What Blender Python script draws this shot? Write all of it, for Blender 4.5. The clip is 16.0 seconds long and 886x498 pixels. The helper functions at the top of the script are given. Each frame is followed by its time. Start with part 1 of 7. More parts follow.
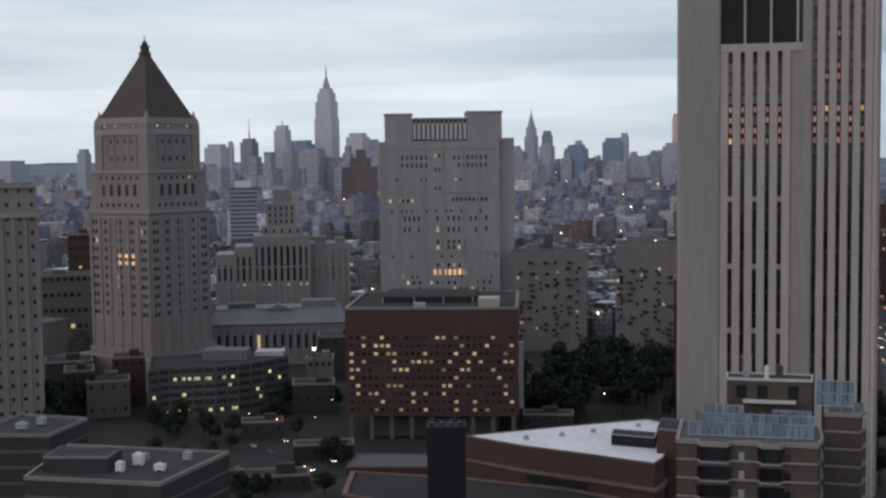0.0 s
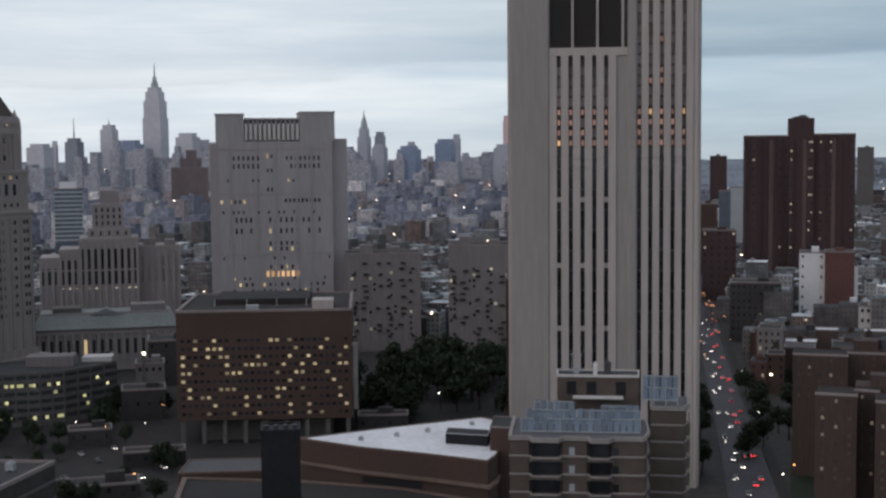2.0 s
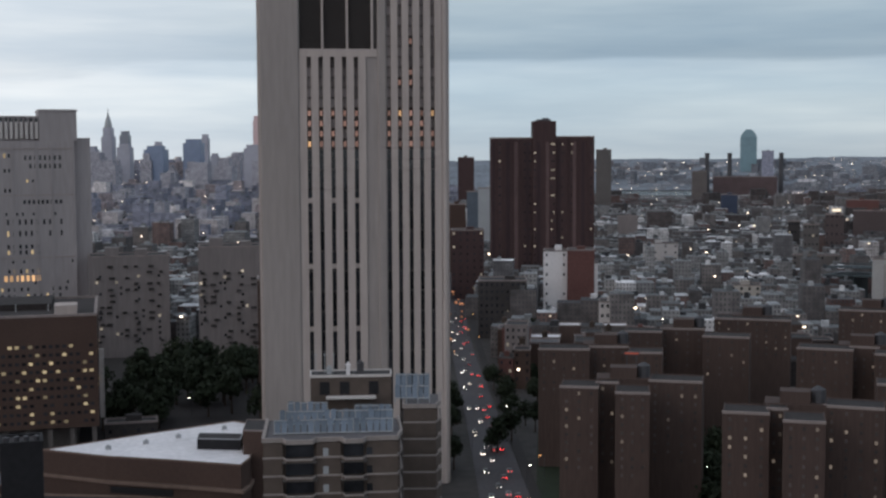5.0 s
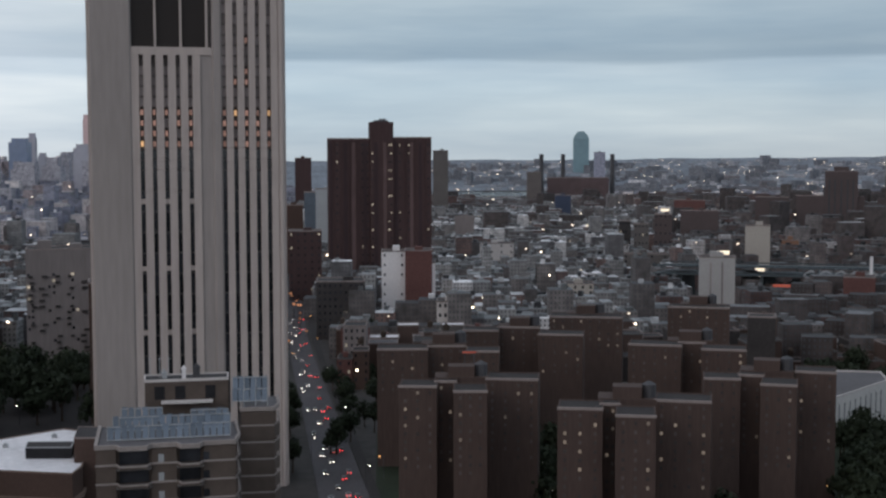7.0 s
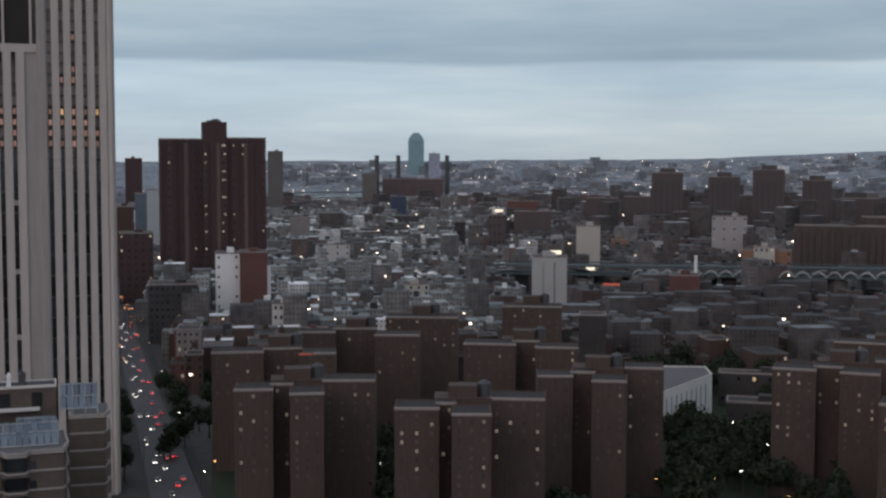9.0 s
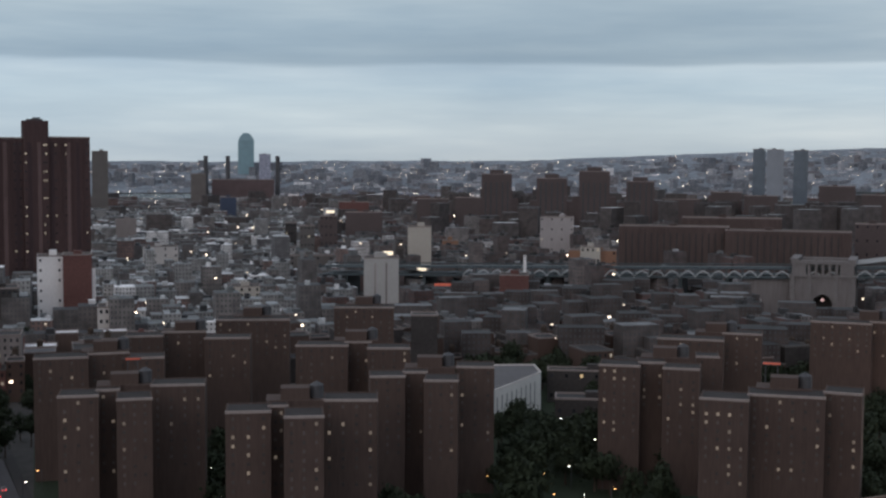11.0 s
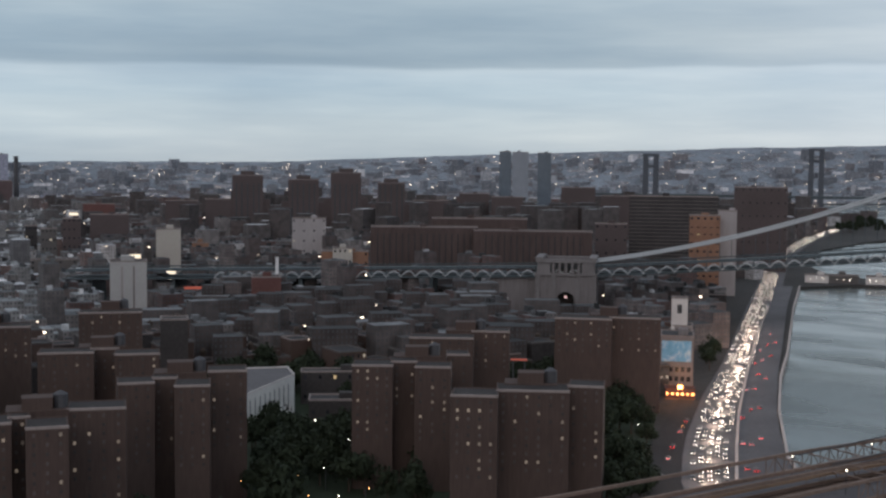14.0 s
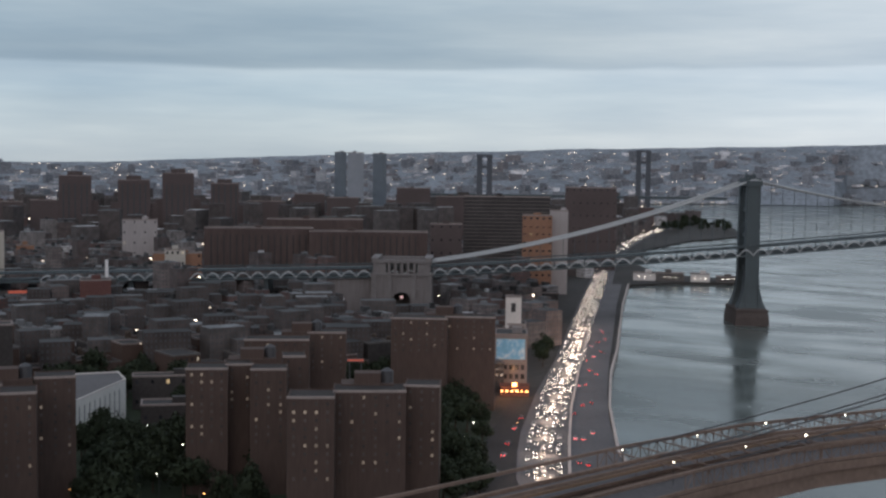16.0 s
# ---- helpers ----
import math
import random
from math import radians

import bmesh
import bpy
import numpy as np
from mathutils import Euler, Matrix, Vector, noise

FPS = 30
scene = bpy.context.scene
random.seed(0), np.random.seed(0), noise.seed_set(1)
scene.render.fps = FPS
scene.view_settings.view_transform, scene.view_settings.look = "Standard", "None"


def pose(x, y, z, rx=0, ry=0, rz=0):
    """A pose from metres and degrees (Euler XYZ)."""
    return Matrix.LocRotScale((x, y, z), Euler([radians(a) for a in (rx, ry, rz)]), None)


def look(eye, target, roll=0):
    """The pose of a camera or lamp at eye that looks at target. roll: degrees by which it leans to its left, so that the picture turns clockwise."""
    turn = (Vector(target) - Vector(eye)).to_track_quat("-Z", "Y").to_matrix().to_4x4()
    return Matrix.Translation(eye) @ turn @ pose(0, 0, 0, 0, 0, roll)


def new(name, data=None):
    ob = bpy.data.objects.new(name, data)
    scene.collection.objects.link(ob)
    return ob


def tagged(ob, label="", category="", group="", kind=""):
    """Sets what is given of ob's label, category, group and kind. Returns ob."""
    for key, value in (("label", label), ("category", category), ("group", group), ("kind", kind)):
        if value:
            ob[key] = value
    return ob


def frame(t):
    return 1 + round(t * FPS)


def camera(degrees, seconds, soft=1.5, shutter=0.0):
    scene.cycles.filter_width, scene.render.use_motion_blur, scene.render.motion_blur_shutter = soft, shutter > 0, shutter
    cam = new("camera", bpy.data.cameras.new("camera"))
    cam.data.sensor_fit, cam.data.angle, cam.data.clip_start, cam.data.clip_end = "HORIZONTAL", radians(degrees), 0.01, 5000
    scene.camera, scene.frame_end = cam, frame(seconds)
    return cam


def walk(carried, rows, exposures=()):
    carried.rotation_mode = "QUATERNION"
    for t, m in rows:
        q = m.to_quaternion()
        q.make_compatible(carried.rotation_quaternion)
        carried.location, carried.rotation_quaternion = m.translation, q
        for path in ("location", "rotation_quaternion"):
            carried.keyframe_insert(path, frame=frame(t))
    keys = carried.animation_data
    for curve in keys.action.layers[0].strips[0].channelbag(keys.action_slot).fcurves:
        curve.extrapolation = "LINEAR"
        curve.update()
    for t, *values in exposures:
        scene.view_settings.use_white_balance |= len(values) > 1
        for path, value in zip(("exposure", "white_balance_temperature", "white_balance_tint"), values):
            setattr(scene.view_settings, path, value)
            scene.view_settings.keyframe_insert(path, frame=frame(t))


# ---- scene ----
EYE = 122.0
cam = camera(38.24, 16.0, soft=2.5)
# a pan on the spot: (time, bearing, tilt, lean)
PAN = ((0, -0.329, -4.175, -0.662), (0.5, 1.56, -4.184, -0.628), (1, 3.424, -4.19, -0.588), (1.5, 5.287, -4.201, -0.545), (2, 7.14, -4.21, -0.5), (2.5, 8.978, -4.218, -0.457), (3, 10.83, -4.225, -0.42),
       (3.5, 12.69, -4.232, -0.382), (4, 14.555, -4.236, -0.34), (5.2, 19.0, -4.246, -0.243), (6.5, 23.74, -4.243, -0.128), (7, 25.535, -4.237, -0.083), (7.5, 27.37, -4.228, -0.036), (8, 29.21, -4.217, 0.008), (8.5, 31.05, -4.204, 0.053),
       (9, 32.9, -4.187, 0.107), (10.2, 37.42, -4.144, 0.25), (11.5, 42.32, -4.091, 0.403), (12, 44.16, -4.068, 0.448), (12.5, 46.01, -4.043, 0.488), (13, 47.86, -4.018, 0.526), (13.5, 49.7, -3.992, 0.562), (14, 51.55, -3.962, 0.596),
       (14.5, 53.39, -3.931, 0.626), (15, 55.22, -3.905, 0.653), (15.5, 57.06, -3.88, 0.685), (16, 58.918, -3.854, 0.722))
walk(cam, [(t, pose(0, 0, EYE, 90 + tilt, 0, -bearing) @ pose(0, 0, 0, 0, 0, lean)) for t, bearing, tilt, lean in PAN])

# ---- world and sun ----
world = bpy.data.worlds.new("dusk_sky")
scene.world = world
world.use_nodes = True
WN, WL = world.node_tree.nodes, world.node_tree.links
WN.clear()


def wnode(kind, **inputs):
    n = WN.new(kind)
    for k, v in inputs.items():
        n.inputs[k].default_value = v
    return n


def ramp_node(nodes, stops):
    n = nodes.new("ShaderNodeValToRGB")
    while len(n.color_ramp.elements) < len(stops):
        n.color_ramp.elements.new(0.5)
    for e, (p, c) in zip(n.color_ramp.elements, stops):
        e.position = p
        e.color = (*c, 1)
    return n


SUN_EL, SUN_AZ = radians(25), radians(-115)
sky = WN.new("ShaderNodeTexSky")
sky.sky_type, sky.sun_disc = "NISHITA", False
sky.sun_elevation, sky.sun_rotation = SUN_EL, SUN_AZ
sky_dim = WN.new("ShaderNodeVectorMath")
sky_dim.operation = "SCALE"
sky_dim.inputs["Scale"].default_value = 0.1
WL.new(sky.outputs[0], sky_dim.inputs[0])
coord = WN.new("ShaderNodeTexCoord")
flat = WN.new("ShaderNodeMapping")
flat.inputs["Scale"].default_value = (1.0, 1.0, 7.0)
flat.inputs["Location"].default_value = (0.3, 0.1, 0.42)
WL.new(coord.outputs["Generated"], flat.inputs["Vector"])
cloud = wnode("ShaderNodeTexNoise", Scale=2.1, Detail=6.0, Roughness=0.52)
WL.new(flat.outputs[0], cloud.inputs["Vector"])
sep = WN.new("ShaderNodeSeparateXYZ")
WL.new(coord.outputs["Generated"], sep.inputs[0])
# layered stratus: pale near the skyline, a grey-blue deck above
wob = WN.new("ShaderNodeMath")
wob.operation = "MULTIPLY_ADD"
ragged = ramp_node(WN, [(0.0, (0.13,) * 3), (0.3, (0.03,) * 3), (0.85, (0.035,) * 3), (1.0, (0.08,) * 3)])
WL.new(sep.outputs["X"], ragged.inputs["Fac"])
centred = WN.new("ShaderNodeMath")
centred.operation = "SUBTRACT"
centred.inputs[1].default_value = 0.5
WL.new(cloud.outputs["Fac"], centred.inputs[0])
WL.new(centred.outputs[0], wob.inputs[0])
WL.new(ragged.outputs[0], wob.inputs[1])
WL.new(sep.outputs["Z"], wob.inputs[2])
deck = ramp_node(WN, [(0.0, (0.57, 0.645, 0.695)), (0.02, (0.585, 0.68, 0.74)), (0.05, (0.58, 0.695, 0.772)), (0.066, (0.60, 0.705, 0.782)),
                      (0.071, (0.375, 0.475, 0.562)), (0.12, (0.455, 0.56, 0.638)), (0.5, (0.39, 0.47, 0.55))])
WL.new(wob.outputs[0], deck.inputs["Fac"])
tone = ramp_node(WN, [(0.3, (0.76, 0.83, 0.90)), (0.48, (0.98, 0.99, 1.0)), (0.68, (1.18, 1.13, 1.08))])
WL.new(cloud.outputs["Fac"], tone.inputs["Fac"])
even = ramp_node(WN, [(0.0, (0.62,) * 3), (0.12, (0.5,) * 3), (0.3, (0.0,) * 3), (0.85, (0.0,) * 3), (1.0, (0.45,) * 3)])
WL.new(sep.outputs["X"], even.inputs["Fac"])
calm = WN.new("ShaderNodeMix")
calm.data_type = "RGBA"
calm.inputs["B"].default_value = (0.56, 0.65, 0.745, 1)
WL.new(even.outputs[0], calm.inputs["Factor"])
WL.new(deck.outputs[0], calm.inputs["A"])
thin = WN.new("ShaderNodeMapping")
thin.inputs["Scale"].default_value = (1.0, 1.0, 11.0)
WL.new(coord.outputs["Generated"], thin.inputs["Vector"])
wisp = wnode("ShaderNodeTexNoise", Scale=4.2, Detail=7.0, Roughness=0.55)
WL.new(thin.outputs[0], wisp.inputs["Vector"])
wisps = ramp_node(WN, [(0.32, (0.88, 0.90, 0.93)), (0.5, (0.99, 0.99, 1.0)), (0.68, (1.13, 1.10, 1.08))])
WL.new(wisp.outputs["Fac"], wisps.inputs["Fac"])
mul = WN.new("ShaderNodeMix")
mul.data_type, mul.blend_type = "RGBA", "MULTIPLY"
mul.inputs["Factor"].default_value = 1.0
mulw = WN.new("ShaderNodeMix")
mulw.data_type, mulw.blend_type = "RGBA", "MULTIPLY"
mulw.inputs["Factor"].default_value = 1.0
WL.new(calm.outputs["Result"], mulw.inputs["A"])
WL.new(wisps.outputs[0], mulw.inputs["B"])
WL.new(mulw.outputs["Result"], mul.inputs["A"])
WL.new(tone.outputs[0], mul.inputs["B"])
mix = WN.new("ShaderNodeMix")
mix.data_type = "RGBA"
mix.inputs["Factor"].default_value = 0.93
WL.new(sky_dim.outputs[0], mix.inputs["A"])
side = ramp_node(WN, [(0.0, (1.30, 1.22, 1.17)), (0.32, (0.97, 0.97, 0.97)), (0.56, (0.93, 0.93, 0.93)), (0.68, (0.83, 0.84, 0.855)), (0.78, (0.88, 0.88, 0.88)), (0.90, (1.0, 0.965, 0.945)), (1.0, (1.30, 1.2, 1.14))])
WL.new(sep.outputs["X"], side.inputs["Fac"])
mul2 = WN.new("ShaderNodeMix")
mul2.data_type, mul2.blend_type = "RGBA", "MULTIPLY"
mul2.inputs["Factor"].default_value = 1.0
WL.new(mul.outputs["Result"], mul2.inputs["A"])
WL.new(side.outputs[0], mul2.inputs["B"])
WL.new(mul2.outputs["Result"], mix.inputs["B"])
bg = wnode("ShaderNodeBackground", Strength=1.0)
WL.new(mix.outputs["Result"], bg.inputs["Color"])
wout = WN.new("ShaderNodeOutputWorld")
WL.new(bg.outputs[0], wout.inputs["Surface"])

sun = new("sun", bpy.data.lights.new("sun", "SUN"))
sun.data.energy, sun.data.angle, sun.data.color = 0.25, radians(30), (1.0, 0.84, 0.70)
sun.matrix_world = look((0, 0, 0), (-math.sin(SUN_AZ) * math.cos(SUN_EL), -math.cos(SUN_AZ) * math.cos(SUN_EL), -math.sin(SUN_EL)))
scene.view_settings.exposure = 0.0

# ---- materials ----
def warm_cast(c):
    """Shifts every base colour a little warm, in place of a warmer light."""
    return (min(1, c[0] * 1.045), c[1] * 0.98, c[2] * 1.0)


def surface(name, colour, rough=0.85, vary=0.25, grain=0.6, coarse=0.05, metal=0.0, bump=0.3, piece=0.0, island=False, hue=None, streak=False):
    """A weathered surface: grain and stains at two scales, in metres; piece or island vary whole pieces."""
    m = bpy.data.materials.new(name)
    m.use_nodes = True
    N, L = m.node_tree.nodes, m.node_tree.links
    p = N["Principled BSDF"]
    p.inputs["Roughness"].default_value, p.inputs["Metallic"].default_value = rough, metal
    if rough >= 0.8:
        p.inputs["Specular IOR Level"].default_value = 0.25
    tc = N.new("ShaderNodeTexCoord")
    big, small = N.new("ShaderNodeTexNoise"), N.new("ShaderNodeTexNoise")
    big.inputs["Scale"].default_value, small.inputs["Scale"].default_value = coarse, grain
    big.inputs["Detail"].default_value, small.inputs["Detail"].default_value = 4, 5
    if streak:
        mp = N.new("ShaderNodeMapping")
        mp.inputs["Scale"].default_value = (1, 1, 0.12)
        L.new(tc.outputs["Object"], mp.inputs["Vector"])
        L.new(mp.outputs[0], big.inputs["Vector"])
        L.new(mp.outputs[0], small.inputs["Vector"])
    else:
        L.new(tc.outputs["Object"], big.inputs["Vector"])
        L.new(tc.outputs["Object"], small.inputs["Vector"])
    add = N.new("ShaderNodeMath")
    add.operation = "ADD"
    L.new(big.outputs["Fac"], add.inputs[0])
    L.new(small.outputs["Fac"], add.inputs[1])
    src = add.outputs[0]
    if piece or island:
        info = N.new("ShaderNodeNewGeometry" if island else "ShaderNodeObjectInfo")
        ma = N.new("ShaderNodeMath")
        ma.operation = "MULTIPLY_ADD"
        ma.inputs[1].default_value = piece
        L.new(info.outputs["Random Per Island" if island else "Random"], ma.inputs[0])
        L.new(src, ma.inputs[2])
        off = N.new("ShaderNodeMath")
        off.operation = "SUBTRACT"
        off.inputs[1].default_value = piece / 2
        L.new(ma.outputs[0], off.inputs[0])
        src = off.outputs[0]
    mr = N.new("ShaderNodeMapRange")
    mr.inputs["From Min"].default_value, mr.inputs["From Max"].default_value = 0.6, 1.4
    L.new(src, mr.inputs["Value"])
    colour = warm_cast(colour)
    c2 = hue or colour
    r = ramp_node(N, [(0.0, tuple(c * (1 - vary) for c in colour)), (0.5, colour), (1.0, tuple(min(1, c * (1 + vary)) for c in c2))])
    L.new(mr.outputs[0], r.inputs["Fac"])
    L.new(r.outputs[0], p.inputs["Base Color"])
    if bump:
        b = N.new("ShaderNodeBump")
        b.inputs["Strength"].default_value, b.inputs["Distance"].default_value = bump, 0.1
        L.new(small.outputs["Fac"], b.inputs["Height"])
        L.new(b.outputs[0], p.inputs["Normal"])
    return m


def glow(name, colour, strength, spread=0.6, island=False):
    """A lamp or a lit window: brightness differs from piece to piece."""
    m = bpy.data.materials.new(name)
    m.use_nodes = True
    N, L = m.node_tree.nodes, m.node_tree.links
    p = N["Principled BSDF"]
    p.inputs["Base Color"].default_value = (*[c * 0.3 for c in colour], 1)
    p.inputs["Emission Color"].default_value = (*colour, 1)
    info = N.new("ShaderNodeNewGeometry" if island else "ShaderNodeObjectInfo")
    mr = N.new("ShaderNodeMapRange")
    mr.inputs["To Min"].default_value, mr.inputs["To Max"].default_value = strength * (1 - spread), strength * (1 + spread)
    L.new(info.outputs["Random Per Island" if island else "Random"], mr.inputs["Value"])
    L.new(mr.outputs[0], p.inputs["Emission Strength"])
    return m


M = {}
M["limestone"] = surface("limestone", (0.256, 0.226, 0.212), vary=0.22, streak=True)
M["limestone_trim"] = surface("limestone_trim", (0.315, 0.283, 0.265), vary=0.2)
M["office_stone"] = surface("office_stone", (0.30, 0.275, 0.266), vary=0.2, streak=True)
M["granite"] = surface("granite", (0.335, 0.316, 0.31), vary=0.16, streak=True)
M["pale_stone"] = surface("pale_stone", (0.55, 0.53, 0.50), vary=0.12)
M["concrete"] = surface("concrete", (0.43, 0.385, 0.35), vary=0.14, streak=True)
M["concrete_dark"] = surface("concrete_dark", (0.115, 0.108, 0.102), vary=0.2)
M["brown_brick"] = surface("brown_brick", (0.074, 0.049, 0.0395), vary=0.22, grain=1.5)
M["project_brick"] = surface("project_brick", (0.079, 0.056, 0.0475), vary=0.25, grain=1.2, streak=True)
M["maroon_brick"] = surface("maroon_brick", (0.062, 0.039, 0.038), vary=0.25, streak=True)
M["slab_brick"] = surface("slab_brick", (0.080, 0.059, 0.054), vary=0.28, grain=0.5, streak=True)
M["red_brick"] = surface("red_brick", (0.125, 0.062, 0.055), vary=0.25)
M["orange_brick"] = surface("orange_brick", (0.25, 0.142, 0.095), vary=0.2)
M["tan_brick"] = surface("tan_brick", (0.205, 0.186, 0.178), vary=0.2, streak=True)
M["lantern_metal"] = surface("lantern_metal", (0.05, 0.06, 0.058), vary=0.3)
M["tile_roof"] = surface("tile_roof", (0.066, 0.047, 0.038), vary=0.22, streak=True, rough=0.7)
M["tar_roof"] = surface("tar_roof", (0.048, 0.046, 0.047), vary=0.35, coarse=0.08)
M["pale_roof"] = surface("pale_roof", (0.70, 0.71, 0.72), vary=0.25, coarse=0.06, rough=0.6)
M["estate_coping"] = surface("estate_coping", (0.26, 0.225, 0.205), vary=0.3, grain=0.3)
M["estate_roof"] = surface("estate_roof", (0.034, 0.029, 0.028), vary=0.35, coarse=0.08)
M["coping"] = surface("coping", (0.235, 0.205, 0.19), vary=0.3, grain=0.3)
M["copper_roof"] = surface("copper_roof", (0.22, 0.235, 0.225), vary=0.2)
M["steel_blue"] = surface("steel_blue", (0.045, 0.061, 0.068), vary=0.18, rough=0.6)
M["steel_pale"] = surface("steel_pale", (0.33, 0.355, 0.36), vary=0.15, rough=0.55)
M["steel_dark"] = surface("steel_dark", (0.055, 0.055, 0.06), vary=0.3, rough=0.6)
M["louvre_brown"] = surface("louvre_brown", (0.022, 0.016, 0.014), vary=0.3, rough=0.7)
M["bridge_tan"] = surface("bridge_tan", (0.17, 0.125, 0.10), vary=0.3, rough=0.8)
M["asphalt"] = surface("asphalt", (0.075, 0.072, 0.076), vary=0.3, grain=0.8, coarse=0.03)
M["asphalt_pale"] = surface("asphalt_pale", (0.115, 0.112, 0.115), vary=0.25, grain=0.8, coarse=0.03)
M["paving"] = surface("paving", (0.035, 0.0315, 0.031), vary=0.25, coarse=0.04)
M["earth"] = surface("earth", (0.045, 0.042, 0.039), vary=0.4, grain=0.2, coarse=0.01)
# skyline land, with the haze painted in as a pale bluish colour
M["hazed_land"] = surface("hazed_land", (0.185, 0.213, 0.238), vary=0.45, grain=0.07, coarse=0.012)
M["grass"] = surface("grass", (0.022, 0.032, 0.017), vary=0.4, grain=0.9, coarse=0.05)
M["leaf"] = surface("leaf", (0.023, 0.032, 0.017), vary=0.3, grain=0.15, piece=0.3, island=True)
M["bark"] = surface("bark", (0.06, 0.045, 0.035), vary=0.3, grain=3)
M["glass"] = surface("glass", (0.030, 0.033, 0.038), rough=0.12, vary=0.5, bump=0, piece=0.9)
M["glass_far"] = surface("glass_far", (0.035, 0.036, 0.04), rough=0.3, vary=0.4, bump=0)
M["blue_glass"] = surface("blue_glass", (0.10, 0.125, 0.15), rough=0.2, vary=0.3, bump=0)
M["green_glass"] = surface("green_glass", (0.17, 0.275, 0.305), rough=0.3, vary=0.2, bump=0)
M["solar"] = surface("solar", (0.125, 0.165, 0.21), rough=0.3, vary=0.35, bump=0, piece=0.6)
M["roof_concrete"] = surface("roof_concrete", (0.27, 0.245, 0.225), vary=0.2, grain=1.0)
M["white_paint"] = surface("white_paint", (0.70, 0.70, 0.69), vary=0.12)
M["black_paint"] = surface("black_paint", (0.019, 0.019, 0.021), vary=0.3)
M["maroon_panel"] = surface("maroon_panel", (0.047, 0.031, 0.033), vary=0.3, streak=True)
M["maroon_light"] = surface("maroon_light", (0.115, 0.078, 0.075), vary=0.3, streak=True)
M["rose_far"] = surface("rose_far", (0.17, 0.138, 0.138), vary=0.3, streak=True)
M["mural"] = surface("mural", (0.18, 0.42, 0.62), vary=0.3, grain=0.4, coarse=0.12, hue=(0.5, 0.55, 0.55))
M["car_dark"] = surface("car_dark", (0.045, 0.047, 0.052), rough=0.35, vary=0.6, bump=0, piece=0.8)
M["car_pale"] = surface("car_pale", (0.48, 0.48, 0.47), rough=0.35, vary=0.4, bump=0, piece=0.8)
M["lit"] = glow("lit", (1.0, 0.72, 0.38), 0.42, 0.6)
M["lit_office"] = glow("lit_office", (1.0, 0.78, 0.46), 0.24, 0.8)
M["lit_warm"] = glow("lit_warm", (1.0, 0.58, 0.28), 0.62, 0.4)
M["lit_pale"] = glow("lit_pale", (1.0, 0.84, 0.64), 0.34, 0.6)
M["lamp_white"] = glow("lamp_white", (1.0, 0.9, 0.75), 9.0, 0.5)
M["lamp_orange"] = glow("lamp_orange", (1.0, 0.42, 0.13), 7.0, 0.5)
M["head_lamp"] = glow("head_lamp", (1.0, 0.85, 0.70), 9.0, 0.9)
M["tail_lamp"] = glow("tail_lamp", (1.0, 0.05, 0.05), 5.0, 0.4)
M["specks"] = glow("specks", (1.0, 0.82, 0.64), 3.4, 0.95, island=True)


def town(name, stops, wall=True):
    """Walls of many houses in one mesh: a colour for each house, rows of dark windows laid out in metres."""
    m = bpy.data.materials.new(name)
    m.use_nodes = True
    N, L = m.node_tree.nodes, m.node_tree.links
    p = N["Principled BSDF"]
    p.inputs["Roughness"].default_value = 0.85
    geo = N.new("ShaderNodeNewGeometry")
    r = ramp_node(N, [(q, warm_cast(c)) for q, c in stops])
    r.color_ramp.interpolation = "CONSTANT"
    L.new(geo.outputs["Random Per Island"], r.inputs["Fac"])
    tc = N.new("ShaderNodeTexCoord")
    ns = N.new("ShaderNodeTexNoise")
    ns.inputs["Scale"].default_value, ns.inputs["Detail"].default_value = 0.15, 5
    L.new(tc.outputs["Object"], ns.inputs["Vector"])
    mr = N.new("ShaderNodeMapRange")
    mr.inputs["From Min"].default_value, mr.inputs["From Max"].default_value = 0.3, 0.7
    mr.inputs["To Min"].default_value, mr.inputs["To Max"].default_value = 0.6, 1.35
    L.new(ns.outputs["Fac"], mr.inputs["Value"])
    vm = N.new("ShaderNodeVectorMath")
    vm.operation = "SCALE"
    L.new(r.outputs[0], vm.inputs[0])
    L.new(mr.outputs[0], vm.inputs["Scale"])
    out = vm.outputs[0]
    if wall:
        uv = N.new("ShaderNodeUVMap")
        br = N.new("ShaderNodeTexBrick")
        br.offset = 0.0
        for k, v in (("Scale", 1.0), ("Mortar Size", 0.85), ("Mortar Smooth", 0.05), ("Brick Width", 2.6), ("Row Height", 3.2), ("Bias", 0.0)):
            br.inputs[k].default_value = v
        br.inputs["Color1"].default_value = br.inputs["Color2"].default_value = (0.07, 0.07, 0.073, 1)
        L.new(uv.outputs[0], br.inputs["Vector"])
        L.new(out, br.inputs["Mortar"])
        out = br.outputs["Color"]
    L.new(out, p.inputs["Base Color"])
    return m


M["town_wall"] = town("town_wall", [(0.0, (0.105, 0.096, 0.094)), (0.25, (0.155, 0.144, 0.139)), (0.48, (0.21, 0.212, 0.209)), (0.68, (0.29, 0.295, 0.29)), (0.79, (0.155, 0.107, 0.097)), (0.90, (0.12, 0.118, 0.122)), (0.95, (0.54, 0.54, 0.53))])
M["town_roof"] = town("town_roof", [(0.0, (0.045, 0.046, 0.05)), (0.24, (0.10, 0.107, 0.109)), (0.46, (0.17, 0.184, 0.186)), (0.68, (0.27, 0.292, 0.294)), (0.83, (0.44, 0.465, 0.47)), (0.94, (0.72, 0.74, 0.74))], wall=False)
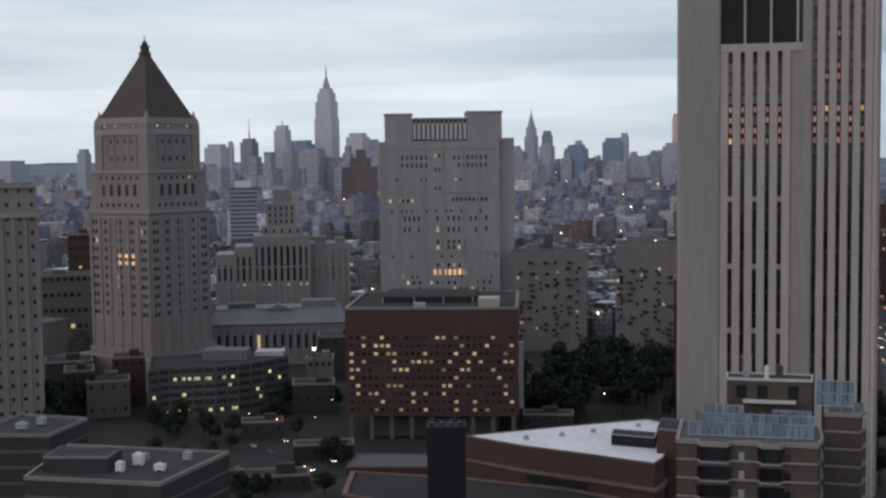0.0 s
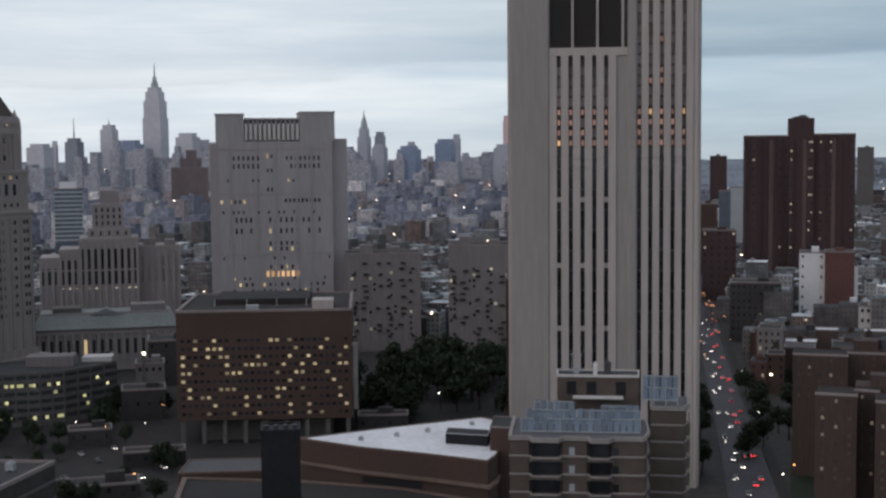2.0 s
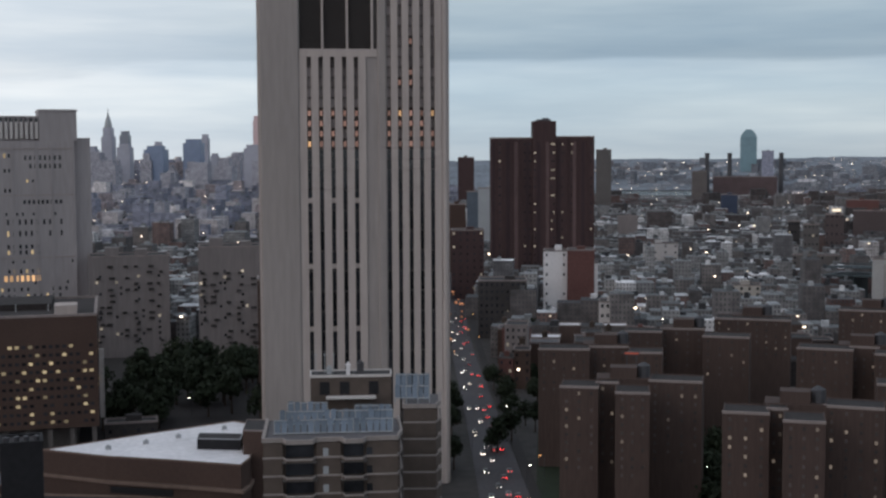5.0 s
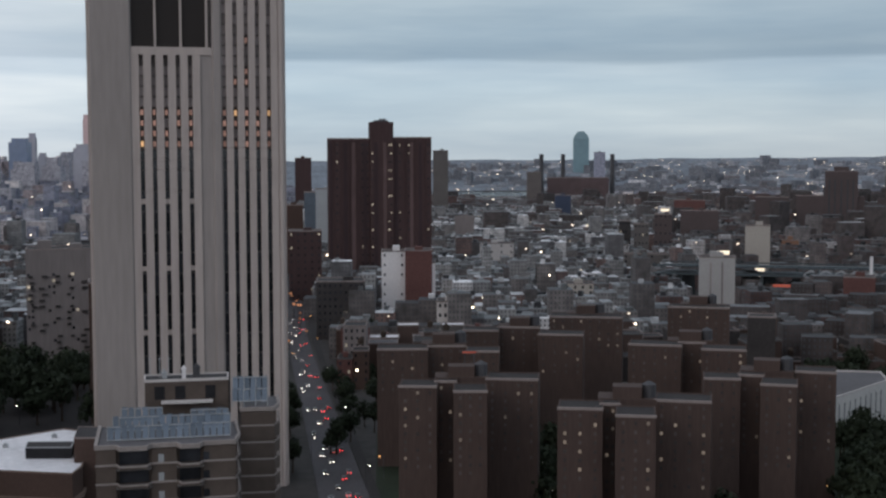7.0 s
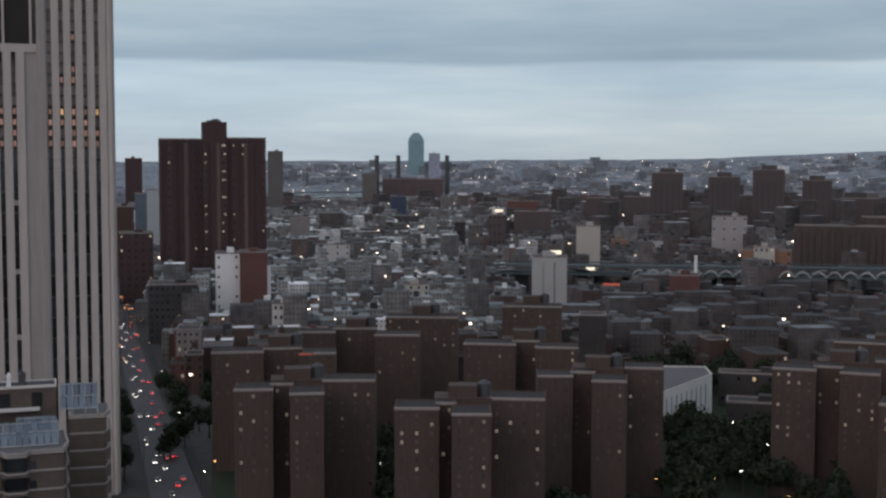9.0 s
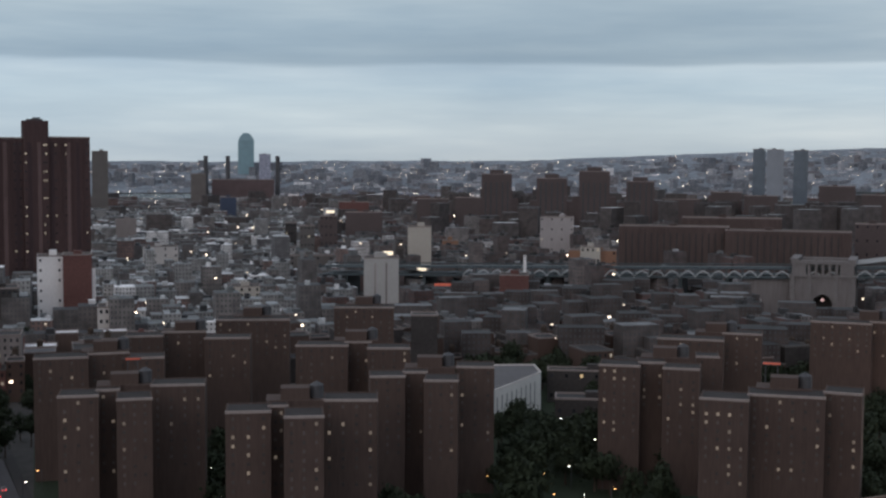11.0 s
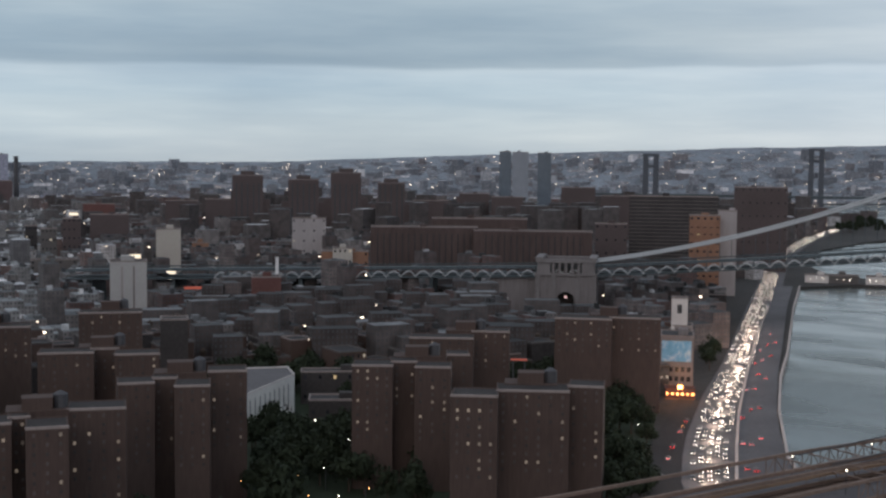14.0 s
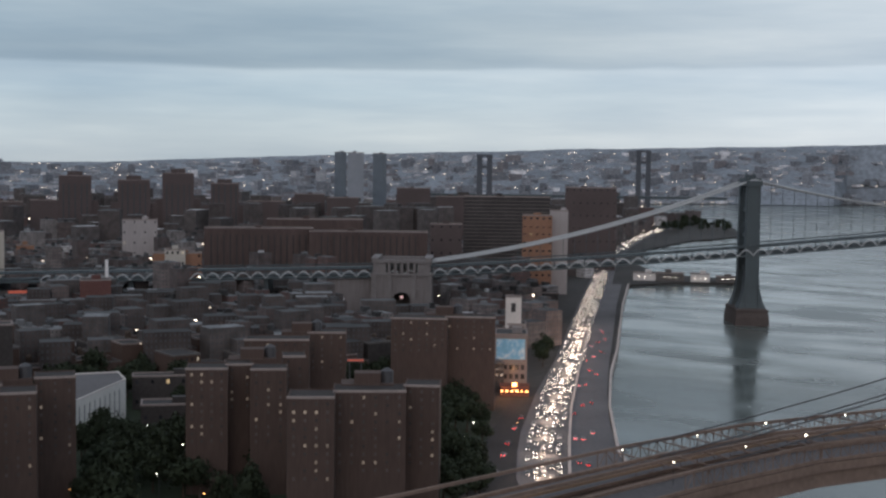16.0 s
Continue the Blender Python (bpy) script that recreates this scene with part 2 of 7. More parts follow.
# distant walls and roofs, tinted paler and bluer to stand for haze
M["hazed_wall"] = town("hazed_wall", [(0.0, (0.189, 0.206, 0.260)), (0.3, (0.271, 0.289, 0.354)), (0.52, (0.389, 0.395, 0.431)), (0.70, (0.319, 0.277, 0.283)), (0.85, (0.496, 0.472, 0.466)), (0.93, (0.779, 0.749, 0.732))])
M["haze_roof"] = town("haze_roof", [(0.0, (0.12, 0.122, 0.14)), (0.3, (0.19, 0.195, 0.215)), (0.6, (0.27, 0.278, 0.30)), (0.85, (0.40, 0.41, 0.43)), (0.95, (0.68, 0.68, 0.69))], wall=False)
M["brick_wall"] = town("brick_wall", [(0.0, (0.056, 0.045, 0.043)), (0.4, (0.071, 0.058, 0.055)), (0.7, (0.086, 0.074, 0.071))])


def water():
    m = bpy.data.materials.new("river_water")
    m.use_nodes = True
    N, L = m.node_tree.nodes, m.node_tree.links
    p = N["Principled BSDF"]
    p.inputs["Base Color"].default_value = (0.092, 0.105, 0.10, 1)
    p.inputs["Roughness"].default_value = 0.16
    tc = N.new("ShaderNodeTexCoord")
    a, b = N.new("ShaderNodeTexNoise"), N.new("ShaderNodeTexNoise")
    a.inputs["Scale"].default_value, b.inputs["Scale"].default_value = 0.35, 0.02
    a.inputs["Detail"].default_value = b.inputs["Detail"].default_value = 4
    mp = N.new("ShaderNodeMapping")
    mp.inputs["Scale"].default_value = (1.0, 0.45, 1.0)
    mp.inputs["Rotation"].default_value = (0, 0, radians(-18))
    L.new(tc.outputs["Object"], mp.inputs["Vector"])
    L.new(mp.outputs[0], a.inputs["Vector"])
    L.new(mp.outputs[0], b.inputs["Vector"])
    mu = N.new("ShaderNodeMath")
    mu.operation = "MULTIPLY"
    L.new(a.outputs["Fac"], mu.inputs[0])
    L.new(b.outputs["Fac"], mu.inputs[1])
    bp = N.new("ShaderNodeBump")
    bp.inputs["Strength"].default_value, bp.inputs["Distance"].default_value = 0.25, 0.4
    L.new(mu.outputs[0], bp.inputs["Height"])
    L.new(bp.outputs[0], p.inputs["Normal"])
    mr = N.new("ShaderNodeMapRange")
    mr.inputs["From Min"].default_value, mr.inputs["From Max"].default_value = 0.35, 0.65
    mr.inputs["To Min"].default_value, mr.inputs["To Max"].default_value = 0.1, 0.32
    L.new(b.outputs["Fac"], mr.inputs["Value"])
    L.new(mr.outputs[0], p.inputs["Roughness"])
    return m


M["water"] = water()
# midtown stone: distance haze is put into these pale blue-greys
M["hazed_stone"] = surface("hazed_stone", (0.38, 0.395, 0.44), vary=0.15, grain=0.05, coarse=0.01)
M["hazed_pale_stone"] = surface("hazed_pale_stone", (0.50, 0.505, 0.53), vary=0.15, grain=0.05, coarse=0.01)
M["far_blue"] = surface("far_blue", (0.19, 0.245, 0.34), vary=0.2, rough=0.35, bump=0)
# steel of the far bridge towers, lightened in colour as haze
M["hazed_steel"] = surface("hazed_steel", (0.085, 0.095, 0.108), vary=0.15, grain=0.05, coarse=0.01)
M["bridge_stone"] = surface("bridge_stone", (0.075, 0.062, 0.057), vary=0.3)
M["anchor_stone"] = surface("anchor_stone", (0.165, 0.153, 0.149), vary=0.25, streak=True)
M["anchor_trim"] = surface("anchor_trim", (0.17, 0.16, 0.156), vary=0.2)
M["walk_wood"] = surface("walk_wood", (0.22, 0.15, 0.10), vary=0.3, grain=2)
M["school_white"] = surface("school_white", (0.62, 0.63, 0.60), vary=0.12)
M["white_wall"] = surface("white_wall", (0.36, 0.36, 0.345), vary=0.12)
M["lit_pink"] = glow("lit_pink", (1.0, 0.62, 0.6), 0.9, 0.3)
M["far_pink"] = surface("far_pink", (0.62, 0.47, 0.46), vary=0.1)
M["lit_dim"] = glow("lit_dim", (1.0, 0.56, 0.44), 0.17, 0.6)
M["slot_stone"] = surface("slot_stone", (0.24, 0.22, 0.21), vary=0.3, piece=0.7)
M["tan_brick_dark"] = surface("tan_brick_dark", (0.095, 0.077, 0.064), vary=0.2)
M["lit_green"] = glow("lit_green", (0.95, 0.9, 0.45), 0.55, 0.6)
M["window_dull"] = surface("window_dull", (0.055, 0.045, 0.042), rough=0.6, vary=0.5, bump=0, piece=1.0)
M["dull_station"] = surface("dull_station", (0.105, 0.078, 0.078), vary=0.25)
# brown brick of the distance, greyed and lifted in colour for haze
M["hazed_brick"] = surface("hazed_brick", (0.088, 0.071, 0.069), vary=0.25, coarse=0.02)
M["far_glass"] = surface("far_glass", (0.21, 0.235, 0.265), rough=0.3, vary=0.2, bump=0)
M["east_wall"] = town("east_wall", [(0.0, (0.085, 0.066, 0.063)), (0.3, (0.113, 0.090, 0.085)), (0.55, (0.137, 0.116, 0.111)), (0.72, (0.109, 0.066, 0.059)), (0.86, (0.179, 0.165, 0.160)), (0.955, (0.425, 0.415, 0.406))])
M["east_roof"] = town("east_roof", [(0.0, (0.027, 0.027, 0.028)), (0.35, (0.048, 0.049, 0.051)), (0.62, (0.078, 0.080, 0.083)), (0.84, (0.148, 0.156, 0.160)), (0.96, (0.328, 0.343, 0.351))], wall=False)
M["dark_facade"] = surface("dark_facade", (0.05, 0.046, 0.045), vary=0.35)
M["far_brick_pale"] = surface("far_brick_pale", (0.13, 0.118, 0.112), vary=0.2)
M["queue_lamp"] = glow("queue_lamp", (1.0, 0.84, 0.70), 7.0, 0.95, island=True)
M["lit_pale_sign"] = glow("lit_pale_sign", (1.0, 0.86, 0.66), 1.1, 0.2)
M["lit_red_sign"] = glow("lit_red_sign", (1.0, 0.22, 0.14), 0.2, 0.3)
M["lit_flood"] = glow("lit_flood", (1.0, 0.86, 0.62), 5.0, 0.1)
M["navy"] = surface("navy", (0.028, 0.042, 0.08), rough=0.4, vary=0.3)
M["cream"] = surface("cream", (0.40, 0.38, 0.335), vary=0.12)
# darker copy of the concrete: the piers' shade is put into its colour
M["concrete_shaded"] = surface("concrete_shaded", (0.31, 0.285, 0.265), vary=0.16, streak=True)
M["lit_estate"] = glow("lit_estate", (1.0, 0.78, 0.60), 0.085, 0.9)
M["lit_street"] = glow("lit_street", (1.0, 0.42, 0.2), 0.6, 0.7)
# skyline and waterside districts: blue-grey palettes with haze in the colour
M["hazed_pale"] = town("hazed_pale", [(0.0, (0.26, 0.283, 0.305)), (0.5, (0.315, 0.335, 0.355)), (0.82, (0.40, 0.415, 0.43)), (0.95, (0.70, 0.71, 0.72))], wall=False)
M["hazed_dark"] = town("hazed_dark", [(0.0, (0.145, 0.157, 0.174)), (0.35, (0.175, 0.189, 0.207)), (0.6, (0.21, 0.226, 0.248)), (0.76, (0.165, 0.160, 0.168)), (0.9, (0.33, 0.346, 0.362)), (0.97, (0.62, 0.63, 0.64))], wall=False)

# ---- building blocks ----
def spot(az, d):
    """Plan position by bearing (degrees to the right of the y axis) and distance from the eye."""
    return d * math.sin(radians(az)), d * math.cos(radians(az))


def at(az, d):
    """Plan position by the city chart, which is turned and stretched a little against the true bearings."""
    return spot(1.0091 * az - 0.2876, 0.99 * d)


def chart(x, y):
    """Chart bearing and chart distance of a plan position."""
    return (math.degrees(math.atan2(x, y)) + 0.2876) / 1.0091, math.hypot(x, y) / 0.99


def thing(name, x, y, z=0.0, turn=0.0, label="", category="", group="", kind=""):
    ob = new(name)
    ob.empty_display_size = 1.0
    ob.matrix_world = pose(x, y, z, 0, 0, turn)
    return tagged(ob, label, category, group, kind)


def to_mesh(name, bm, *mats):
    me = bpy.data.meshes.new(name)
    bm.to_mesh(me)
    bm.free()
    for m in mats:
        me.materials.append(M[m])
    return me


def part(name, bm, material, parent, label="", at_pose=None):
    me = bm if isinstance(bm, bpy.types.Mesh) else to_mesh(name, bm, material)
    ob = new(name, me)
    ob.parent = parent
    if at_pose is not None:
        ob.matrix_local = at_pose
    if label:
        ob["label"] = label
    return ob


def solid(name, bm, material, label, category, kind="", group="", where=None):
    ob = new(name, bm if isinstance(bm, bpy.types.Mesh) else to_mesh(name, bm, material))
    if where is not None:
        ob.matrix_world = where
    return tagged(ob, label, category, group, kind)


def block(bm, x0, x1, y0, y1, z0, z1, mat=0):
    v = [bm.verts.new(c) for c in ((x0, y0, z0), (x1, y0, z0), (x1, y1, z0), (x0, y1, z0), (x0, y0, z1), (x1, y0, z1), (x1, y1, z1), (x0, y1, z1))]
    for q in ((3, 2, 1, 0), (4, 5, 6, 7), (0, 1, 5, 4), (1, 2, 6, 5), (2, 3, 7, 6), (3, 0, 4, 7)):
        bm.faces.new([v[i] for i in q]).material_index = mat
    return bm


def blocks(*rows):
    bm = bmesh.new()
    for r in rows:
        block(bm, *r)
    return bm


def prism(bm, pts, z0, z1, mat=0):
    lo, hi = [bm.verts.new((x, y, z0)) for x, y in pts], [bm.verts.new((x, y, z1)) for x, y in pts]
    n = len(pts)
    for i in range(n):
        bm.faces.new((lo[i], lo[(i + 1) % n], hi[(i + 1) % n], hi[i])).material_index = mat
    bm.faces.new(hi).material_index = mat
    bm.faces.new(lo[::-1]).material_index = mat
    return bm


def frustum(bm, rings):
    """Square rings (half width x, half width y, z), joined from below."""
    prev = None
    for hx, hy, z in rings:
        ring = [bm.verts.new(c) for c in ((-hx, -hy, z), (hx, -hy, z), (hx, hy, z), (-hx, hy, z))]
        if prev:
            for i in range(4):
                bm.faces.new((prev[i], prev[(i + 1) % 4], ring[(i + 1) % 4], ring[i]))
        else:
            bm.faces.new(ring[::-1])
        prev = ring
    bm.faces.new(prev)
    return bm


def turned(bm, rings, n=12, x=0.0, y=0.0):
    """A round body of (radius, z) rings."""
    prev = None
    for r, z in rings:
        ring = [bm.verts.new((x + r * math.cos(2 * math.pi * i / n), y + r * math.sin(2 * math.pi * i / n), z)) for i in range(n)]
        if prev:
            for i in range(n):
                bm.faces.new((prev[i], prev[(i + 1) % n], ring[(i + 1) % n], ring[i]))
        else:
            bm.faces.new(ring[::-1])
        prev = ring
    bm.faces.new(prev)
    return bm


def roof_deck(x0, x1, y0, y1, z, rim=0.9, thick=0.6):
    """A parapet ring round a flat roof."""
    return blocks((x0 - 0.15, x1 + 0.15, y0 - 0.15, y0 + thick, z, z + rim), (x0 - 0.15, x1 + 0.15, y1 - thick, y1 + 0.15, z, z + rim),
                  (x0 - 0.15, x0 + thick, y0 + thick, y1 - thick, z, z + rim), (x1 - thick, x1 + 0.15, y0 + thick, y1 - thick, z, z + rim))


PANES = {}


def pane_mesh(w, h, mat, deep=0.12, sill=None):
    """A window pane standing in a shallow frame; one mesh for all of a size."""
    key = (round(w, 2), round(h, 2), mat, sill)
    if key not in PANES:
        bm = blocks((-w / 2, w / 2, -0.06, deep, 0, h))
        if sill:
            block(bm, -w / 2 - 0.15, w / 2 + 0.15, -0.22, -0.06, -0.2, 0.0, 1)
        PANES[key] = to_mesh("window", bm, mat, *([sill] if sill else []))
    return PANES[key]


SIDES = {"front": 0, "right": 90, "back": 180, "left": -90}


def windows(parent, side, box, cols, rows, w, h, chance=0.1, lit="lit", dark="glass", sill=None, rnd=None, skip=0.0, lit_rows=None):
    """Panes on one side of a box (x0, x1, y0, y1): cols are metres along the side from its left end, rows heights of their sills."""
    x0, x1, y0, y1 = box
    rnd = rnd or random
    for c in cols:
        for z in rows:
            if rnd.random() < skip:
                continue
            p = chance if lit_rows is None else lit_rows.get(z, chance)
            me = pane_mesh(w, h, lit if rnd.random() < p else dark, sill=sill)
            if side == "front":
                m = pose(x0 + c, y0, z)
            elif side == "right":
                m = pose(x1, y0 + c, z, 0, 0, 90)
            elif side == "left":
                m = pose(x0, y1 - c, z, 0, 0, -90)
            else:
                m = pose(x1 - c, y1, z, 0, 0, 180)
            part("window", me, None, parent, "", m)


def spread(a, b, n):
    return [a + (b - a) * i / (n - 1) for i in range(n)] if n > 1 else [(a + b) / 2]

# ---- ground, river, far land ----
SHORE = [at(*p) for p in ((180, 900), (150, 520), (110, 330), (85, 330), (74, 395), (68.6, 450), (66.6, 549), (66.15, 652), (66.2, 760), (66.45, 854), (66.65, 1132), (66.9, 1330), (69.0, 1372),
                          (72.4, 1392), (72.4, 1420), (68.2, 1480), (67.2, 1620), (67.7, 1915), (69.5, 2150), (71.8, 2330), (71.4, 2600), (70.6, 2830), (69, 3050), (60, 3250), (48, 3500), (36, 3600), (24, 3500), (20, 3900), (17, 4930))]
bm = bmesh.new()
outline = SHORE + [at(17 - i * 6, 4930) for i in range(1, 33)] + [at(-178, 3000)]
prism(bm, outline, -6, 0)
bmesh.ops.recalc_face_normals(bm, faces=bm.faces)
far = [at(*p) for p in ((24, 4930), (26, 4340), (30.2, 4320), (33, 3950), (45, 3950), (60, 3900), (70.4, 4308), (77.6, 4588), (88, 4700), (100, 4930))] + [at(100 - 4 * i, 4930) for i in range(1, 19)]
prism(bm, far, -6, 0)
bmesh.ops.recalc_face_normals(bm, faces=bm.faces)
ground = solid("ground", bm, "earth", "dark city ground between streets and houses", "ground", "structure")
bm = bmesh.new()
bm.faces.new([bm.verts.new((*at(-6 * i, 4940), -2.5)) for i in range(60)])
solid("water", bm, "water", "grey rippled river reflecting the evening sky", "water", "structure")

# far rising land up to the skyline
HORIZON = ((-180, 60), (-30, 85), (-17, 112), (5, 96), (20, 98), (35, 104), (44, 112), (51, 138), (57, 158), (64, 178), (71, 194), (77, 206), (86, 230), (110, 100), (180, 60))


def skyline(az):
    for (a, p), (b, q) in zip(HORIZON, HORIZON[1:]):
        if a <= az <= b:
            return p + (q - p) * (az - a) / (b - a)
    return 60


bm = bmesh.new()
prev = None
for i in range(721):
    az = -180 + i * 0.5
    start = 4330 if az < 76 else 4700
    col = []
    for f in (0.0, 0.2, 0.4, 0.6, 0.8, 1.0):
        wob_z = noise.noise((az * 0.35, f * 3, 0)) * 7 * f + noise.noise((az * 1.7, f * 5, 3)) * 3 * f
        col.append(bm.verts.new((*at(az, start + (4900 - start) * f), -0.6 + (skyline(az) + wob_z) * f ** 0.9)))
    col.append(bm.verts.new((*at(az, 4925), -5)))
    if prev:
        for a in range(6):
            bm.faces.new((prev[a], prev[a + 1], col[a + 1], col[a]))
    prev = col
bmesh.ops.recalc_face_normals(bm, faces=bm.faces)
solid("backdrop", bm, "hazed_land", "hazy low hills and far districts on the skyline", "backdrop", "structure")


def strip(name, pts, widths, z0, z1, mat, label, category, kind="structure"):
    """A road or wall along plan points, as a raised band."""
    bm = bmesh.new()
    prev = None
    for i, (x, y) in enumerate(pts):
        a, b = pts[max(i - 1, 0)], pts[min(i + 1, len(pts) - 1)]
        t = Vector((b[0] - a[0], b[1] - a[1])).normalized()
        n, w = Vector((-t.y, t.x)), widths[i] if isinstance(widths, (list, tuple)) else widths
        zz0, zz1 = (z0[i], z1[i]) if isinstance(z0, (list, tuple)) else (z0, z1)
        ring = [bm.verts.new((x + n.x * s * w / 2, y + n.y * s * w / 2, z)) for s, z in ((1, zz0), (-1, zz0), (-1, zz1), (1, zz1))]
        if prev:
            for k in range(4):
                bm.faces.new((prev[k], prev[(k + 1) % 4], ring[(k + 1) % 4], ring[k]))
        else:
            bm.faces.new(ring[::-1])
        prev = ring
    bm.faces.new(prev)
    bmesh.ops.recalc_face_normals(bm, faces=bm.faces)
    return solid(name, bm, mat, label, category, kind)

# ---- civic centre ----
R = random.Random(7)


def courthouse_tower():
    """Square limestone shaft with setbacks, a colonnade and a pyramid roof with a lantern."""
    t = thing("courthouse_tower", *at(-12.85, 732), 0, 57.8, "tall limestone courthouse tower with a brown pyramid roof and lantern", "courthouse")
    s = 22.8
    part("base", blocks((-30, 30, -27, 30, 0, 16), (-24, 24, -24, 24, 16, 20)), "limestone", t)
    part("shaft", blocks((-s, s, -s, s, 20, 93)), "limestone", t)
    part("cornice", blocks((-s - 0.8, s + 0.8, -s - 0.8, s + 0.8, 93, 94.6), (-s - 0.3, s + 0.3, -s - 0.3, s + 0.3, 90.6, 91.4)), "limestone_trim", t)
    s2 = 21.8
    part("upper_shaft", blocks((-s2, s2, -s2, s2, 94.6, 114.5)), "limestone", t)
    part("cornice", blocks((-s2 - 0.6, s2 + 0.6, -s2 - 0.6, s2 + 0.6, 114.5, 116)), "limestone_trim", t)
    s3 = 19.6
    part("crown_stage", blocks((-s3 + 0.3, s3 - 0.3, -s3 + 0.3, s3 - 0.3, 116, 143)), "limestone", t)
    part("crown_band", blocks((-s3 - 0.2, s3 + 0.2, -s3 - 0.2, s3 + 0.2, 117.5, 118.6), (-s3 - 0.1, s3 + 0.1, -s3 - 0.1, s3 + 0.1, 126.4, 127.2)), "limestone", t)
    for sx in (-1, 1):
        for sy in (-1, 1):
            part("corner_pier", blocks((sx * 17.0 - 3, sx * 17.0 + 3, sy * 17.0 - 3, sy * 17.0 + 3, 116, 141)), "limestone", t)
            part("finial", turned(bmesh.new(), [(1.5, 143), (1.2, 145), (0.3, 148)], 6, sx * 17.8, sy * 17.8), "limestone_trim", t)
    for turn in (0, -90):
        for c in spread(-11, 11, 5):
            part("pilaster", blocks((c - 0.55, c + 0.55, -s3, -s3 + 0.4, 118.6, 134.6)), "limestone", t, "", pose(0, 0, 0, 0, 0, turn))
    part("entablature", blocks((-20.1, 20.1, -20.1, 20.1, 135, 138), (-19.2, 19.2, -19.2, 19.2, 138, 141), (-19.8, 19.8, -19.8, 19.8, 141, 143)), "limestone_trim", t)
    part("parapet", roof_deck(-19.2, 19.2, -19.2, 19.2, 143, 1.4), "limestone_trim", t)
    part("roof", frustum(bmesh.new(), [(18.0, 18.0, 143.1), (17.4, 17.4, 145.4), (2.0, 2.0, 178.6)]), "tile_roof", t, "brown tiled pyramid roof")
    part("lantern", turned(frustum(bmesh.new(), [(2.4, 2.4, 178.6), (2.4, 2.4, 180.2), (1.7, 1.7, 180.3), (1.7, 1.7, 183.4), (2.0, 2.0, 183.5), (2.0, 2.0, 184)]), [(1.7, 184), (1.2, 186), (0.3, 187), (0.15, 189.5)], 8), "lantern_metal", t, "dark metal lantern")
    for side in ("front", "left"):
        box = (-s, s, -s, s)
        cols = [c + o for c in spread(4.5, 2 * s - 4.5, 5) for o in (-1.15, 1.15)]
        windows(t, side, box, cols, spread(38, 87, 11), 1.45, 2.2, 0.02, sill=None, rnd=R)
        for c in spread(1.2, 2 * s - 1.2, 7):
            bmx = blocks((-0.9, 0.9, -0.45, 0, 20, 90.5))
            m = {"front": pose(-s + c, -s, 0), "left": pose(-s, s - c, 0, 0, 0, -90), "right": pose(s, -s + c, 0, 0, 0, 90)}[side]
            part("pier", bmx, "limestone", t, "", m)
        box = (-s2, s2, -s2, s2)
        windows(t, side, box, spread(10, 2 * s2 - 10, 5), (102.5,), 2.3, 6.0, 0.0, rnd=R)
        windows(t, side, box, spread(8, 2 * s2 - 8, 7), (96.4, 111.0), 1.6, 1.9, 0.03, rnd=R)
        box = (-s3 + 0.3, s3 - 0.3, -s3 + 0.3, s3 - 0.3)
        windows(t, side, box, spread(11.4, 2 * s3 - 12, 4), (121.0, 130.2), 1.9, 2.7, 0.0, rnd=R)
        windows(t, side, (-19.8, 19.8, -19.8, 19.8), (8, 16, 30), (139.4,), 1.2, 1.0, 0.7, lit="lit_pale", rnd=R)
    for c in (23.5, 28.5, 33.5):
        for z in (65.5, 69.2):
            part("window", pane_mesh(2.2, 2.0, "lit_warm"), None, t, "warm lit window", pose(-s - 0.5, s - c, z, 0, 0, -90))
    return t


courthouse_tower()


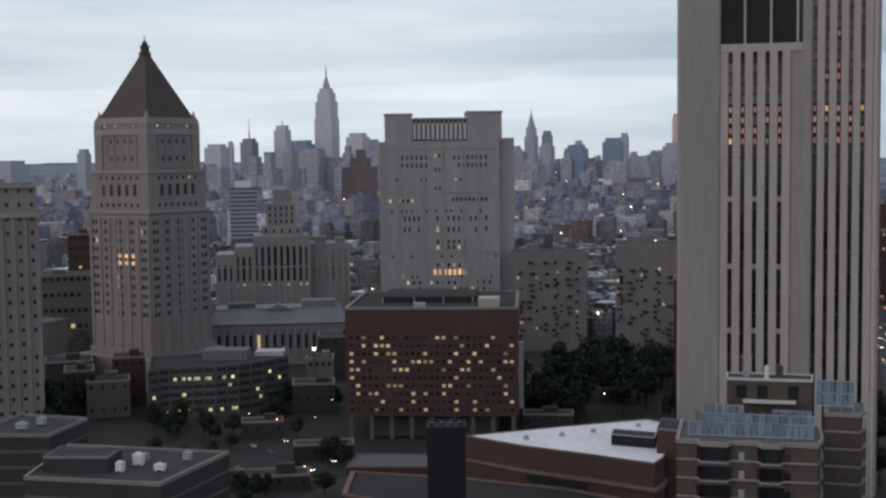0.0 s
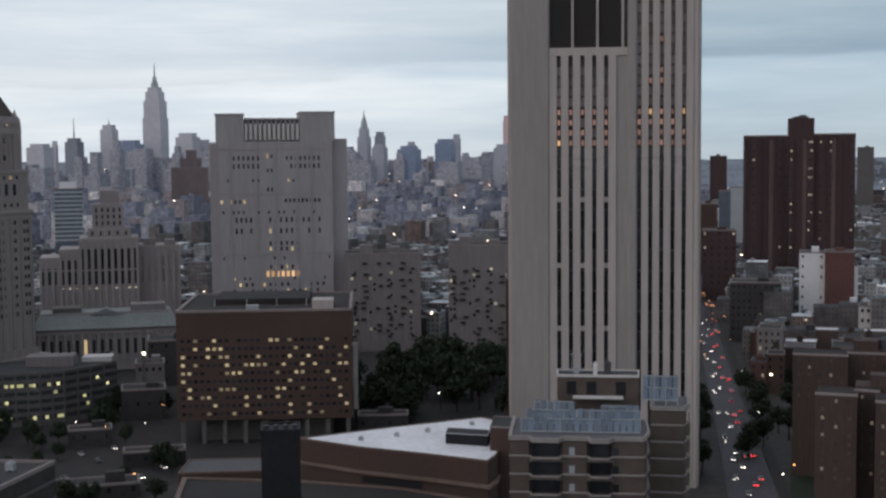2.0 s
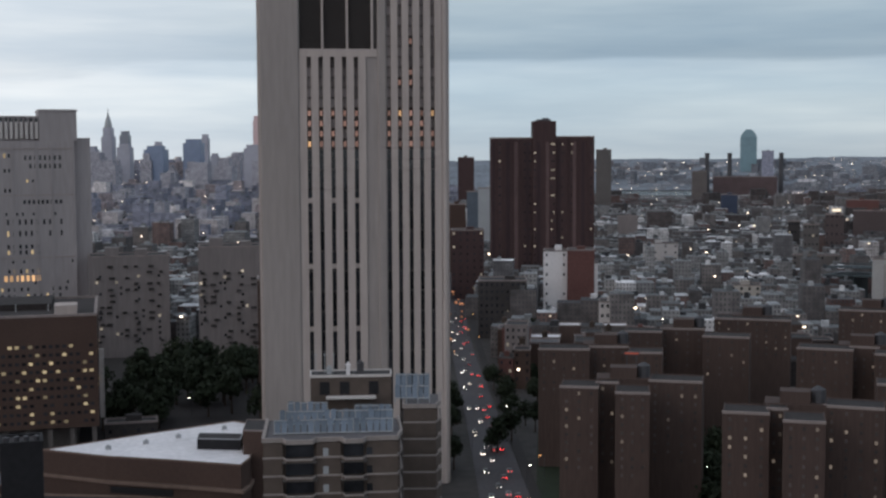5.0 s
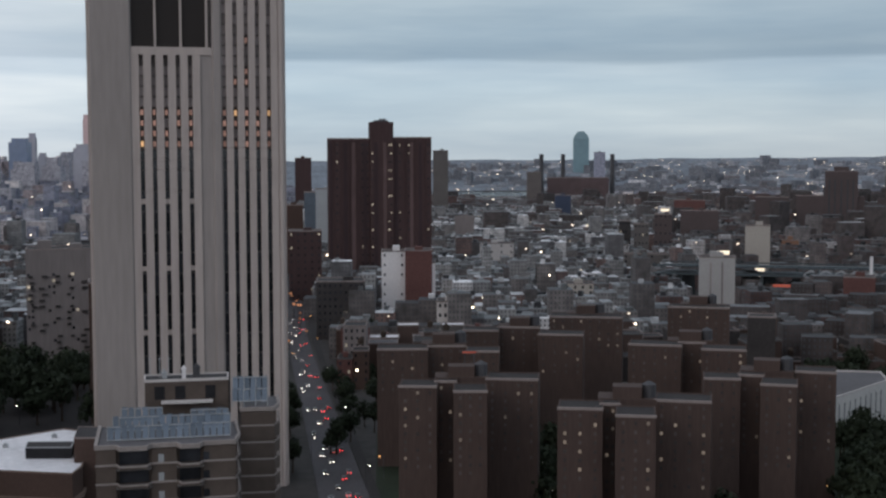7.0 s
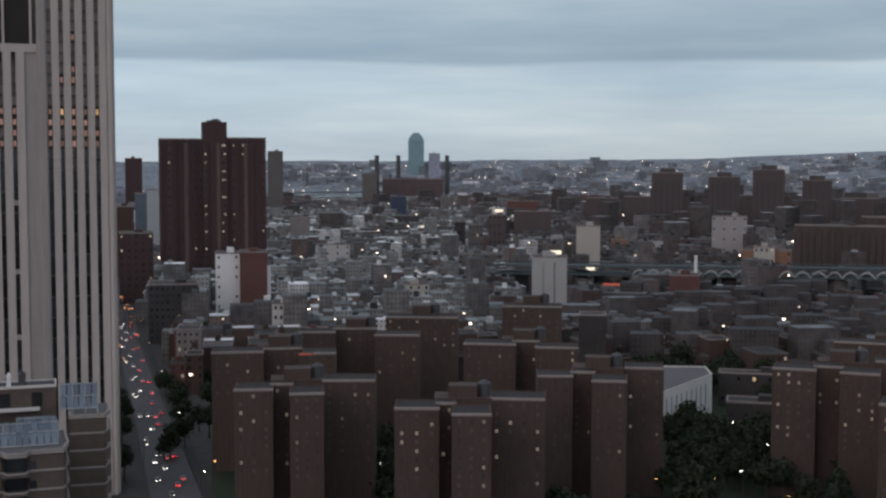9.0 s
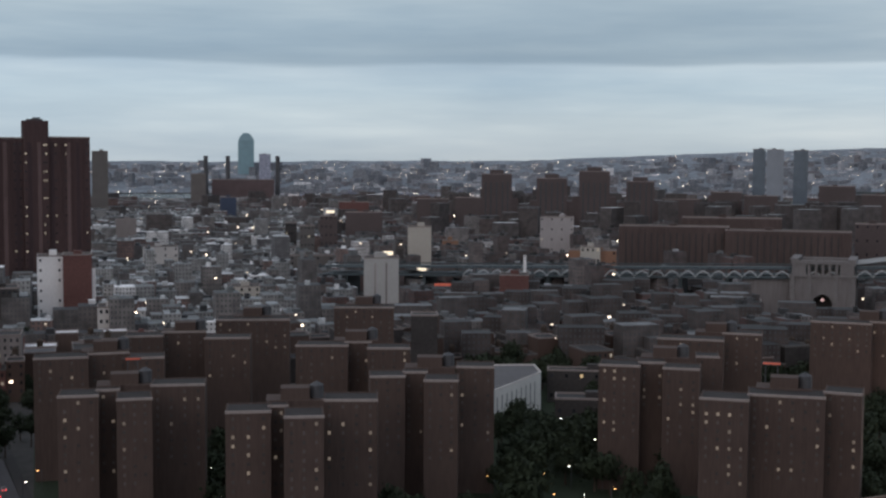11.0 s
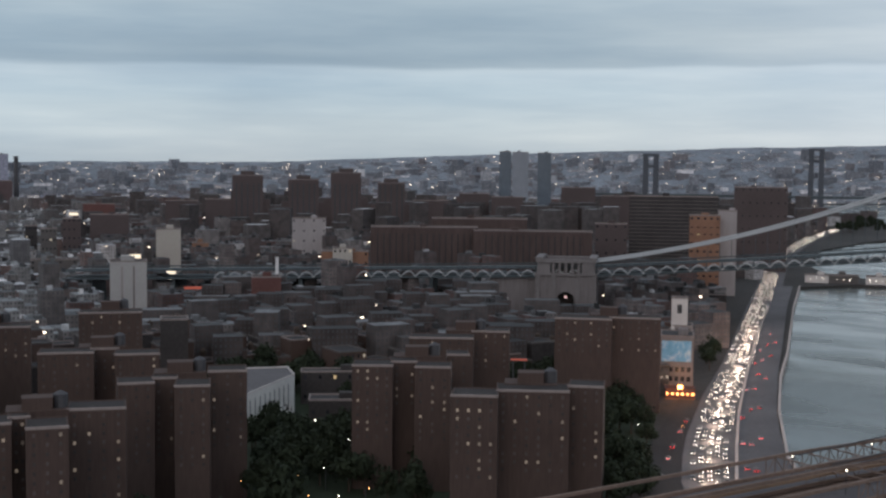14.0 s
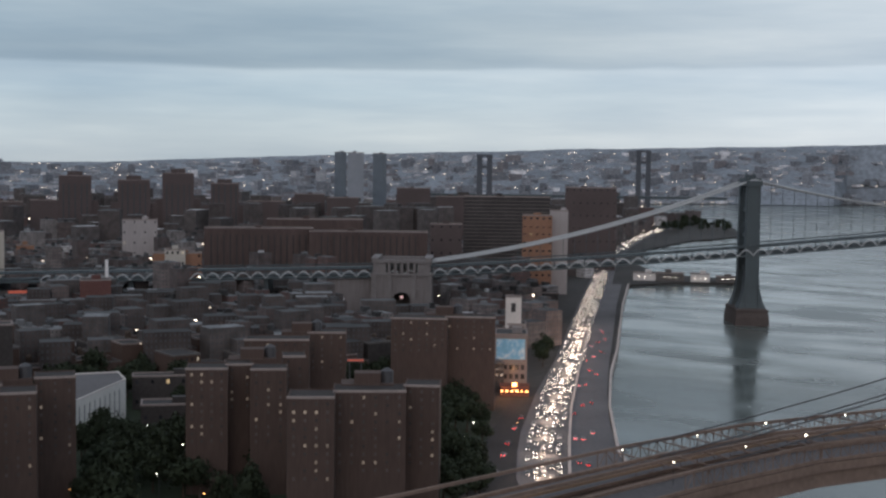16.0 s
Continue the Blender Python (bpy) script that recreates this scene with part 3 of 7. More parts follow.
def slab_courthouse():
    """Broad granite slab with notched crown and a row of pale fins."""
    t = thing("slab_courthouse", *at(0.12, 822), 0, 2.0, "broad grey granite courthouse with a notched crown", "courthouse")
    part("body", blocks((-38.5, 34, 0, 40, 0, 131)), "granite", t)
    part("side_wing", blocks((34, 44, 5, 38, 0, 133)), "granite", t)
    part("left_return", blocks((-42.5, -38.5, 5, 38, 0, 130)), "granite", t)
    part("crown", blocks((-38.5, -21, 0.8, 38, 131, 148), (14, 36, 0.8, 38, 131, 149), (-21, 14, 3.5, 38, 131, 145)), "granite", t)
    part("crown_cap", blocks((-39, -20.6, 0.4, 38.4, 148, 149), (13.6, 36.5, 0.4, 38.4, 149, 150.2), (-20.6, 13.6, 1.4, 38, 145, 146.2)), "granite", t)
    for x in spread(-19.5, 12.5, 12):
        part("fin", blocks((x - 0.75, x + 0.75, 0.8, 3.5, 132.5, 142.5)), "pale_stone", t, "pale stone fin")
    windows(t, "front", (-21, 14, 3.4, 38), spread(1.5, 33.5, 12), (142.8,), 1.4, 2.0, 0, rnd=R)
    box = (-38.5, 34, 0, 40)
    W = dict(rnd=R)
    left, right = spread(11, 26, 6), spread(44, 64, 8)
    for z in (119.5, 114.5):
        windows(t, "front", box, left + right, (z,), 1.3, 2.8, 0.0, skip=0.08, **W)
    windows(t, "front", box, (32, 34.5), (121, 112, 100), 1.2, 2.4, 0.05, **W)
    windows(t, "front", box, spread(3, 20, 7), (92.5,), 1.4, 2.2, 0.7, lit="lit", skip=0.2, **W)
    windows(t, "front", box, spread(43, 64, 9), (93,), 1.5, 2.4, 0.0, **W)
    windows(t, "front", box, spread(12, 21, 4) + spread(33, 50, 6) + spread(54, 64, 4), (80.5, 73.5), 1.2, 3.2, 0.05, skip=0.15, **W)
    windows(t, "front", box, spread(33, 50, 6), (66, 62.5, 51), 1.3, 2.4, 0.22, **W)
    windows(t, "front", box, spread(4, 70, 22), (106, 86, 57, 44, 32), 1.1, 1.8, 0.05, skip=0.72, **W)
    windows(t, "front", box, spread(31, 50, 7), (46.0,), 1.9, 3.6, 0.95, lit="lit_warm", **W)
    windows(t, "front", box, spread(10, 66, 16), (40, 36), 1.3, 2.2, 0.15, skip=0.3, **W)
    windows(t, "right", (34, 44, 5, 38), spread(4, 30, 6), spread(40, 120, 12), 1.2, 2.0, 0.03, skip=0.3, **W)
    for x in (-38.2, -30, -13.5, -2, 11.5, 20.5, 33.6):
        part("rib", blocks((x - 0.5, x + 0.5, -0.5, 0, 8, 130)), "granite", t)
    for z in (60, 98, 126):
        part("band", blocks((-38.6, 34.1, -0.25, 0, z, z + 0.7)), "limestone_trim", t)
    return t


slab_courthouse()


def brick_headquarters():
    """Brown brick cube on stilts with a blank top storey and a grid of office windows."""
    x, y = at(-0.62, 548)
    t = thing("brick_headquarters", x, y, 0, -3.6, "brown brick office cube on concrete stilts, many windows lit", "office building")
    w = 37.0
    part("body", blocks((-w, w, 0, 68, 10.5, 56.5)), "brown_brick", t)
    part("core", blocks((-w + 9, w - 9, 8, 60, 0, 10.5)), "concrete_dark", t)
    for cx in spread(-w + 2, w - 2, 9):
        part("stilt", blocks((cx - 0.9, cx + 0.9, 1.0, 3.2, 0, 10.5)), "concrete_dark", t)
    part("parapet", roof_deck(-w, w, 0, 68, 56.5, 1.0, 1.2), "coping", t)
    part("roof", blocks((-w + 1.2, w - 1.2, 1.2, 66.8, 56.5, 56.7)), "estate_roof", t)
    part("penthouse", blocks((-24, 18, 26, 60, 56.7, 59.2)), "estate_roof", t)
    part("vent_box", blocks((20, 29, 8, 20, 56.7, 60.2)), "concrete", t)
    part("vent_box", blocks((-8, -3, 6, 10, 56.7, 58.5)), "steel_pale", t)
    for px in (-23, -9, 4, 17):
        part("vent_post", blocks((px - 0.2, px + 0.2, 21, 21.4, 56.7, 59.6)), "steel_pale", t)
    rows = spread(12.6, 43.8, 10)
    lr = dict(zip(rows, (0.45, 0.36, 0.58, 0.4, 0.3, 0.52, 0.62, 0.5, 0.45, 0.16)))
    for k, c in enumerate(spread(2.6, 2 * w - 2.6, 27)):
        windows(t, "front", (-w, w, 0, 68), (c,), rows, 1.55, 1.25, 0.4, lit="lit_office", rnd=R, skip=0.04, lit_rows={z: min(0.8, lr[z] * 1.5) if noise.noise((k * 0.61, z * 1.7, 4)) > 0.08 else 0.1 for z in rows})
    windows(t, "right", (-w, w, 0, 68), spread(6, 62, 5), rows[::2], 1.5, 1.6, 0.15, rnd=R)
    part("white_duct", blocks((w + 0.2, w + 2.2, 30, 33, 8, 38)), "pale_stone", t)
    return t


brick_headquarters()


def switching_tower():
    """Windowless-looking concrete telephone tower: tall fins, narrow glass slots, louvres near the top."""
    t = thing("concrete_tower", *at(14.45, 470), 0, -13.2, "massive pale concrete tower with narrow dark window slots", "tower")
    L0, L1 = -33.6, 34.2
    part("core", blocks((L0 + 1, L1 - 1, 2.2, 38, 0, 192)), "concrete_dark", t)
    # broad piers, rounded at their edges
    for a, b in ((L0, -19.2), (8.8, 12.2), (32.0, L1)):
        bm = bmesh.new()
        r = 0.6
        prism(bm, [(a, 2.3), (a, r), (a + r, 0), (b - r, 0), (b, r), (b, 2.3)][::-1], 0, 192)
        bmesh.ops.recalc_face_normals(bm, faces=bm.faces)
        # the left and middle piers take the darker concrete, shaded by colour
        part("pier", bm, "concrete_shaded" if b - a < 3.5 and a > 5 and b < 20 or a < -30 else "concrete", t)
    part("panel", blocks((-19.2, -16.6, 0.5, 2.3, 0, 158)), "concrete", t)
    part("panel", blocks((4.6, 8.8, 0.7, 2.3, 0, 158)), "concrete_shaded", t)
    part("lintel", blocks((-19.2, 8.8, 0.3, 2.2, 157.2, 160)), "concrete", t)
    part("upper_wall", blocks((-19.2, 8.8, 0.8, 2.2, 181, 192)), "concrete", t)
    for x in (-10.9, -2.0, 7.0):
        part("mullion", blocks((x - 0.4, x + 0.4, 0.5, 2.2, 160, 181)), "concrete", t)
    for a in (-18.8, -10.3, -1.4):
        part("louvre", blocks((a, a + 8.1, 1.7, 2.1, 160, 181), *[(a, a + 8.1, 1.45, 1.7, 160.5 + 0.9 * k, 161.0 + 0.9 * k) for k in range(22)]), "louvre_brown", t, "dark brown louvred opening")
    slots = [(-16.6, 4.6, 5, "a"), (12.2, 32.0, 5, "b")]
    for a, b, n, which in slots:
        step = (b - a) / n
        for i in range(n):
            x0 = a + i * step
            slot_w = 1.55
            fin_top = 157.2 if which == "a" else 192
            part("fin", blocks((x0 + slot_w, x0 + step, 0, 2.2, 0, fin_top)), "concrete", t)
            cx = x0 + slot_w / 2
            z = 28.0
            k = 0
            while z < fin_top - 4:
                hot = 121 < z < 139
                on = R.random() < (0.85 if hot else 0.012 if z > 110 else 0) or (which == "b" and 146 < z < 150.5 and R.random() < 0.5)
                me = pane_mesh(slot_w * 0.6, 1.9, "lit_dim" if R.random() < 0.9 else "lit_warm") if on else pane_mesh(slot_w, 6.9 if z < 110 else 3.2, "glass" if z < 121 else "slot_stone")
                part("window", me, None, t, "", pose(cx, 1.55, z + (0.7 if on else 0)))
                z += 7.4 if z < 110 else 3.7
                k += 1
            for zz in (57.5, 80.5, 104.5) if which == "a" and i % 2 == 0 else ():
                part("slot_panel", blocks((x0, x0 + slot_w, 1.0, 2.2, zz, zz + 1.8)), "concrete", t)
    part("roof", blocks((L0, L1, 0.4, 38, 192, 193)), "tar_roof", t)
    part("side_wall", blocks((L0 - 0.8, L0, 2.5, 37, 0, 192), (L1, L1 + 0.8, 2.5, 37, 0, 192)), "concrete", t)
    for yy in spread(8, 33, 5):
        part("side_slot", blocks((L0 - 0.95, L0 - 0.75, yy - 1.6, yy + 1.6, 0, 188)), "glass", t)
        part("side_slot", blocks((L1 + 0.75, L1 + 0.95, yy - 1.0, yy + 1.0, 0, 188)), "glass", t)
    return t


switching_tower()


def twin_slab():
    """Dark maroon apartment slab with a taller lift core."""
    t = thing("apartment_tower", *at(22.8, 1200), 0, -19, "dark maroon brick apartment tower with a raised core", "apartment tower")
    part("left_wing", blocks((-48, -8, 2, 30, 0, 136)), "maroon_brick", t)
    part("right_wing", blocks((12, 48, 0, 30, 0, 137)), "maroon_brick", t)
    part("core", blocks((-9, 12.5, -2, 26, 0, 152)), "maroon_brick", t)
    part("cap", turned(blocks((-5, 8, 2, 20, 152, 153.6)), [(3.5, 153.6), (3.0, 155)], 10, 3, 8), "steel_dark", t)
    part("parapet", roof_deck(-48, -9, 2, 30, 136, 1.2), "coping", t)
    part("parapet", roof_deck(12.5, 48, 0, 30, 137, 1.2), "coping", t)
    for x in (-43, -36, -28, -19):
        part("rib", blocks((x - 0.5, x + 0.5, 1.3, 2, 0, 135)), "maroon_brick", t)
    for x0, x1, y0, mat in ((-46.5, -44, 2, "maroon_panel"), (-33.5, -30, 2, "maroon_panel"), (-26, -22.5, 2, "maroon_light"), (-15.5, -12, 2, "maroon_panel"), (14, 17, 0, "maroon_panel"), (28, 31, 0, "maroon_light"), (36, 39, 0, "maroon_panel"), (-5.5, -2, -2, "maroon_panel"), (3, 6, -2, "maroon_light")):
        part("panel_strip", blocks((x0, x1, y0 - 0.12, y0, 6, 133)), mat, t)
    for x in (24, 33, 42):
        part("rib", blocks((x - 0.5, x + 0.5, -0.7, 0, 0, 136)), "maroon_brick", t)
    rows = spread(20, 130, 15)
    windows(t, "front", (-48, -9, 2, 30), (3, 8.5, 16, 24.5, 32, 36.5), rows, 1.6, 1.7, 0.09, rnd=R, lit="lit_pale", skip=0.1)
    windows(t, "front", (12, 48, 0, 30), (4, 6.5, 15, 17.5, 26, 33), rows, 1.3, 1.5, 0.22, rnd=R, lit="lit_pale", skip=0.1)
    windows(t, "front", (-9, 12.5, -2, 26), (2, 17.5, 19.5), rows, 1.3, 1.5, 0.6, rnd=R, lit="lit_pale", skip=0.1)
    return t


twin_slab()


def plain_block(name, az0, az1, d, top, depth, mat, label, category, turn=None, rows=0, cols=0, w=1.4, h=1.8, chance=0.08, lit="lit", cap="tar_roof", group="", right=0, rim="coping", base=0.0, left=0):
    """A flat-roofed block with a parapet and rows of windows, spanning two bearings at a distance."""
    mid = (az0 + az1) / 2
    half = d * math.tan(radians((az1 - az0) / 2))
    t = thing(name, *at(mid, d), base, -mid if turn is None else turn, label, category, group)
    top -= base
    part("wall", blocks((-half, half, 0, depth, 0, top)), mat, t)
    part("roof", blocks((-half + 0.6, half - 0.6, 0.6, depth - 0.6, top, top + 0.25)), cap, t)
    part("parapet", roof_deck(-half, half, 0, depth, top), rim, t)
    if half > 7 and depth > 9:
        k = R.uniform(-0.4, 0.2) * half
        part("bulkhead", blocks((k, k + min(7, half * 0.6), depth * 0.35, depth * 0.35 + min(6, depth * 0.4), top, top + R.uniform(2.4, 4.2))), mat, t)
    if rows:
        zs = spread(3.0, top - 3.2, rows)
        windows(t, "front", (-half, half, 0, depth), spread(2.2, 2 * half - 2.2, cols), zs, w, h, chance, lit=lit, rnd=R, skip=0.05)
        if right:
            windows(t, "right", (-half, half, 0, depth), spread(2.2, depth - 2.2, right), zs, w, h, chance, lit=lit, rnd=R)
        if left:
            windows(t, "left", (-half, half, 0, depth), spread(2.2, depth - 2.2, left), zs, w, h, chance, lit=lit, rnd=R)
    return t

# ---- brick housing estate ----
def estate_tower(wings, label, z=46.0):
    """Wings of one brown brick tower, each (bearing from, bearing to, distance, depth): pale copings, paired windows."""
    mid = sum(a + b for a, b, *_ in wings) / 2 / len(wings)
    dm = sum(w[2] for w in wings) / len(wings)
    bx, by = at(mid, dm + 8)
    t = thing("brick_tower", bx, by, 0, -mid, label, "apartment tower", "brown brick housing estate")
    inv = pose(bx, by, 0, 0, 0, -mid).inverted()
    for a, b, d, deep in wings:
        half = d * math.tan(radians((b - a) / 2))
        p = inv @ Vector((*at((a + b) / 2, d), 0))
        m = pose(p.x, p.y, 0, 0, 0, mid - (a + b) / 2 + R.uniform(-4, 4))
        wing = part("wing", blocks((-half, half, 0, deep, 0, z)), "project_brick", t, "", m)
        part("parapet", blocks((-half, half, deep - 0.4, deep, z, z + 0.5), (-half, -half + 0.4, 0.5, deep - 0.4, z, z + 0.5), (half - 0.4, half, 0.5, deep - 0.4, z, z + 0.5)), "project_brick", wing)
        part("coping", blocks((-half - 0.15, half + 0.15, -0.2, 0.5, z - 0.05, z + 0.75)), "estate_coping", wing, "pale stone coping along the front")
        part("roof", blocks((-half + 0.4, half - 0.4, 0.5, deep - 0.4, z, z + 0.2)), "estate_roof", wing)
        n = max(2, round(2 * half / 4.2))
        zs = [3.0 + 2.72 * k for k in range(16)]
        lo = 6 if d < 480 else 10
        windows(wing, "front", (-half, half, 0, deep), spread(2.2, 2 * half - 2.2, n), zs[lo:], 0.85, 1.05, 0.13, lit="lit_estate", dark="window_dull", rnd=R, skip=0.12)
    part("core", blocks((-9, 9, 4, 15, 0, z + 0.6)), "project_brick", t)
    part("lift_house", blocks((-4.5, 4.5, 5, 12, z + 0.6, z + 4.2)), "project_brick", t)
    part("tank", turned(bmesh.new(), [(2.2, z + 0.6), (2.2, z + 4.6), (0.4, z + 5.6)], 10, 6.7, 9), "steel_dark", t)
    return t


EST = "brown brick estate tower with pale roof copings"
for wings in (
    [(22.63, 24.9, 498, 15), (24.9, 26.6, 506, 16), (26.6, 28.1, 492, 14)],
    [(23.58, 25.3, 417, 14), (25.2, 26.2, 426, 14), (26.05, 27.57, 408, 15), (27.5, 29.84, 431, 14)],
    [(30.72, 32.73, 382, 14), (32.6, 33.5, 390, 14), (33.3, 35.08, 373, 15), (35.0, 37.47, 398, 14)],
    [(33.82, 36.15, 515, 15), (36.0, 37.2, 524, 14), (37.01, 38.93, 507, 14)],
    [(26.44, 28.07, 551, 14), (28.0, 29.9, 562, 14), (29.83, 31.83, 540, 15)],
    [(30.33, 33.56, 600, 16)],
    [(37.14, 38.71, 441, 14), (38.6, 39.7, 450, 13), (39.55, 41.09, 433, 15), (41.0, 42.71, 462, 14)],
    [(35.53, 38.19, 646, 16)],
    [(47.35, 49.18, 472, 15), (49.1, 50.3, 481, 14), (50.16, 51.77, 469, 14), (51.6, 52.6, 500, 13)],
    [(51.78, 53.9, 412, 15), (53.85, 57.1, 423, 15), (57.0, 58.59, 434, 14)],
    [(49.9, 52.76, 547, 15), (52.7, 54.38, 570, 15)],
    [(56.39, 58.9, 624, 15), (58.8, 61.04, 632, 15)],
):
    estate_tower(wings, EST)

# ---- other near blocks, by bearing ----
B = plain_block
B("office_block", -20.4, -17.5, 598, 111, 30, "limestone", "tall limestone office building with deep window bays", "office building", rows=18, cols=6, right=2, chance=0.02)
B("annex", -17.7, -15.2, 800, 53, 25, "concrete_dark", "low grey office annex with ribbon windows", "office building", rows=6, cols=9, w=2.4, h=2.4, chance=0.02)
B("brown_block", -16.3, -15.1, 860, 74, 25, "brown_brick", "brown brick block behind the courthouse", "building", rows=12, cols=6)
B("apartment_slab", 2.95, 6.35, 800, 61, 26, "tan_brick", "grey-tan apartment slab with dark balconies", "apartment building", rows=0)
B("apartment_slab", 7.6, 10.6, 780, 67, 26, "tan_brick", "grey-tan apartment slab with dark balconies", "apartment building", rows=0)
B("brown_slab", 10.15, 10.9, 600, 64, 20, "brown_brick", "narrow brown brick block beside the tower", "building")
B("white_gable", 22.85, 23.9, 900, 54, 20, "white_paint", "narrow building with a white painted gable wall", "building", rows=8, cols=2, w=1.3)
B("red_gable", 23.9, 25.1, 894, 55, 22, "red_brick", "blank red brick gable wall building", "building")
B("white_edge", 25.1, 25.25, 896, 46, 20, "white_paint", "white painted side wall", "building")
B("dark_block", 19.95, 22.1, 850, 38, 26, "dark_facade", "dark grey block with roof sheds", "building", rows=8, cols=9, chance=0.06, lit="lit_pale")
B("shadow_tower", 38.96, 40.15, 650, 41.5, 14, "dark_facade", "dark narrow concrete tower", "building")
B("long_slab", 48.15, 52.9, 1250, 57, 20, "slab_brick", "long brown brick slab block", "apartment building", rows=0)
B("long_slab", 52.74, 57.98, 1235, 55, 20, "slab_brick", "long brown brick slab block", "apartment building", rows=0)
B("long_slab", 50.88, 55.1, 1310, 63, 20, "slab_brick", "long brown brick slab block", "apartment building", rows=0)
B("striped_slab", 59.58, 63.4, 1350, 87, 22, "dark_facade", "wide dark slab with pale storey bands", "apartment building", rows=0)
B("orange_block", 62.19, 63.5, 1200, 74, 20, "orange_brick", "orange brick apartment block with balcony bands", "apartment building", rows=10, cols=5, w=2.4)
B("white_block", 63.4, 64.2, 1215, 78, 20, "granite", "pale concrete apartment block", "apartment building")
B("brown_pair", 64.06, 66.3, 1500, 95, 25, "hazed_brick", "brown apartment slab behind the bridge", "apartment building", rows=7, cols=8, chance=0.03)
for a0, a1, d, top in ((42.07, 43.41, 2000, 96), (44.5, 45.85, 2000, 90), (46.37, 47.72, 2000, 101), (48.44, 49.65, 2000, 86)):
    t = B("river_tower", a0, a1, d, top, 30, "hazed_brick", "far brown brick tower with a stepped roof", "apartment tower", group="far brown towers")
    part("top_storey", blocks((-11, 11, 4, 24, top, top + 7)), "hazed_brick", t)
    part("shoulder", blocks((-34, 34, 6, 26, 0, top * 0.62)), "hazed_brick", t)
for a0, a1, top, mat in ((53.83, 54.35, 141, "blue_glass"), (54.4, 55.12, 140, "far_glass"), (55.52, 56.12, 139, "blue_glass")):
    B("glass_tower", a0, a1, 2600, top, 30, mat, "far glass apartment tower by the river", "tower")
B("round_top_tower", 19.06, 19.78, 2600, 115, 30, "maroon_brick", "far dark apartment tower", "tower")
B("dark_glass_tower", 19.45, 19.95, 1500, 78, 20, "blue_glass", "dark blue glass block", "tower")
B("pale_glass_tower", 19.95, 20.6, 1500, 82, 20, "steel_pale", "pale glass office block", "tower")
B("grey_tower", 25.15, 25.82, 2500, 129, 30, "concrete_dark", "far grey tower behind the apartment slab", "tower")
B("power_station", 30.2, 32.9, 3400, 60, 40, "dull_station", "far brick power station", "power station")
for a in (29.95, 30.9, 33.06):
    ob = solid("chimney", turned(bmesh.new(), [(7, 0), (5.5, 105), (6, 121), (5.6, 122)], 12), "steel_dark", "tall dark power station chimney", "chimney", group="power station chimneys", where=pose(*at(a, 3480), 0))
bm = bmesh.new()
prism(bm, [(-28, -16), (28, -16), (28, 16), (-28, 16)], 0, 176)
frustum(bm, [(28, 16, 176), (24, 14, 186), (17, 12, 196), (8, 9, 203)])
solid("green_glass_tower", bm, "green_glass", "lone pale green glass office tower with a stepped top", "office tower", where=pose(*at(31.69, 4650), 0, 0, 0, -32))
B("river_block", 32.25, 32.75, 4300, 128, 30, "hazed_wall", "far pale tower beside the glass tower", "tower")
B("station_tower", 29.3, 29.95, 3300, 76, 30, "far_brick_pale", "far tan tower beside the power station", "tower")
t = B("red_setback_tower", -4.5, -2.9, 2200, 104, 30, "rose_far", "far dull red brick tower with a stepped top", "tower")
part("upper_tier", blocks((-16, 20, 4, 26, 104, 120), (-6, 12, 8, 22, 120, 134)), "rose_far", t)
B("white_house", 36.85, 38.4, 900, 51, 20, "white_wall", "white apartment house with two bays", "apartment building")
for ob in [o for o in scene.objects if o.name.startswith("white_house")]:
    for x in (-4.2, 3.6):
        part("window_strip", blocks((x - 0.6, x + 0.6, -0.1, 0.2, 14, 48)), "slot_stone", ob, "dull vertical window strip")
    part("roof_house", blocks((-5, 2, 5, 12, 51.3, 55)), "white_wall", ob)
B("cream_house", 38.8, 39.85, 1250, 54, 20, "cream", "cream building with blank walls", "building")
B("orange_house", 40.33, 41.05, 1450, 28, 16, "orange_brick", "small orange brick building", "building")
B("navy_block", 30.56, 31.25, 2300, 49, 20, "navy", "dark navy glass building", "building")
B("red_house", 42.9, 44.2, 950, 35, 18, "red_brick", "dull red brick building", "building")
solid("white_chimney", turned(bmesh.new(), [(1.3, 0), (1.2, 46), (1.3, 46.3)], 10), "white_paint", "slender white chimney stack", "chimney", where=pose(*at(44.02, 1000), 0))

for ob in [o for o in scene.objects if o.name.startswith("striped_slab")]:
    for k in range(22):
        part("band", blocks((-44.6, 44.6, -0.35, 0, 5 + 3.7 * k, 5.7 + 3.7 * k)), "far_brick_pale", ob)
for ob in [o for o in scene.objects if o.name.startswith("orange_block")]:
    for k in range(16):
        part("band", blocks((-13.7, 13.7, -0.6, 0, 4 + 4.3 * k, 5.0 + 4.3 * k)), "orange_brick", ob)
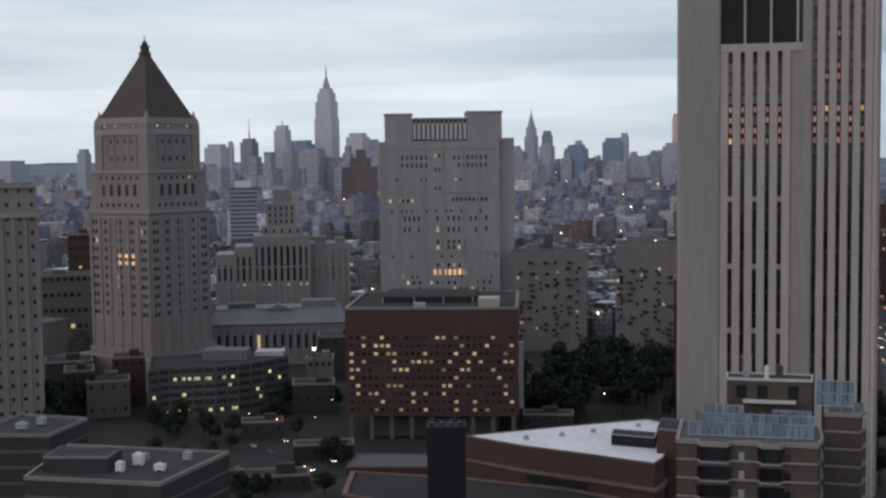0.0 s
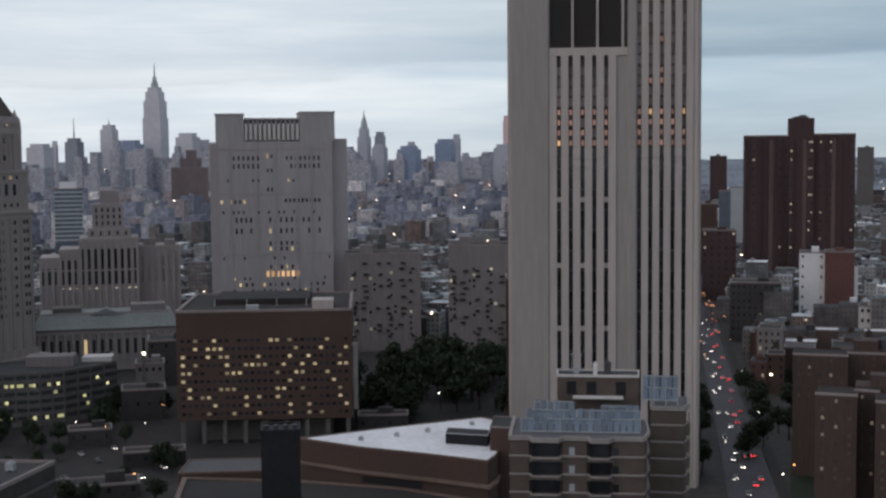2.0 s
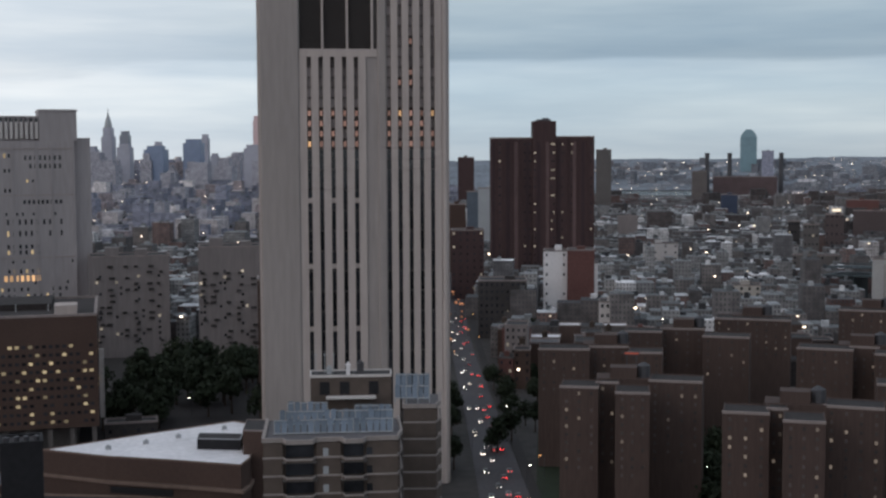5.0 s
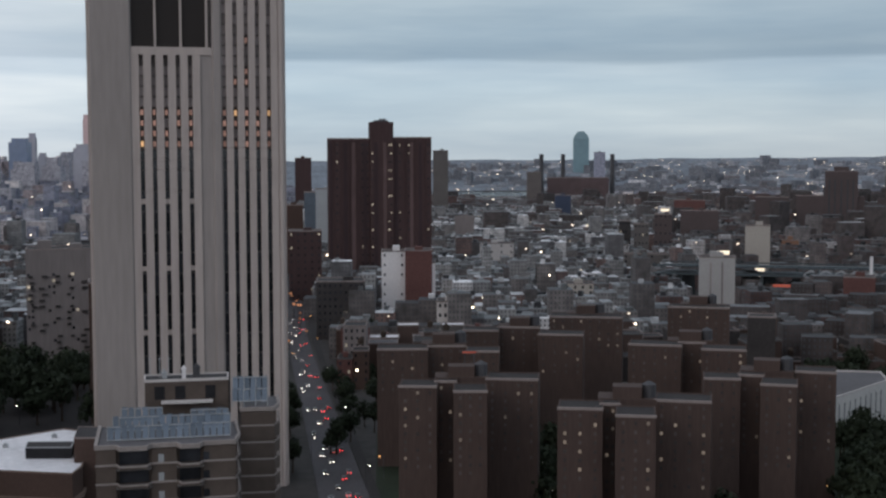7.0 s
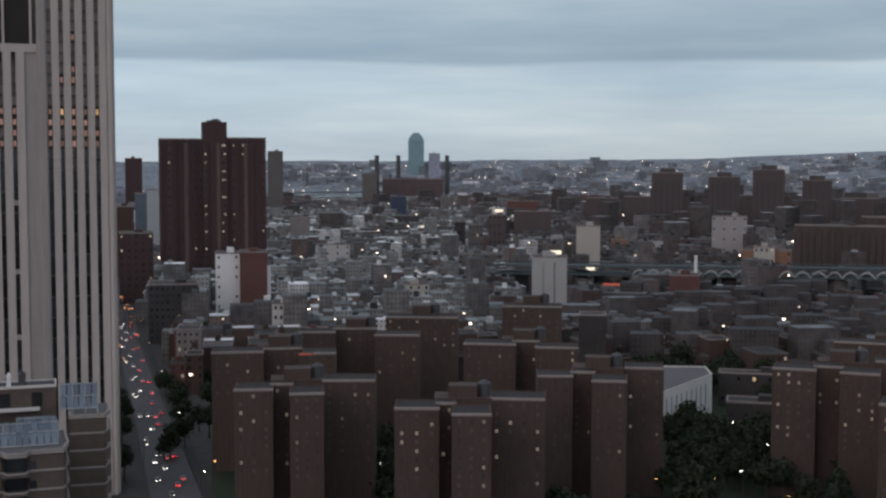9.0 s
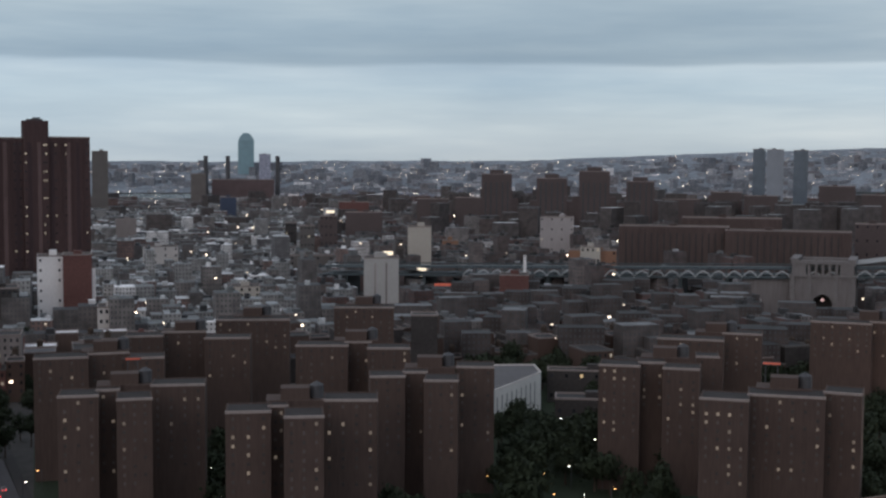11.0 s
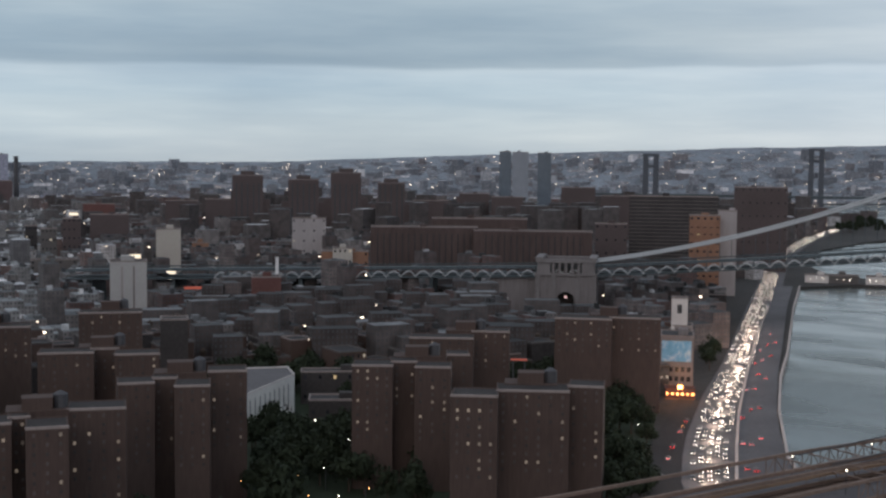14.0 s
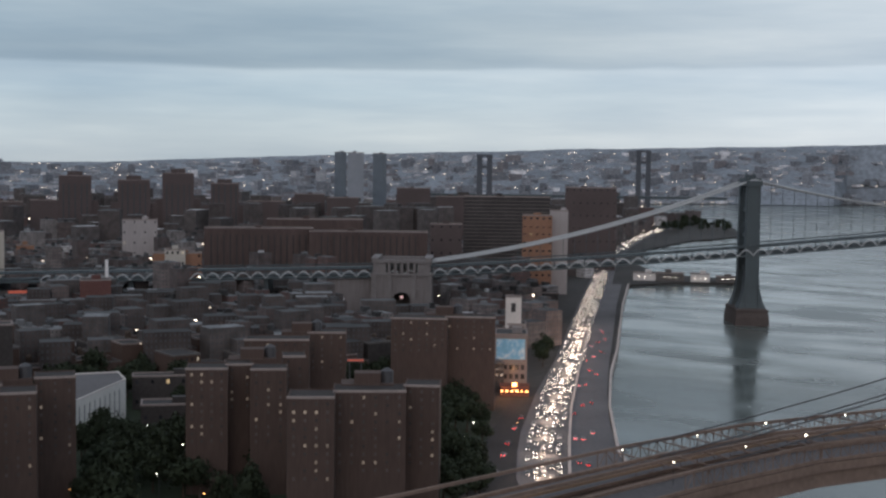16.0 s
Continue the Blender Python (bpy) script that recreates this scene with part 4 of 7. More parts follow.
# stacks of dark balconies and scattered windows on the grey-tan slabs
for ob in [o for o in scene.objects if o.name.startswith("apartment_slab")]:
    for c, wide in ((-17, 2.4), (-11, 3.2), (-2, 2.6), (4, 2.2), (12, 3.2), (18, 2.0)):
        for k in range(14):
            if R.random() < 0.52:
                x = c + R.choice((-0.9, 0.0, 0.9))
                part("balcony", blocks((x - wide / 2, x + wide / 2, -1.2, 0.05, 9 + 3.5 * k, 10.4 + 3.5 * k)), "dark_facade", ob, "dark balcony")
    part("roof_house", blocks((-14, -6, 8, 18, 61.2 if ob.name == "apartment_slab" else 67.2, 66 if ob.name == "apartment_slab" else 72), (5, 11, 6, 15, 61.2 if ob.name == "apartment_slab" else 67.2, 65 if ob.name == "apartment_slab" else 70)), "tan_brick", ob)
    for k in range(34):
        part("window", pane_mesh(1.4, 1.6, "lit_pale" if k % 5 == 0 else "glass"), None, ob, "", pose(R.choice((-19, -17, -7.5, -5, 5.5, 8, 17.5)), -0.02, 10 + 3.5 * R.randrange(13)))
B("avenue_block", 18.75, 20.2, 1080, 58, 24, "maroon_brick", "dark brick block at the end of the avenue", "apartment building", rows=10, cols=5, chance=0.08, lit="lit_pale")
B("avenue_block", 18.6, 19.4, 1330, 70, 24, "brown_brick", "tall brown block beyond the avenue", "apartment building")
for name, a0, a1, d, top, mat, label in (
    ("dark_tower_block", 33.37, 33.88, 1500, 44.6, "dark_facade", "slim dark tower block in the old town"),
    ("grey_tower_block", 34.02, 34.67, 1450, 44.0, "concrete_dark", "slim grey tower block in the old town"),
    ("brown_tower_block", 34.91, 35.67, 1600, 48.1, "hazed_brick", "brown brick tower block in the old town"),
    ("brown_wide_block", 36.03, 37.67, 1700, 48.5, "hazed_brick", "wide dark brown block in the old town"),
    ("white_hall", 32.77, 33.83, 1350, 27.0, "pale_stone", "low white hall with a pale roof"),
    ("grey_warehouse", 33.59, 35.49, 1250, 26.0, "concrete_dark", "long grey flat-roofed warehouse"),
    ("cream_warehouse", 31.0, 32.28, 980, 23.5, "cream", "low cream painted brick warehouse"),
    ("white_school_house", 44.68, 46.16, 1500, 53.0, "granite", "pale stone school house with tall bays"),
    ("peach_house", 45.97, 48.05, 1150, 40.0, "orange_brick", "peach brick apartment house"),
    ("cream_tower", 46.47, 47.35, 1140, 43.5, "cream", "cream tower bay of the peach house"),
    ("grey_slim_tower", 26.11, 26.98, 1700, 39.4, "tan_brick", "slim grey-tan tower over the roofs"),
    ("pale_loft", 27.23, 28.73, 1300, 32.0, "pale_stone", "pale loft building over the roofs"),
    ("white_loft", 25.3, 26.34, 800, 30.0, "pale_stone", "low white loft beside the red gable"),
    ("red_block", 35.75, 37.07, 2100, 48.0, "red_brick", "far dull red brick block"),
    ("far_brown_block", 39.2, 40.6, 1900, 60.0, "hazed_brick", "far dark brown estate block"),
    ("far_brown_block", 40.9, 42.0, 1850, 64.0, "hazed_brick", "far dark brown estate block"),
    ("far_brown_block", 52.07, 53.4, 2200, 66.0, "hazed_brick", "far dark brown estate block"),
    ("far_brown_block", 53.5, 54.9, 2150, 62.0, "hazed_brick", "far dark brown estate block"),
    ("far_brown_block", 56.58, 58.08, 2000, 82.0, "hazed_brick", "far dark brown estate block"),
    ("far_brown_block", 58.33, 59.83, 1800, 75.0, "hazed_brick", "far dark brown estate block"),
    ("far_brown_block", 58.1, 59.5, 1300, 60.0, "hazed_brick", "far dark brown estate block"),
    ("far_brown_block", 50.0, 51.6, 2050, 58.0, "hazed_brick", "far dark brown estate block"),
    ("far_brown_block", 64.9, 66.3, 1750, 84.0, "hazed_brick", "far dark brown estate block"),
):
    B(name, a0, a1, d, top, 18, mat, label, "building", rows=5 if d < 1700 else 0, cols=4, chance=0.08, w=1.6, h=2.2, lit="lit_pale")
for ob in [o for o in scene.objects if o.name.startswith("office_block")]:
    for x in spread(-15.0, 15.0, 7):
        part("pier", blocks((x - 0.7, x + 0.7, -0.9, 0, 6, 96)), "limestone", ob)
    part("cornice", blocks((-15.8, 15.8, -1.4, 0, 97, 99)), "limestone_trim", ob)
    part("cornice", blocks((-15.8, 15.8, -1.0, 0, 110, 111.6)), "limestone_trim", ob)
for ob in [o for o in scene.objects if o.name.startswith("river_tower")]:
    for x in (-17, -9, 0, 9, 17):
        part("window_strip", blocks((x - 1.1, x + 1.1, -0.1, 0.2, 20, 84)), "glass_far", ob)
for ob in [o for o in scene.objects if o.name.startswith("long_slab")]:
    for k, x in enumerate(spread(-48, 48, 9)):
        part("rib", blocks((x - 0.8, x + 0.8, -0.7, 0, 4, 53)), "slab_brick", ob)
    for x in spread(-45, 45, 16):
        part("window_strip", blocks((x - 0.7, x + 0.7, -0.1, 0.2, 12, 51)), "dark_facade", ob)

# ---- the town between ----
def pip(x, y, poly):
    inside = False
    for (x1, y1), (x2, y2) in zip(poly, poly[1:] + poly[:1]):
        if (y1 > y) != (y2 > y) and x < (x2 - x1) * (y - y1) / (y2 - y1) + x1:
            inside = not inside
    return inside


KEEP = []          # plan boxes kept free: (bearing from, bearing to, distance from, distance to)
KEEP += [(-30, 18, 0, 700), (17.5, 20.9, 0, 960), (20.9, 22.6, 0, 640), (22.6, 62, 0, 690), (61, 68, 0, 860), (63.4, 68, 0, 1400), (-16.5, -9.5, 690, 800), (-11, -4, 690, 960), (-3.5, 4, 800, 880), (2.5, 11, 690, 840), (19.5, 26, 1180, 1250),
         (-30, -15, 590, 640), (54.2, 59.5, 880, 1080), (48, 58, 1225, 1345), (41.5, 50, 1990, 2050), (59, 65, 1190, 1390), (36.4, 38.7, 850, 1180), (22.5, 25.5, 880, 930), (18.3, 19.8, 640, 1500), (38.7, 40.0, 1200, 1275), (33.3, 35.7, 1230, 1275), (33.3, 35.7, 1440, 1620), (30.9, 32.4, 960, 1005), (44.6, 46.2, 1490, 1525), (45.9, 48.1, 1130, 1175)]


KEEP = list(KEEP) + [(65.2, 80, 1330, 1500), (65.5, 80, 1500, 1700), (65.9, 80, 1700, 1900), (66.2, 80, 1900, 2050), (66.7, 80, 2050, 2200), (67.1, 80, 2200, 2400), (67.7, 80, 2400, 2650), (68.3, 80, 2650, 2900)]


def free(x, y):
    az, d = chart(x, y)
    if any(a <= az <= b and c <= d <= e for a, b, c, e in KEEP):
        return False
    if not (-24 < az < 92):
        return False
    return pip(x, y, outline) or pip(x, y, far)


def uv_block(verts, faces, uvs, idx, cx, cy, turn, w, d, z0, h):
    """Walls and roof of one house: walls carry UVs in metres."""
    c, s = math.cos(turn), math.sin(turn)
    P = [(cx + c * a - s * b, cy + s * a + c * b) for a, b in ((-w / 2, -d / 2), (w / 2, -d / 2), (w / 2, d / 2), (-w / 2, d / 2))]
    n = len(verts)
    verts += [(x, y, z0) for x, y in P] + [(x, y, z0 + h) for x, y in P]
    u = 0.0
    for i, length in enumerate((w, d, w, d)):
        j = (i + 1) % 4
        faces.append((n + i, n + j, n + 4 + j, n + 4 + i))
        idx.append(0)
        k = max(1, round(length / 2.6)) * 2.6
        rise = max(1, round(h / 3.2)) * 3.2
        uvs += [(0, 0), (k, 0), (k, rise), (0, rise)]
    faces.append((n + 4, n + 5, n + 6, n + 7))
    idx.append(1)
    uvs += [(0, 0), (w, 0), (w, d), (0, d)]


def joined(name, rows, mats, label, category, kind="stuff"):
    """Many houses in one mesh; each row is (x, y, turn, width, depth, foot, height)."""
    verts, faces, uvs, idx = [], [], [], []
    for r in rows:
        uv_block(verts, faces, uvs, idx, *r)
    me = bpy.data.meshes.new(name)
    me.from_pydata(verts, [], faces)
    layer = me.uv_layers.new(name="UVMap")
    layer.data.foreach_set("uv", [c for p in uvs for c in p])
    me.polygons.foreach_set("material_index", idx)
    for m in mats:
        me.materials.append(M[m])
    return solid(name, me, None, label, category, kind)


RF = random.Random(21)
near, mid, farther, lights = [], [], [], []
TURN = radians(-24)


def lift(x, y):
    """Height of the far rising land under a house."""
    az, d = chart(x, y)
    start = 4330 if az < 76 else 4700
    f = (d - start) / (4900 - start)
    return max(0.0, skyline(az) * f ** 0.9 - 4) if f > 0 else 0.0


# streets run in two directions, houses in rows along them
ux, uy = (math.cos(TURN), math.sin(TURN)), (-math.sin(TURN), math.cos(TURN))
step = 1.0
v = -2500.0
while v < 5200:
    deep = RF.uniform(15, 24) * (1.0 if v < 1700 else 1.45)
    u = -2500.0 + RF.uniform(0, 10)
    while u < 5200:
        d0 = math.hypot(u, v)
        grow = 1.0 if d0 < 1400 else 1.5 if d0 < 2600 else 2.3
        w = RF.uniform(7, 17) * grow
        x, y = ux[0] * (u + w / 2) + uy[0] * v, ux[1] * (u + w / 2) + uy[1] * v
        az, d = chart(x, y)
        u += w + (0.0 if RF.random() < 0.8 else RF.uniform(4, 16))
        if d > 4860 or d < 560 or not free(x, y):
            continue
        if RF.random() < 0.08:
            continue
        h = RF.choice((13, 15, 16, 17, 18, 19, 20, 22, 24))
        if RF.random() < 0.05:
            h = RF.uniform(25, 42)
        if az < 18 and d > 1500 and RF.random() < 0.10:
            h = RF.uniform(30, 60)
        z = lift(x, y)
        if d > 4330 and az > 17 and RF.random() < 0.45:
            continue
        if d > 3850 and az > 20:
            h *= 0.42
            w *= 0.8
        elif d > 3000 and az > 20:
            h *= 0.75
        if 26.7 < az < 29.6 and d > 2000:
            h = min(h, 20 if d < 2900 else 9)
        row = (x, y, TURN + RF.uniform(-0.03, 0.03), w, deep * RF.uniform(0.75, 1.0), z - 1 if z else 0, h)
        (near if d < 1250 else mid if d < 2600 else farther).append(row)
        if RF.random() < (0.26 if d < 1500 else 0.34 if d < 3200 else 0.6):
            lights.append((x + RF.uniform(-w, w) / 2, y - deep / 2 * RF.uniform(0.9, 1.3), z + h * RF.uniform(0.2, 1.02), d))
    v += deep + (RF.uniform(1, 5) if RF.random() < 0.55 else 13)
near.sort(key=lambda r: math.hypot(r[0], r[1]))

LOOKS = (("brown_brick", "brown brick tenement"), ("red_brick", "red brick tenement"), ("tan_brick", "tan brick tenement"), ("concrete_dark", "grey rendered tenement"), ("limestone", "pale stone-faced tenement"), ("project_brick", "dull brown brick tenement"))
DARK_LOOKS = (("brown_brick", "brown brick tenement"), ("project_brick", "dull brown brick tenement"), ("dark_facade", "dark-walled tenement"))
ROOFS = (("tar_roof", "black tar roof"), ("tar_roof", "black tar roof"), ("asphalt_pale", "grey felt roof"), ("pale_roof", "silver painted roof"))
for k, (x, y, turn, w, deep, z, h) in enumerate(near[:165]):
    wall, words = LOOKS[k * 7 % len(LOOKS)]
    cap, rwords = ROOFS[k * 5 % len(ROOFS)]
    if math.degrees(math.atan2(x, y)) > 34:
        wall, words = DARK_LOOKS[k % 3]
        cap, rwords = ROOFS[k % 2]
    t = thing("tenement", x, y, z, math.degrees(turn), f"{words} with a {rwords}", "house", "tenements")
    a, b = w / 2, deep / 2
    part("wall", blocks((-a, a, -b, b, 0, h)), wall, t)
    part("roof", blocks((-a + 0.4, a - 0.4, -b + 0.4, b - 0.4, h, h + 0.15)), cap, t)
    part("parapet", roof_deck(-a, a, -b, b, h, 0.8, 0.4), "concrete_dark" if cap == "tar_roof" and k % 4 else "coping", t)
    if k % 3 == 1:
        part("stair_head", blocks((-1.4, 1.4, -1.6, 2.0, h + 0.15, h + 2.7)), wall, t)
    if k % 6 == 0:
        part("water_tank", turned(bmesh.new(), [(1.6, h + 2.7), (1.7, h + 5.6), (0.2, h + 6.8)], 8), "bark", t)
    if k < 12:
        windows(t, "front", (-a, a, -b, b), spread(1.6, w - 1.6, max(2, int(w / 3))), spread(4.5, h - 3, max(2, int(h / 4.2))), 1.1, 1.7, 0.05, lit="lit_pale", rnd=RF)
rest = near[165:] + mid
east = [r for r in rest if math.degrees(math.atan2(r[0], r[1])) > 37 + RF.uniform(-3, 3)]
west = [r for r in rest if r not in set(east)]
# rows far off towards midtown take the haze-tinted colours
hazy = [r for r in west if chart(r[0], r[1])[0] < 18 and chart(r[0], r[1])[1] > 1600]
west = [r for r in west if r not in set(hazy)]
joined("uptown_rows", hazy, ("hazed_wall", "haze_roof"), "house rows towards midtown, tinted blue-grey as haze", "houses")
joined("brown_rows", east, ("east_wall", "east_roof"), "dark brown brick tenement rows with flat roofs", "houses")
joined("tenement_rows", west, ("town_wall", "town_roof"), "packed brick tenements and lofts with flat roofs", "houses")
# roof sheds and tanks of the rows
sheds = []
for x, y, turn, w, deep, z, h in near[165:] + mid:
    for _ in range(RF.choice((0, 1, 1, 2))):
        s = RF.uniform(2.2, 5)
        sheds.append((x + RF.uniform(-0.3, 0.3) * w, y + RF.uniform(-0.3, 0.3) * deep, turn, s, s * RF.uniform(0.7, 1.3), z + h, RF.uniform(1.5, 4)))
joined("roof_sheds", [r for r in sheds if math.degrees(math.atan2(r[0], r[1])) <= 37], ("town_roof", "town_roof"), "stair heads, tanks and sheds on the roofs", "roof sheds")
joined("roof_sheds", [r for r in sheds if math.degrees(math.atan2(r[0], r[1])) > 37], ("east_roof", "east_roof"), "dark stair heads and tanks on the brown roofs", "roof sheds")
far_east = [r for r in farther if math.degrees(math.atan2(r[0], r[1])) > 22 and math.hypot(r[0], r[1]) < 3900]
joined("far_brown_rows", far_east, ("east_wall", "east_roof"), "far brown brick districts towards the river", "houses")
farther = [r for r in farther if r not in set(far_east)]
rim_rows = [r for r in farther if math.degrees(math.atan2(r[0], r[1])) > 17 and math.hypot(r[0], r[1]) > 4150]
joined("skyline_districts", rim_rows, ("hazed_pale", "hazed_pale"), "pale specks of far districts on the rising land", "houses")
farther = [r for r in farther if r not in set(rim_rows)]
joined("far_districts", farther, ("hazed_wall", "town_roof"), "far low districts, walls greyed for haze", "houses")

# dark waterside districts before the rising land
shore_rows = []
for _ in range(1500):
    az, d = RF.uniform(17, 82), RF.uniform(4000, 4780)
    if d < 4000 + max(0, az - 62) * 42:
        continue
    x, y = at(az, d)
    if (az < 34 and not pip(x, y, far)) or (26 < az < 30.4 and d < 4420):
        continue
    shore_rows.append((x, y, RF.choice((TURN, radians(-50), radians(10))), RF.uniform(14, 60), RF.uniform(12, 24), max(0, lift(x, y) - 2), RF.choice((8, 10, 12, 15, 18, 24, 32)) * RF.uniform(0.7, 1.15)))
joined("waterside_districts", shore_rows, ("hazed_dark", "hazed_dark"), "far dark low districts across the river", "houses")

# brown estates and blocks that stand above the rows further off
tall = []
for a0, a1, d0, d1, n, h0, h1 in ((26, 47, 1700, 3000, 46, 26, 46), (38, 60, 1700, 2900, 110, 34, 62), (55, 67, 1400, 2800, 60, 40, 66), (-18, 12, 1500, 2800, 50, 26, 48), (12, 26.5, 1500, 3200, 22, 28, 60)):
    for _ in range(n):
        x, y = at(RF.uniform(a0, a1), RF.uniform(d0, d1))
        if free(x, y) and not (26.6 < chart(x, y)[0] < 29.6 and chart(x, y)[1] > 1900):
            tall.append((x, y, RF.choice((TURN, radians(-50), radians(10))), RF.uniform(18, 40), RF.uniform(14, 20), 0, RF.uniform(h0, h1)))
close = []
for _ in range(80):
    x, y = at(RF.uniform(37, 58), RF.uniform(700, 1010))
    if free(x, y):
        close.append((x, y, RF.choice((TURN, radians(-50), radians(-40))), RF.uniform(12, 26), RF.uniform(11, 16), 0, RF.uniform(22, 33)))
joined("brick_walkups", close, ("brick_wall", "east_roof"), "dark brown brick walk-up blocks behind the estate", "apartment blocks")
joined("uptown_blocks", [r for r in tall if chart(r[0], r[1])[0] < 15], ("hazed_wall", "haze_roof"), "apartment blocks above the rows towards midtown, tinted as haze", "apartment blocks")
joined("brick_blocks", [r for r in tall if chart(r[0], r[1])[0] >= 15], ("brick_wall", "town_roof"), "brown brick apartment blocks above the house rows", "apartment blocks")

# midtown
city = []
for _ in range(130):
    az = RF.uniform(-22, 11.0)
    d = RF.uniform(3300, 4700)
    peak = 1.0 if -9 < az < 1 else 0.75 if az < 11 else 0.5
    if az < -11:
        peak = 0.55
    x, y = at(az, d)
    h = RF.uniform(60, 165) * peak * (0.72 + 0.28 * d / 4700)
    s = RF.uniform(22, 50)
    tower = [(x, y, radians(-29), s, s * RF.uniform(0.6, 1), 0, h)]
    city.append(tower)
    if RF.random() < 0.5:
        tower.append((x, y, radians(-29), s * 0.6, s * 0.5, h, h * RF.uniform(0.08, 0.25)))
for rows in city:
    tagged(joined("office_tower", rows, ("hazed_wall", "hazed_wall"), "far office tower in the midtown crowd, greyed for haze", "office tower", ""), group="midtown office towers")


def needle(name, az, d, tiers, mast, mat, label, turn=-29):
    """A stepped skyscraper: tiers of (half width, half depth, top), then a mast of (radius, height)."""
    t = thing(name, *at(az, d), 0, turn, label, "skyscraper")
    z = 0
    for k, (a, b, top) in enumerate(tiers):
        part("tier", blocks((-a, a, -b, b, z, top)), mat, t)
        for x in spread(-a + 3, a - 3, max(2, int(a / 4))):
            part("rib", blocks((x - 0.9, x + 0.9, -b - 0.5, -b, z, top - 1)), mat, t)
        z = top
    part("mast", turned(bmesh.new(), mast, 10), "steel_pale" if mat != "limestone" else "concrete_dark", t)
    return t


needle("spire_tower", -5.1, 4690, [(62, 30, 60), (44, 27, 100), (37, 25, 260), (33, 23, 320), (27, 19, 352), (20, 15, 368)], [(13, 368), (12, 384), (8, 388), (6.5, 402), (3.2, 406), (2.2, 430), (1.0, 452)], "hazed_pale_stone", "far pale stone skyscraper with setbacks and a tall mast")
needle("spire_tower", 3.92, 4800, [(30, 26, 90), (20, 18, 190), (15, 14, 222)], [(14, 222), (12.5, 236), (9, 250), (5, 262), (2, 274), (0.6, 292)], "hazed_stone", "far slender skyscraper with a tapering needle crown")
for az, d, a, top, mat, mast in ((-9.9, 4300, 34, 168, "hazed_pale_stone", 0), (-9.3, 4400, 9, 178, "hazed_pale_stone", 0), (-8.5, 4600, 26, 190, "far_glass", 70), (-7.05, 4650, 25, 236, "hazed_pale_stone", 20), (-6.15, 4300, 32, 178, "far_blue", 0), (-3.75, 4500, 34, 204, "hazed_pale_stone", 0),
                                 (-3.1, 4550, 24, 182, "hazed_pale_stone", 0), (3.2, 4000, 20, 150, "hazed_stone", 0), (4.62, 4500, 16, 204, "far_glass", 0), (5.9, 3900, 30, 150, "far_blue", 0), (7.5, 4100, 28, 172, "far_blue", 0), (8.0, 4300, 12, 190, "hazed_stone", 0),
                                 (8.4, 4200, 12, 128, "hazed_stone", 0), (10.2, 4700, 10, 262, "far_pink", 0), (10.1, 3800, 26, 152, "hazed_stone", 0), (-15.5, 3300, 14, 148, "steel_pale", 0), (-18.6, 2200, 30, 122, "hazed_stone", 0), (4.6, 4300, 22, 160, "hazed_stone", 0), (6.0, 4450, 14, 168, "hazed_stone", 0)):
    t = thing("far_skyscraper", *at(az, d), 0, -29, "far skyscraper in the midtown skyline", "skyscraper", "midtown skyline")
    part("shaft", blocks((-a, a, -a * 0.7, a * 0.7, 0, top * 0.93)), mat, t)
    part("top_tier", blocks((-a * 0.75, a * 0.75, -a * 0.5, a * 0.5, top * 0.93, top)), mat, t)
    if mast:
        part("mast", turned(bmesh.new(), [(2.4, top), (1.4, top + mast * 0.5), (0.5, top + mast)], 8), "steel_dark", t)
# sparks of lit windows and lamps over the rows
bm = bmesh.new()
verts, faces = [], []
for x, y, z, d in lights:
    s = 0.42 * (1 + min(d, 3200) / 2400)
    n = len(verts)
    verts += [(x + a * s, y + b * s, z + c * s) for a, b, c in ((-1, -1, -0.7), (1, -1, -0.7), (1, 1, -0.7), (-1, 1, -0.7), (-1, -1, 0.7), (1, -1, 0.7), (1, 1, 0.7), (-1, 1, 0.7))]
    faces += [tuple(n + i for i in q) for q in ((3, 2, 1, 0), (4, 5, 6, 7), (0, 1, 5, 4), (1, 2, 6, 5), (2, 3, 7, 6), (3, 0, 4, 7))]
me = bpy.data.meshes.new("town_lights")
me.from_pydata(verts, [], faces)
me.materials.append(M["specks"])
solid("town_lights", me, None, "small lamps and lit windows over the town", "lights", "stuff")
bm.free()

# ---- blocks at the foot of the view ----
def ring_poly(bm, pts, inner, z0, z1):
    """A rim between a plan outline and a smaller one."""
    n = len(pts)
    a = [[bm.verts.new((*p, z)) for p in q] for q, z in ((pts, z0), (pts, z1), (inner, z1), (inner, z0))]
    for r, s in ((0, 1), (1, 2), (2, 3), (3, 0)):
        for i in range(n):
            bm.faces.new((a[r][i], a[r][(i + 1) % n], a[s][(i + 1) % n], a[s][i]))
    bmesh.ops.recalc_face_normals(bm, faces=bm.faces)
    return bm


